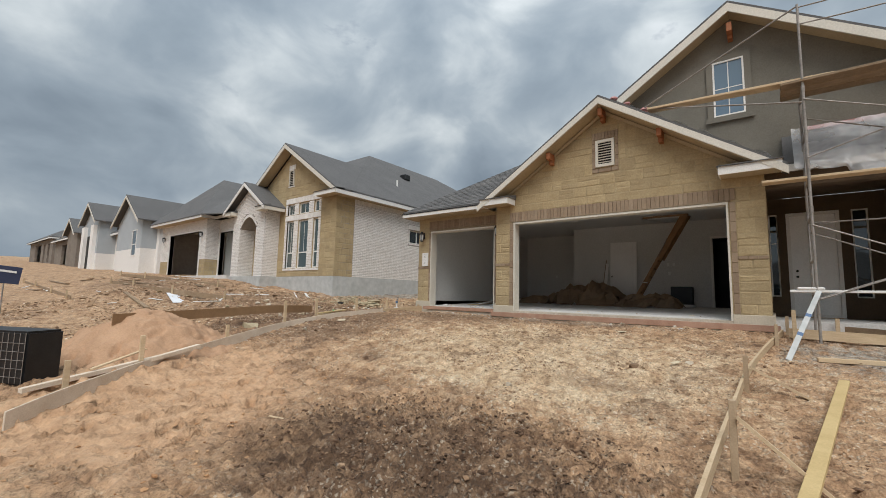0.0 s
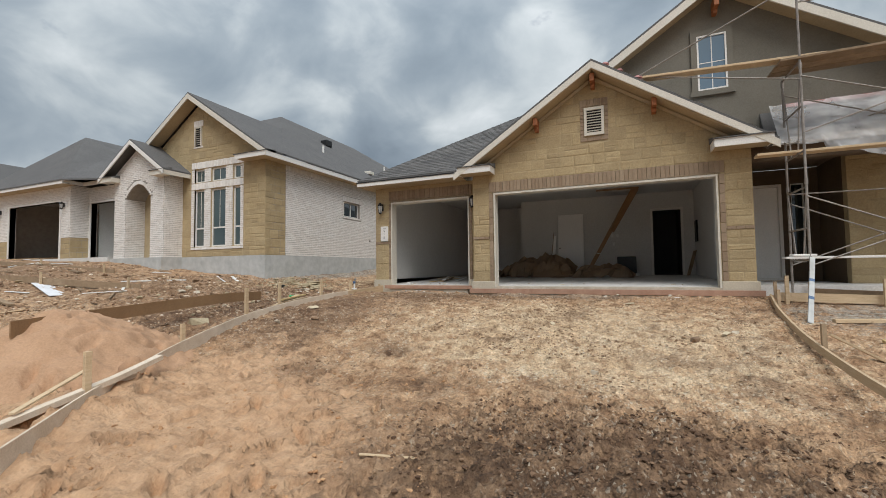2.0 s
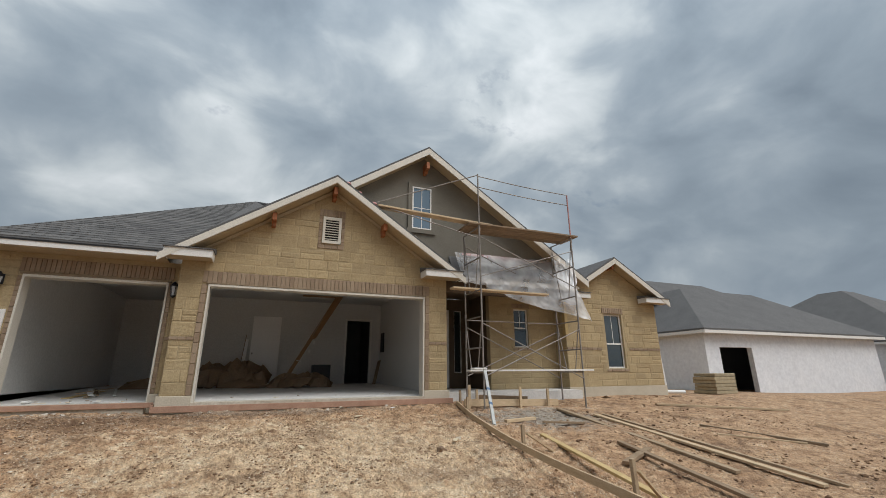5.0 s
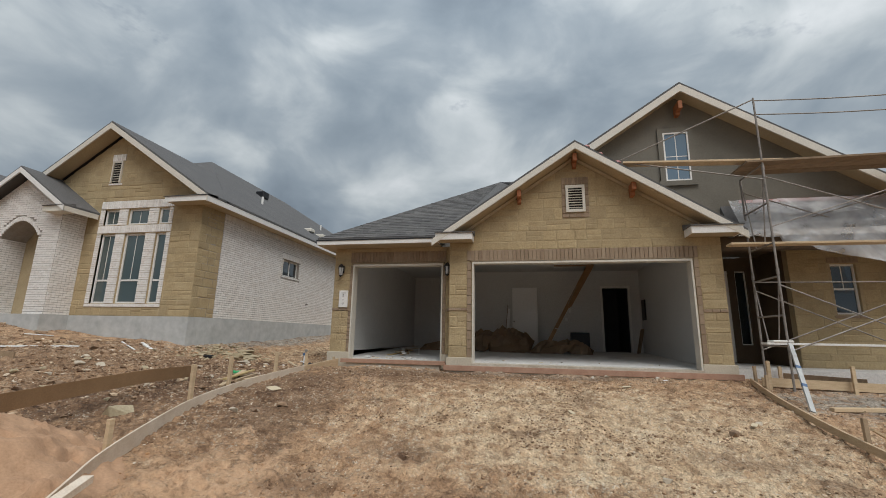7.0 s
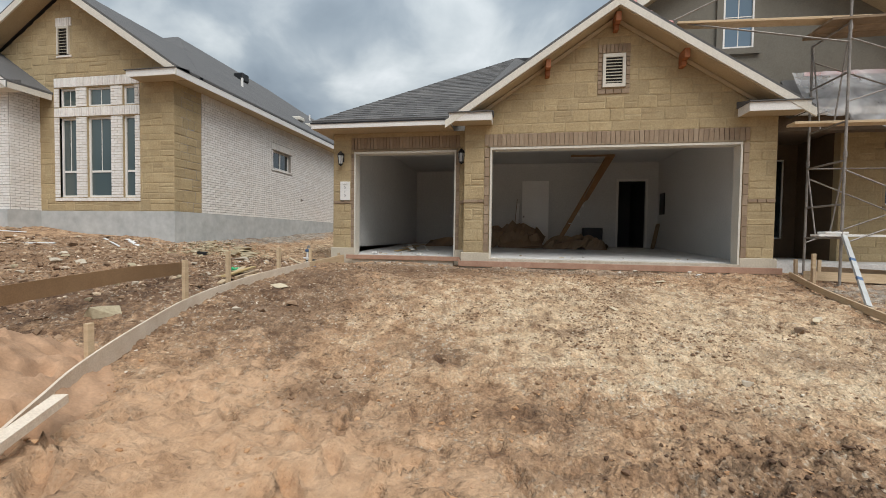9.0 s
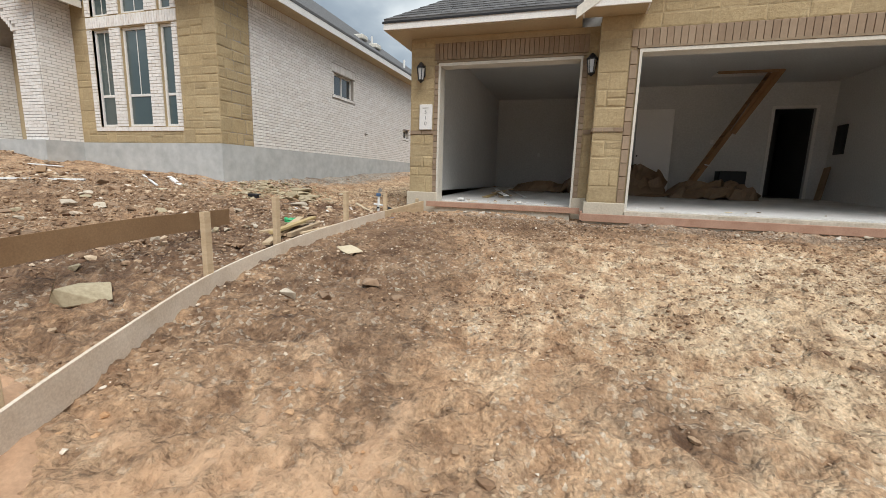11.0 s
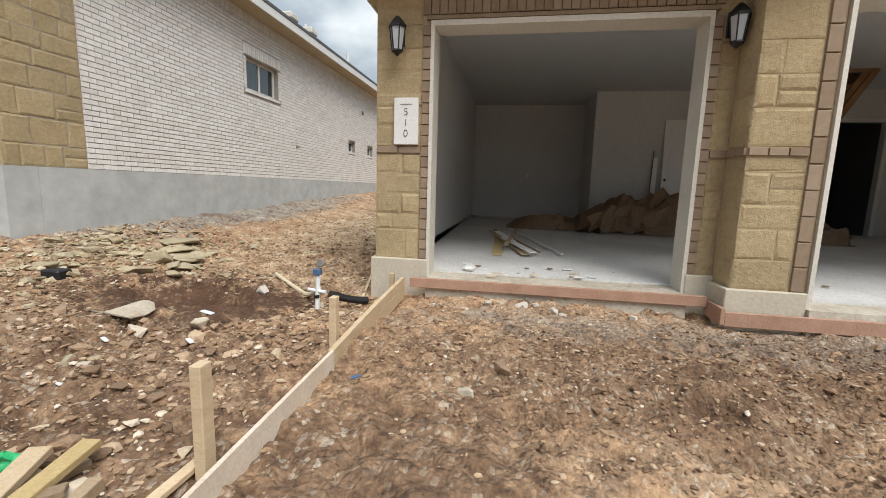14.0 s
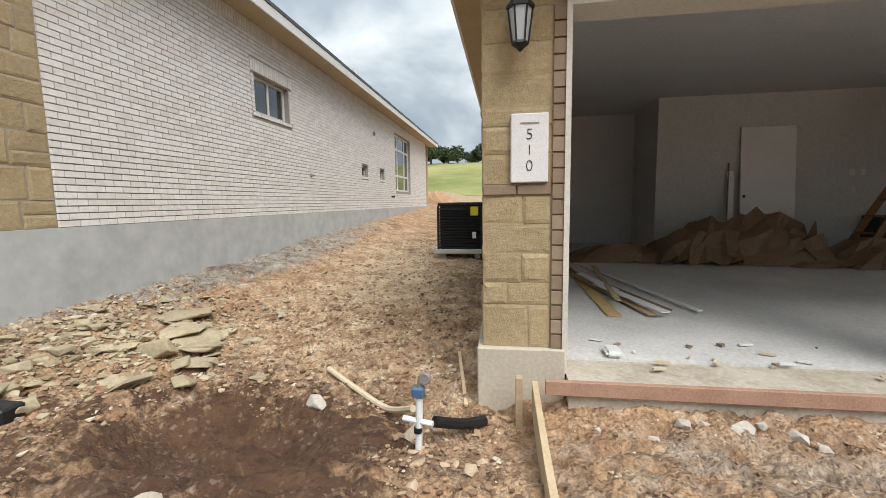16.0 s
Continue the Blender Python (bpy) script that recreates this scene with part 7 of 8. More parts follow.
    # loose strips of trim on the slab behind the single door
    rnd = random.Random(3)
    strips = [((-2.55, 1.60), (-2.62, 4.3), 0.13, LUMBER_Y), ((-2.2, 1.62), (-2.75, 4.0), 0.09, LUMBER), ((-1.73, 1.75), (-2.45, 4.6), 0.05, PVC), ((-2.02, 1.7), (-2.7, 3.9), 0.05, LUMBER_OLD),
              ((-2.10, 1.58), (-2.5, 2.7), 0.10, PVC), ((-2.35, 2.4), (-2.62, 3.2), 0.09, DOOR_WHITE), ((-2.45, 1.9), (-2.3, 3.9), 0.06, LUMBER)]
    for i, (p, q, w, m) in enumerate(strips):
        z = floor_z(p[1]) + 0.010 + 0.013 * i
        bm = beam(bmesh.new(), (*p, z), (*q, z + 0.05 + 0.01 * (i % 2)), w, 0.014)
        solo("trim_strip", bm, m, "thin offcut of trim on the garage slab", "offcut", "trim offcuts")
    for i in range(26):
        x, y = rnd.uniform(-3.1, -1.2) if i < 18 else rnd.uniform(0.2, 4.6), rnd.uniform(0.35, 0.95)
        w = rnd.uniform(0.01, 0.035)
        z = floor_z(y)
        bm = beam(bmesh.new(), (x, y, z + 0.008), (x + rnd.uniform(-0.1, 0.1), y + rnd.uniform(-0.05, 0.05), z + 0.010), w, 0.012)
        solo("debris", bm, rnd.choice((PVC, PAPER, LUMBER_OLD)), "small scrap on the dusty slab", "scrap", "slab scraps")
    solo("rag", bevelled(boxes((-2.86, -2.74, 0.55, 0.72, floor_z(0.6), floor_z(0.6) + 0.05)), 0.018, 2), PVC, "crumpled white scrap on the slab", "scrap")


WOOD_LADDER = plain("orange pine of the attic ladder", (0.20, 0.10, 0.04), (0.29, 0.155, 0.065), 6, 0.7, 80, 0.2)
garage_things()

# ---------------------------------------------------------------- number plate


def number_plate():
    p = thing("house_number_plate", "white cast stone plate with dark house number", "number plate", (-3.435, 0.29, 1.37))
    y0 = 0.285
    part("plate", bevelled(boxes((-3.555, -3.315, y0, 0.327, 1.37, 1.81)), 0.006), PLATE, p)
    part("caption_bar", boxes((-3.495, -3.375, y0 - 0.003, y0 - 0.0005, 1.742, 1.752)), STEEL, p, "thin worn line of lettering")
    for ch, z in (("5", 1.645), ("1", 1.545), ("0", 1.445)):
        cu = bpy.data.curves.new("digit", "FONT")
        cu.body, cu.size, cu.extrude, cu.align_x = ch, 0.10, 0.002, "CENTER"
        cu.offset = -0.0022
        tmp = bpy.data.objects.new("digit", cu)
        me = bpy.data.meshes.new_from_object(tmp)
        bpy.data.objects.remove(tmp)
        me.materials.append(BLACK)
        part("digit", me, None, p, "dark digit " + ch, m=Matrix.Translation((-3.435, y0 - 0.002, z)) @ Matrix.Rotation(radians(90), 4, "X"))


number_plate()

# ---------------------------------------------------------------- the yard


def rock(x, y, r, rnd, material, label="", squash=0.6, sink=0.3, group="loose rocks", flat=False):
    """A broken stone: the hull of points strewn on a squashed block, so that its faces are flat and its edges sharp."""
    bm = bmesh.new()
    sx, sy, sz = r * rnd.uniform(0.9, 1.35), r * rnd.uniform(0.65, 1.0), r * squash
    for _ in range(18 if r > 0.15 else 10):
        p = Vector((rnd.uniform(-1, 1), rnd.uniform(-1, 1), rnd.uniform(-1, 1)))
        p /= max(0.35, (abs(p.x) ** 4 + abs(p.y) ** 4 + abs(p.z) ** 4) ** 0.25)
        lim = 0.6 if flat else 0.85
        bm.verts.new((p.x * sx, p.y * sy, max(-lim, min(lim, p.z)) * sz))
    hull = bmesh.ops.convex_hull(bm, input=bm.verts)
    bmesh.ops.delete(bm, geom=list({g for g in hull["geom_interior"] + hull["geom_unused"] if isinstance(g, bmesh.types.BMVert)}), context="VERTS")
    bmesh.ops.bevel(bm, geom=bm.edges[:], offset=r * 0.05, segments=1, affect="EDGES")
    turn = rnd.uniform(0, 6.28)
    return solo("rock", bm, material, label or "pale angular limestone rock on the earth", "rock", group,
                m=Matrix.Translation((x, y, ground_z(x, y) + sz * (0.6 - sink))) @ Matrix.Rotation(turn, 4, "Z") @ Matrix.Rotation(rnd.uniform(-0.2, 0.2), 4, "X"))


ROCK_PALE = plain("pale limestone rock", (0.44, 0.36, 0.26), (0.62, 0.54, 0.43), 6, 0.9, 40, 0.5, 0, "object", 0.2)
ROCK_WHITE = plain("chalky broken limestone", (0.48, 0.42, 0.35), (0.66, 0.60, 0.52), 6, 0.9, 40, 0.5, 0, "object", 0.15)
ROCK_TAN = plain("olive tan limestone rubble", (0.33, 0.265, 0.16), (0.52, 0.435, 0.295), 5, 0.9, 40, 0.5, 0, "object", 0.25)
ROCK_BROWN = plain("earthy brown stone", (0.22, 0.14, 0.085), (0.37, 0.25, 0.16), 6, 0.92, 40, 0.5, 0, "object", 0.25)


def yard_things():
    rnd = random.Random(21)
    rock(-4.98, -1.25, 0.20, rnd, ROCK_PALE, "flat pale slab of rock beside the pit", 0.22, 0.1, "loose rocks", True)
    rock(-6.50, 0.52, 0.13, rnd, ROCK_TAN, "blocky tan stone on the rubble", 0.9, 0.0)
    rock(-6.45, 0.85, 0.20, rnd, ROCK_TAN, "flat tan slab on the rubble", 0.2, -0.2, "loose rocks", True)
    rock(-6.85, 1.2, 0.24, rnd, ROCK_TAN, "flat tan slab on the rubble", 0.2, -0.2, "loose rocks", True)
    rock(-5.95, 0.15, 0.14, rnd, ROCK_TAN, "flat tan stone on the rubble", 0.4, 0.2, "loose rocks", True)
    rock(-4.92, 0.14, 0.085, rnd, ROCK_WHITE, "small white rock beside the hose")
    rock(-4.18, -0.10, 0.10, rnd, ROCK_PALE, "pinkish stone behind the pipe", 0.6, 0.4)
    rock(-3.95, -5.2, 0.15, rnd, ROCK_TAN, "tan boulder by the form strip", 0.6, 0.3)
    for x, y, r in ((-2.28, -4.12, 0.075), (-2.475, -4.47, 0.07), (-2.0, -4.22, 0.05), (-2.30, -4.07, 0.04), (-2.04, -4.08, 0.03), (-2.72, -4.55, 0.07), (-3.0, -3.3, 0.06), (3.88, -3.6, 0.09), (2.66, -5.0, 0.055), (2.1, -4.4, 0.05), (-2.39, -1.43, 0.08), (-2.57, -1.69, 0.06), (-2.07, -0.66, 0.04),
                    (-4.75, -1.5, 0.07), (-4.5, -1.3, 0.08), (-4.35, -1.05, 0.06), (-3.9, -1.9, 0.06), (-4.1, -0.9, 0.07), (4.5, -2.9, 0.05), (1.4, -0.5, 0.07), (0.3, -0.35, 0.06), (2.9, -0.4, 0.06), (-1.2, -0.9, 0.05)):
        rock(x, y, r, rnd, ROCK_PALE if rnd.random() < 0.7 else ROCK_BROWN)
    for x, y, q in ((-2.55, -0.02, 0.05), (-2.42, 0.0, 0.035), (-2.25, -0.04, 0.06), (-2.12, 0.0, 0.045), (-1.98, -0.06, 0.055), (-1.9, -0.16, 0.04), (-2.75, -0.12, 0.035), (-3.05, -0.08, 0.03), (-1.3, -0.05, 0.04), (0.4, -0.3, 0.05), (1.3, -0.28, 0.04), (2.6, -0.32, 0.045), (3.9, -0.3, 0.05)):
        rock(x, y, q, rnd, ROCK_WHITE, "small chalky rock along the slab edge", 0.7, 0.25, "slab edge rocks")
    for x, y, q, turn in ((-6.62, 0.95, 0.24, 0.2), (-6.30, 0.78, 0.20, 0.3), (-6.05, 0.42, 0.11, 0.6), (-6.2, -0.05, 0.12, 0.5), (-6.75, -0.5, 0.14, 0.4), (-6.95, -0.2, 0.12, 0.5), (-6.5, -0.55, 0.11, 0.6)):
        rock(x, y, q, rnd, ROCK_TAN, "flat broken slab on the rubble", turn, 0.0, "wall rubble", True)
    for i in range(85):
        x, y = rnd.gauss(-6.75, 0.5), rnd.gauss(0.45, 0.75)
        if x > -7.55:
            rock(x, y, rnd.uniform(0.04, 0.09), rnd, ROCK_TAN if rnd.random() < 0.93 else ROCK_PALE, "broken tan limestone rubble by the foundation", rnd.uniform(0.35, 0.7), 0.2, "wall rubble", rnd.random() < 0.5)
    for i in range(110):
        x, y = rnd.uniform(-16, -3.8) if i % 3 == 0 else rnd.uniform(-8.6, -3.8), rnd.uniform(-5.0, -1.3)
        rock(x, y, rnd.uniform(0.03, 0.06 if x > -5.2 else 0.11), rnd, rnd.choice((ROCK_BROWN, ROCK_BROWN, ROCK_BROWN, ROCK_TAN, ROCK_PALE)), "stone on the spoil heap", 0.6, 0.25, "spoil stones")
    # stand pipe with gauge, hose and black pipe
    x, y = -4.08, -0.31
    z = ground_z(x, y)
    sp = thing("stand_pipe", "white pvc stand pipe with blue valve and gauge", "pipe", (x, y, z))
    part("riser", tube(bmesh.new(), (x, y, z - 0.05), (x + 0.01, y + 0.01, z + 0.36), 0.021, 10), PVC, sp)
    part("black_band", tube(bmesh.new(), (x, y, z + 0.13), (x, y, z + 0.16), 0.025, 10), BLACK, sp)
    part("valve", bevelled(boxes((x - 0.03, x + 0.04, y - 0.025, y + 0.035, z + 0.34, z + 0.40)), 0.008), BLUE, sp)
    part("nipple", tube(bmesh.new(), (x + 0.01, y, z + 0.39), (x + 0.02, y, z + 0.46), 0.014, 8), STEEL, sp)
    part("gauge", lathe(bmesh.new(), (x + 0.045, y - 0.02, z + 0.455), [(0.030, 0.0), (0.036, 0.008), (0.036, 0.022), (0.02, 0.028)], 14, "y"), STEEL, sp, "round pressure gauge")
    part("tee", tube(bmesh.new(), (x - 0.09, y + 0.02, z + 0.20), (x + 0.09, y - 0.01, z + 0.19), 0.017, 8), PVC, sp)
    bm = bmesh.new()
    pipe(bm, curve([(-4.98, 0.52, ground_z(-4.98, 0.52) + 0.03), (-4.7, 0.36, ground_z(-4.7, 0.36) + 0.04), (-4.4, 0.15, ground_z(-4.4, 0.15) + 0.05), (-4.15, -0.12, z + 0.17)], 6), 0.022, 8)
    solo("hose", bm, PAPER, "cream pipe lying on the earth to the stand pipe", "hose")
    bm = bmesh.new()
    pipe(bm, curve([(-4.0, -0.22, z + 0.15), (-3.85, -0.1, z + 0.08), (-3.72, 0.02, ground_z(-3.72, 0.02) + 0.03)], 6), 0.035, 8)
    solo("drain_pipe", bm, BLACK, "black plastic pipe end in the earth", "pipe")
    solo("black_box", bevelled(boxes((-6.60, -6.40, -0.68, -0.54, ground_z(-6.5, -0.6) - 0.02, ground_z(-6.5, -0.6) + 0.08)), 0.015), BLACK, "black plastic box on the rubble", "box")
    bm = beam(bmesh.new(), (-3.86, 0.28, ground_z(-3.86, 0.28) + 0.02), (-3.98, 0.95, ground_z(-3.98, 0.95) + 0.03), 0.025, 0.02)
    solo("stick", bm, LUMBER, "thin pale stick by the pier", "stick")
    # paper, green strap, small litter
    def flat_scrap(name, cx, cy, w, h, turn, m, label):
        bm = bmesh.new()
        k = Matrix.Rotation(radians(turn), 3, "Z")
        top = []
        for u, v in ((-0.5, -0.45), (0.1, -0.5), (0.5, -0.4), (0.48, 0.45), (-0.1, 0.5), (-0.5, 0.42)):
            q = k @ Vector((u * w, v * h, 0))
            top.append((cx + q.x, cy + q.y, ground_z(cx + q.x, cy + q.y, False) + 0.045 + 0.01 * u))
        loft(bm, [top, [(a, b, c - 0.006) for a, b, c in top]])
        solo(name, bm, m, label, "scrap", "litter")

    flat_scrap("paper_scrap", -2.83, -3.48, 0.29, 0.18, -38, PAPER, "tan cardboard scrap lying on the drive")
    for x, y, m, w in ((-3.15, -1.75, BLUE, 0.05), (-4.5, -2.15, PVC, 0.07), (-4.32, -1.55, PVC, 0.06), (-4.75, -1.72, PVC, 0.05), (-5.7, -1.9, PVC, 0.1), (-4.62, -1.02, PVC, 0.10), (4.0, -0.45, PVC, 0.1), (3.1, -1.2, PAPER, 0.16), (4.35, -3.1, PAPER, 0.14), (1.9, -3.2, PAPER, 0.13)):
        flat_scrap("litter_scrap", x, y, w, w * 0.5, rnd.uniform(0, 180), m, "small bright scrap on the earth")
    bm = bmesh.new()
    for k in range(3):
        c = [(-4.10 + 0.055 * math.cos(t * 0.9 + k * 2) * (1 + 0.3 * k), -2.70 + 0.05 * math.sin(t * 0.9 + k * 2), ground_z(-4.10, -2.70) + 0.03 + 0.03 * math.sin(t * 2 + k)) for t in range(8)]
        pipe(bm, c, 0.014, 6)
    solo("green_strap", bm, GREEN, "crumpled bright green plastic strap", "strap")
    # condenser unit between the houses
    ax0, ax1, ay0, ay1 = -4.82, -4.02, 5.15, 5.85
    gz = ground_z(-4.4, 5.5)
    ac = thing("condenser_unit", "black air conditioning condenser on a grey pad", "condenser", (-4.4, 5.5, gz))
    part("pad", bevelled(boxes((ax0 - 0.08, ax1 + 0.06, ay0 - 0.08, ay1 + 0.08, gz + 0.10, gz + 0.18)), 0.01), CONCRETE, ac, "grey plastic pad")
    for fx in (ax0 + 0.08, ax1 - 0.08):
        for fy in (ay0 + 0.05, ay1 - 0.05):
            part("foot", boxes((fx - 0.05, fx + 0.05, fy - 0.05, fy + 0.05, gz - 0.08, gz + 0.10)), CONCRETE, ac)
    part("core", boxes((ax0 + 0.03, ax1 - 0.03, ay0 + 0.03, ay1 - 0.03, gz + 0.18, gz + 0.98)), BLACK, ac)
    part("lid", bevelled(boxes((ax0 - 0.01, ax1 + 0.01, ay0 - 0.01, ay1 + 0.01, gz + 0.98, gz + 1.04)), 0.015), BLACK, ac)
    for px, py in ((ax0, ay0), (ax1, ay0), (ax0, ay1), (ax1, ay1)):
        part("corner_post", boxes((px - 0.02, px + 0.02, py - 0.02, py + 0.02, gz + 0.18, gz + 0.98)), BLACK, ac)
    for i in range(15):
        zz = gz + 0.22 + i * 0.05
        part("louvre", beam(bmesh.new(), (ax0 + 0.02, ay0 + 0.005, zz), (ax1 - 0.02, ay0 + 0.005, zz), 0.045, 0.006, (0, -0.8, 1)), BLACK, ac)
        part("louvre", beam(bmesh.new(), (ax0 + 0.005, ay0 + 0.02, zz), (ax0 + 0.005, ay1 - 0.02, zz), 0.045, 0.006, (-0.8, 0, 1)), BLACK, ac)
    part("yellow_label", boxes((ax1 - 0.20, ax1 - 0.06, ay0 - 0.026, ay0 - 0.024, gz + 0.80, gz + 0.96)), YELLOW, ac, "yellow energy label")
    part("white_label", boxes((ax1 - 0.17, ax1 - 0.10, ay0 - 0.026, ay0 - 0.024, gz + 0.38, gz + 0.50)), PVC, ac, "white label")
    # sand heap, black wire bin, far sign
    def heap(u, v):
        a, r = 2 * math.pi * u, v
        x, y = -3.55 + 1.45 * r * math.cos(a), -7.35 + 1.6 * r * math.sin(a)
        h = 0.80 * (1 - r ** 1.5) ** 1.25 + min(1, 4 * (1 - r)) * (footprints(x, y) * 0.2 + 0.012 * noise.noise(Vector((x * 9, y * 9, 1)))) + 0.07 * noise.fractal(Vector((x * 2.5, y * 2.5, 3)), 0.9, 2, 4) * min(1, 4 * (1 - r))
        return x, y, ground_z(x, y) * r + (-0.72) * (1 - r) + h - 0.04 * r
    sheet(170, 60, heap, "sand_mound", "heap of orange sand beside the drive form", SAND, True, "sand heap")
    p, q, dn = Vector((-2.25, -9.10, 0)), Vector((-3.35, -9.62, 0)), Vector((-0.22, 0.42, 0))
    g = ground_z(-2.6, -9.0)
    bn = thing("mesh_bin", "black plastic covered wire mesh bin on the earth", "bin", (-2.6, -9.0, g))
    corners = [p, q, q + dn, p + dn]
    bm = bmesh.new()
    loft(bm, [[(c.x, c.y, g - 0.03) for c in corners], [(c.x, c.y, -0.14) for c in corners]])
    part("cover", bevelled(bm, 0.03, 2), BLACK, bn, "black plastic cover")
    for i in range(13):
        c = p.lerp(q, i / 12) - dn * 0.02
        part("wire", tube(bmesh.new(), (c.x, c.y, g), (c.x, c.y, -0.16), 0.004, 5), STEEL, bn)
    for i in range(5):
        zz = g + 0.08 + 0.11 * i
        a, b = p - dn * 0.025, q - dn * 0.025
        part("wire", tube(bmesh.new(), (a.x, a.y, zz), (b.x, b.y, zz), 0.004, 5), STEEL, bn)
    sg = thing("yard_sign", "dark blue yard sign leaning on a thin stake", "sign", (-9.0, -8.7, ground_z(-9.0, -8.7)))
    z = ground_z(-9.0, -8.7)
    part("board", bevelled(beam(bmesh.new(), (-9.0, -8.98, 0.74), (-9.0, -8.42, 0.68), 0.02, 0.42), 0.004), BLUE_DARK, sg)
    part("text_bar", beam(bmesh.new(), (-8.985, -8.9, 0.82), (-8.985, -8.5, 0.77), 0.006, 0.05), PVC, sg, "pale bar of lettering")
    part("post", tube(bmesh.new(), (-9.0, -8.7, z - 0.1), (-9.0, -8.7, 0.5), 0.015, 6), STEEL, sg)
    # white downpipe and block pallet near the right wing
    z = ground_z(14.3, 1.2)
    bm = bmesh.new()
    pipe(bm, [(14.15, 1.3, 1.25), (14.2, 1.25, z + 0.12), (14.9, 1.1, z + 0.10)], 0.06, 10)
    solo("drain_pipe", bm, PVC, "white plastic drain pipe at the house corner", "pipe")
    pal = thing("stone_pallet", "pallet stacked with tan stone slabs", "pallet", (18.2, 2.4, ground_z(18.2, 2.4)))
    z = ground_z(18.2, 2.4)
    for k in range(6):
        part("stone_layer", bevelled(boxes((17.6 + 0.03 * (k % 2), 18.8, 1.9, 2.9 - 0.04 * (k % 3), z + 0.02 + 0.13 * k, z + 0.14 + 0.13 * k)), 0.012), ROCK_TAN, pal)
    for i, (x, y) in enumerate(((12.2, 0.0), (12.7, -0.3), (11.4, -0.2), (13.3, 0.1), (10.6, 0.2))):
        rock(x, y, 0.12, rnd, ROCK_BROWN, "dark clod beside the gabled wing", 0.5)


YELLOW = plain("yellow label", (0.72, 0.60, 0.03), (0.80, 0.68, 0.05), 8, 0.6)
BLUE_DARK = plain("dark blue sign face", (0.02, 0.03, 0.07), (0.04, 0.05, 0.10), 5, 0.5)
yard_things()

# ---------------------------------------------------------------- gravel and clods, too many to count


def scatter(name, label, material, n, seed, place, rmin, rmax, squash=0.65, sink=0.25, jag=0.45):
    """Many small broken lumps in one mesh. place(rnd) gives a spot and a factor of size, or None."""
    rnd = random.Random(seed)
    bm = bmesh.new()
    bmesh.ops.create_icosphere(bm, subdivisions=1, radius=1.0)
    base = np.array([v.co[:] for v in bm.verts])
    tri = np.array([[v.index for v in f.verts] for f in bm.faces])
    bm.free()
    rs = np.random.RandomState(seed)
    V, F = [], []
    count = 0
    for _ in range(n):
        spot = place(rnd)
        if spot is None:
            continue
        x, y, k = spot
        r = k * rmin * (rmax / rmin) ** (rnd.random() ** 2.2)
        pts = base * (1 + rs.uniform(-jag, jag * 0.8, (len(base), 1)))
        a = rnd.uniform(0, 6.28)
        s = np.array([r * rnd.uniform(0.8, 1.5), r * rnd.uniform(0.7, 1.1), r * squash * rnd.uniform(0.6, 1.2)])
        pts = pts * s
        c, d = math.cos(a), math.sin(a)
        pts = np.stack([pts[:, 0] * c - pts[:, 1] * d + x, pts[:, 0] * d + pts[:, 1] * c + y, pts[:, 2] + ground_z(x, y) + s[2] * (0.5 - sink)], 1)
        V.append(pts)
        F.append(tri + count)
        count += len(base)
    V, F = np.concatenate(V), np.concatenate(F)
    me = bpy.data.meshes.new(name)
    me.from_pydata(V.tolist(), [], F.tolist())
    me.materials.append(material)
    return tagged(new(name, me), label, "gravel", kind="stuff")


def lumps(name, *stops):
    k = Mat(name, 0.93)
    c = k.ramp(k.island(), *stops)
    c = k.mix(0.4, c, k.mix(1.0, c, k.ramp(k.noise(60, 3, 0.7), (0.3, (0.55, 0.53, 0.5)), (0.7, (1.25, 1.25, 1.22))), "MULTIPLY"))
    k.color(c)
    k.bump(k.noise(90, 3, 0.7), 0.4, 0.01)
    return k.m


GRAVEL = lumps("limestone gravel", (0.0, (0.20, 0.125, 0.075)), (0.45, (0.36, 0.24, 0.15)), (0.8, (0.50, 0.36, 0.235)), (0.92, (0.58, 0.45, 0.32)), (1.0, (0.72, 0.63, 0.52)))
RUBBLE = lumps("tan rubble", (0.0, (0.27, 0.21, 0.125)), (0.5, (0.40, 0.325, 0.205)), (1.0, (0.56, 0.48, 0.35)))
CLOD = lumps("brown clods", (0.0, (0.15, 0.085, 0.05)), (0.5, (0.27, 0.165, 0.095)), (1.0, (0.40, 0.27, 0.165)))
MUD_CLOD = lumps("wet mud clods", (0.0, (0.075, 0.041, 0.023)), (0.6, (0.155, 0.09, 0.052)), (1.0, (0.29, 0.185, 0.112)))
SAND_CLOD = lumps("sand clods", (0.0, (0.36, 0.19, 0.09)), (0.6, (0.48, 0.275, 0.14)), (1.0, (0.56, 0.345, 0.19)))


def patchy(x, y, k=0.8, seed=0.0):
    return noise.noise(Vector((x * k, y * k, seed)))


def in_sand(x, y):
    return math.hypot((x + 1.0) / 3.2, (y + 7.9) / 2.4) + 0.35 * patchy(x, y, 0.7, 5.0)


def in_mud(x, y):
    return math.hypot((x - 3.1) / 2.5, (y + 7.1) / 1.75) + 0.4 * patchy(x, y, 0.9, 8.0)


def drive_gravel(rnd):
    x, y = rnd.uniform(-3.3, 5.2), rnd.uniform(-7.5, 0.1)
    if in_sand(x, y) < 1.0 or in_mud(x, y) < 0.95 or (x < -0.6 and y > 0.1):
        return None
    if patchy(x, y, 0.7) + patchy(x, y, 2.3, 3) * 0.5 < -0.15 and rnd.random() < 0.75:
        return None
    return x, y, 1.0


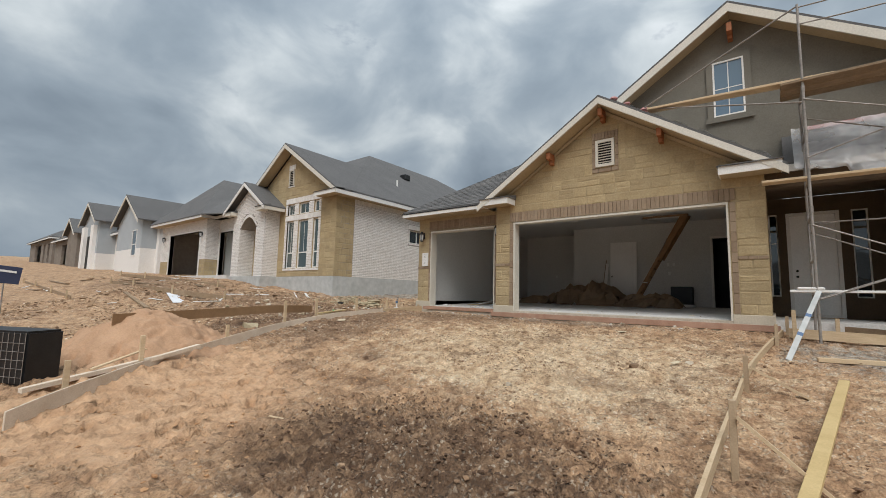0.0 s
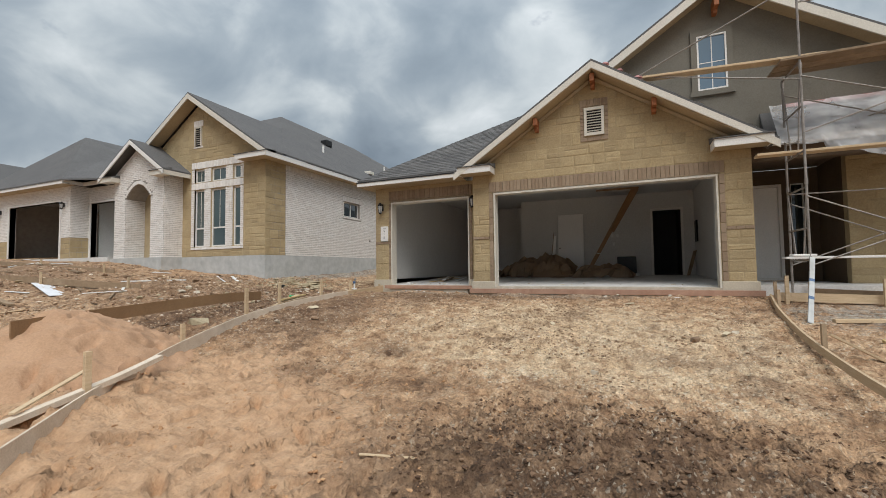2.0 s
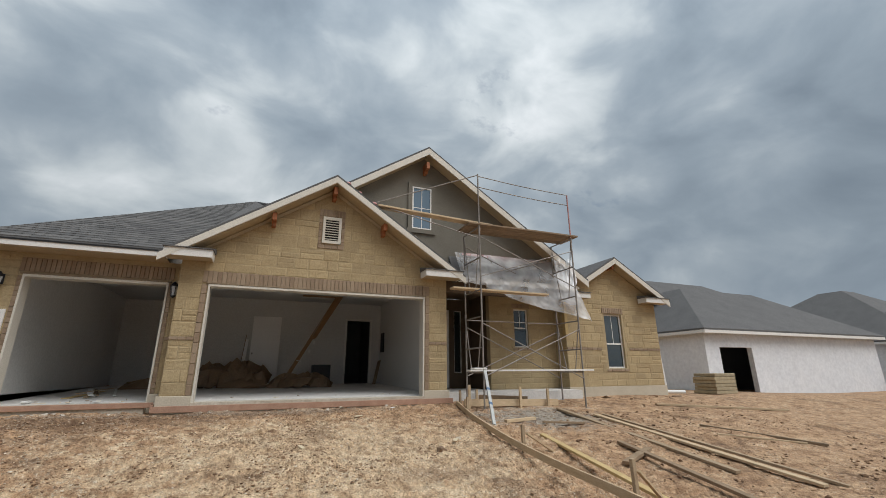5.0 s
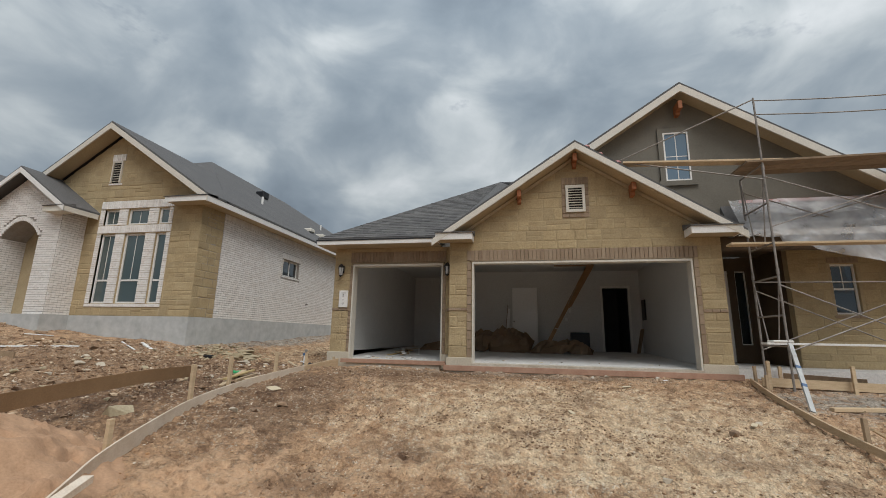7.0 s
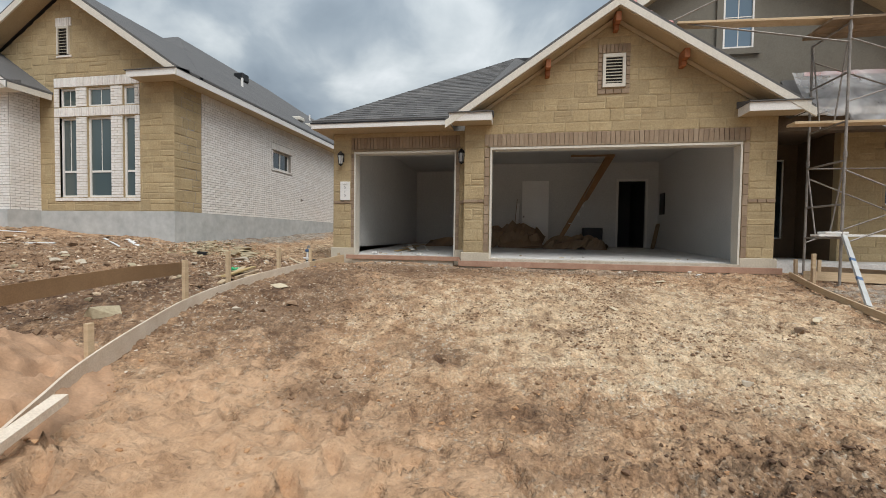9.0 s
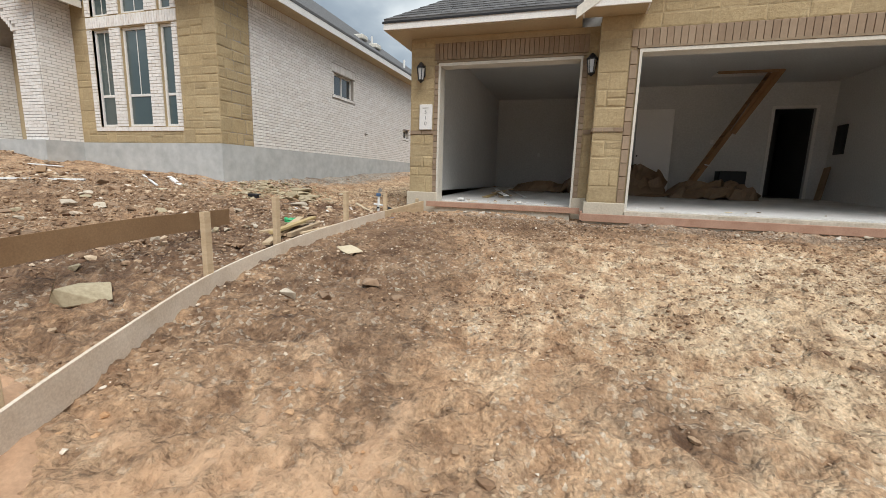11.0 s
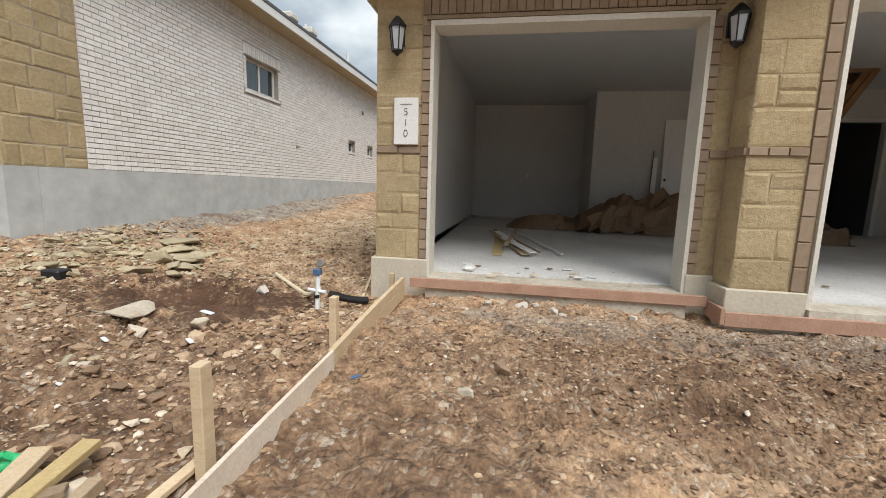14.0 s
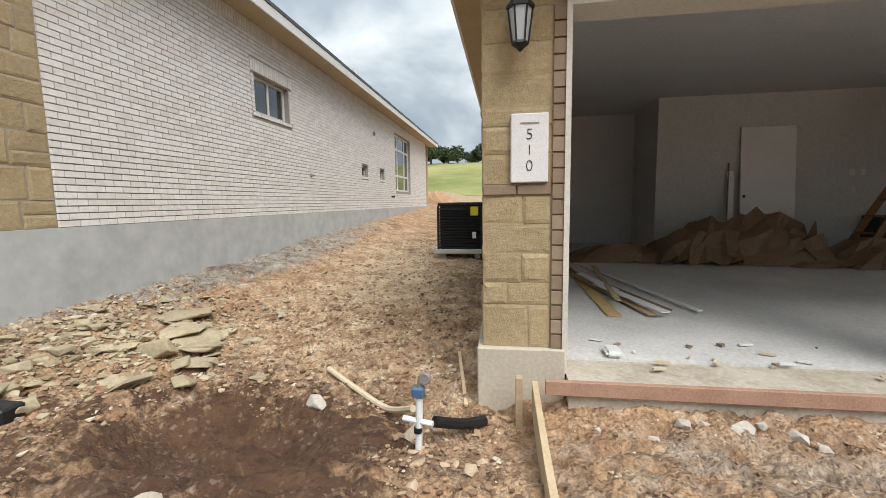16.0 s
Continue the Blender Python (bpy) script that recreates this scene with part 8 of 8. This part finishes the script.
def side_gravel(rnd):
    x, y = rnd.uniform(-7.6, -3.5), rnd.uniform(-4.5, 9.0) if rnd.random() < 0.6 else rnd.uniform(-3.0, 2.0)
    if (x > -3.9 and y > 0.2) or math.hypot((x + 5.1) / 0.95, (y + 0.6) / 0.75) < 1 + 0.4 * patchy(x, y, 2.0):
        return None
    return x, y, 1.0 if y < 2 else 0.9


def left_spoil(rnd):
    x, y = rnd.uniform(-14, -3.6), rnd.uniform(-8.5, -0.3)
    if in_sand(x, y) < 0.9 or patchy(x, y, 0.6, 2) < -0.25 or math.hypot((x + 5.1) / 0.95, (y + 0.6) / 0.75) < 1:
        return None
    return x, y, 1.1


def right_yard(rnd):
    x, y = rnd.uniform(5.3, 14), rnd.uniform(-7, 0.6)
    return (x, y, 1.1) if patchy(x, y, 0.6, 6) > -0.2 and not (y > 0.1 and x < 9.9) else None


def strewn(rnd):
    x, y = rnd.uniform(-3.3, 5.1), rnd.uniform(-8.0, -0.2)
    k = patchy(x, y, 1.2, 14) + 0.5 * patchy(x, y, 3.5, 15)
    return (x, y, 1.0) if k > (0.25 if in_sand(x, y) > 0.95 else 0.45) else None


def wall_rubble(rnd):
    x, y = rnd.gauss(-6.85, 0.45), rnd.gauss(0.35, 0.8)
    return (x, y, 1.0) if x > -7.55 and math.hypot((x + 5.3) / 0.95, (y + 0.4) / 0.75) > 1 else None


def mud_spots(rnd):
    x, y = rnd.uniform(0.4, 6.0), rnd.uniform(-9.2, -4.8)
    return (x, y, 1.0) if in_mud(x, y) < 0.45 + 0.5 * rnd.random() and patchy(x, y, 2.2, 12) > -0.25 else None


def soil_spots(rnd):
    x, y = rnd.uniform(-3.3, 3.0), rnd.uniform(-4.5, -0.1)
    band = math.hypot((x + 1.4) / 2.7, (y + 1.25) / 0.9)
    return (x, y, 1.15 if band < 1 else 1.0) if patchy(x, y, 0.9, 9) > (0.0 if band > 1 else -0.3) else None


def sand_spots(rnd):
    x, y = rnd.uniform(-4.2, 2.5), rnd.uniform(-10.3, -5.3)
    return (x, y, 1.0) if in_sand(x, y) < 1.1 and patchy(x, y, 1.6, 4) > 0.05 else None


scatter("gravel", "pale limestone gravel pressed into the drive", GRAVEL, 30000, 1, drive_gravel, 0.0035, 0.019)
scatter("gravel", "mixed gravel between the two houses", GRAVEL, 20000, 2, side_gravel, 0.005, 0.026)
scatter("gravel", "tan stones and clods on the spoil", GRAVEL, 8000, 3, left_spoil, 0.007, 0.05)
scatter("clods", "brown clods on the spoil", CLOD, 4500, 9, left_spoil, 0.007, 0.04)
scatter("clods", "brown clods in the yard", CLOD, 4000, 4, right_yard, 0.006, 0.035)
scatter("clods", "dark wet mud clods", MUD_CLOD, 22000, 5, mud_spots, 0.005, 0.026, 0.7, 0.35, 0.38)
scatter("clods", "dark soil clods on the drive", CLOD, 17000, 6, soil_spots, 0.004, 0.022)
scatter("clods", "small sand clods", SAND_CLOD, 3000, 7, sand_spots, 0.006, 0.026, 0.6, 0.3)
scatter("clods", "brown clods between the houses", CLOD, 12000, 8, side_gravel, 0.005, 0.03)
scatter("clods", "earth clods strewn over the drive", CLOD, 9000, 10, strewn, 0.007, 0.034, 0.7, 0.4, 0.3)
scatter("rubble", "small broken tan limestone by the foundation", RUBBLE, 900, 11, wall_rubble, 0.018, 0.06, 0.5, 0.2)
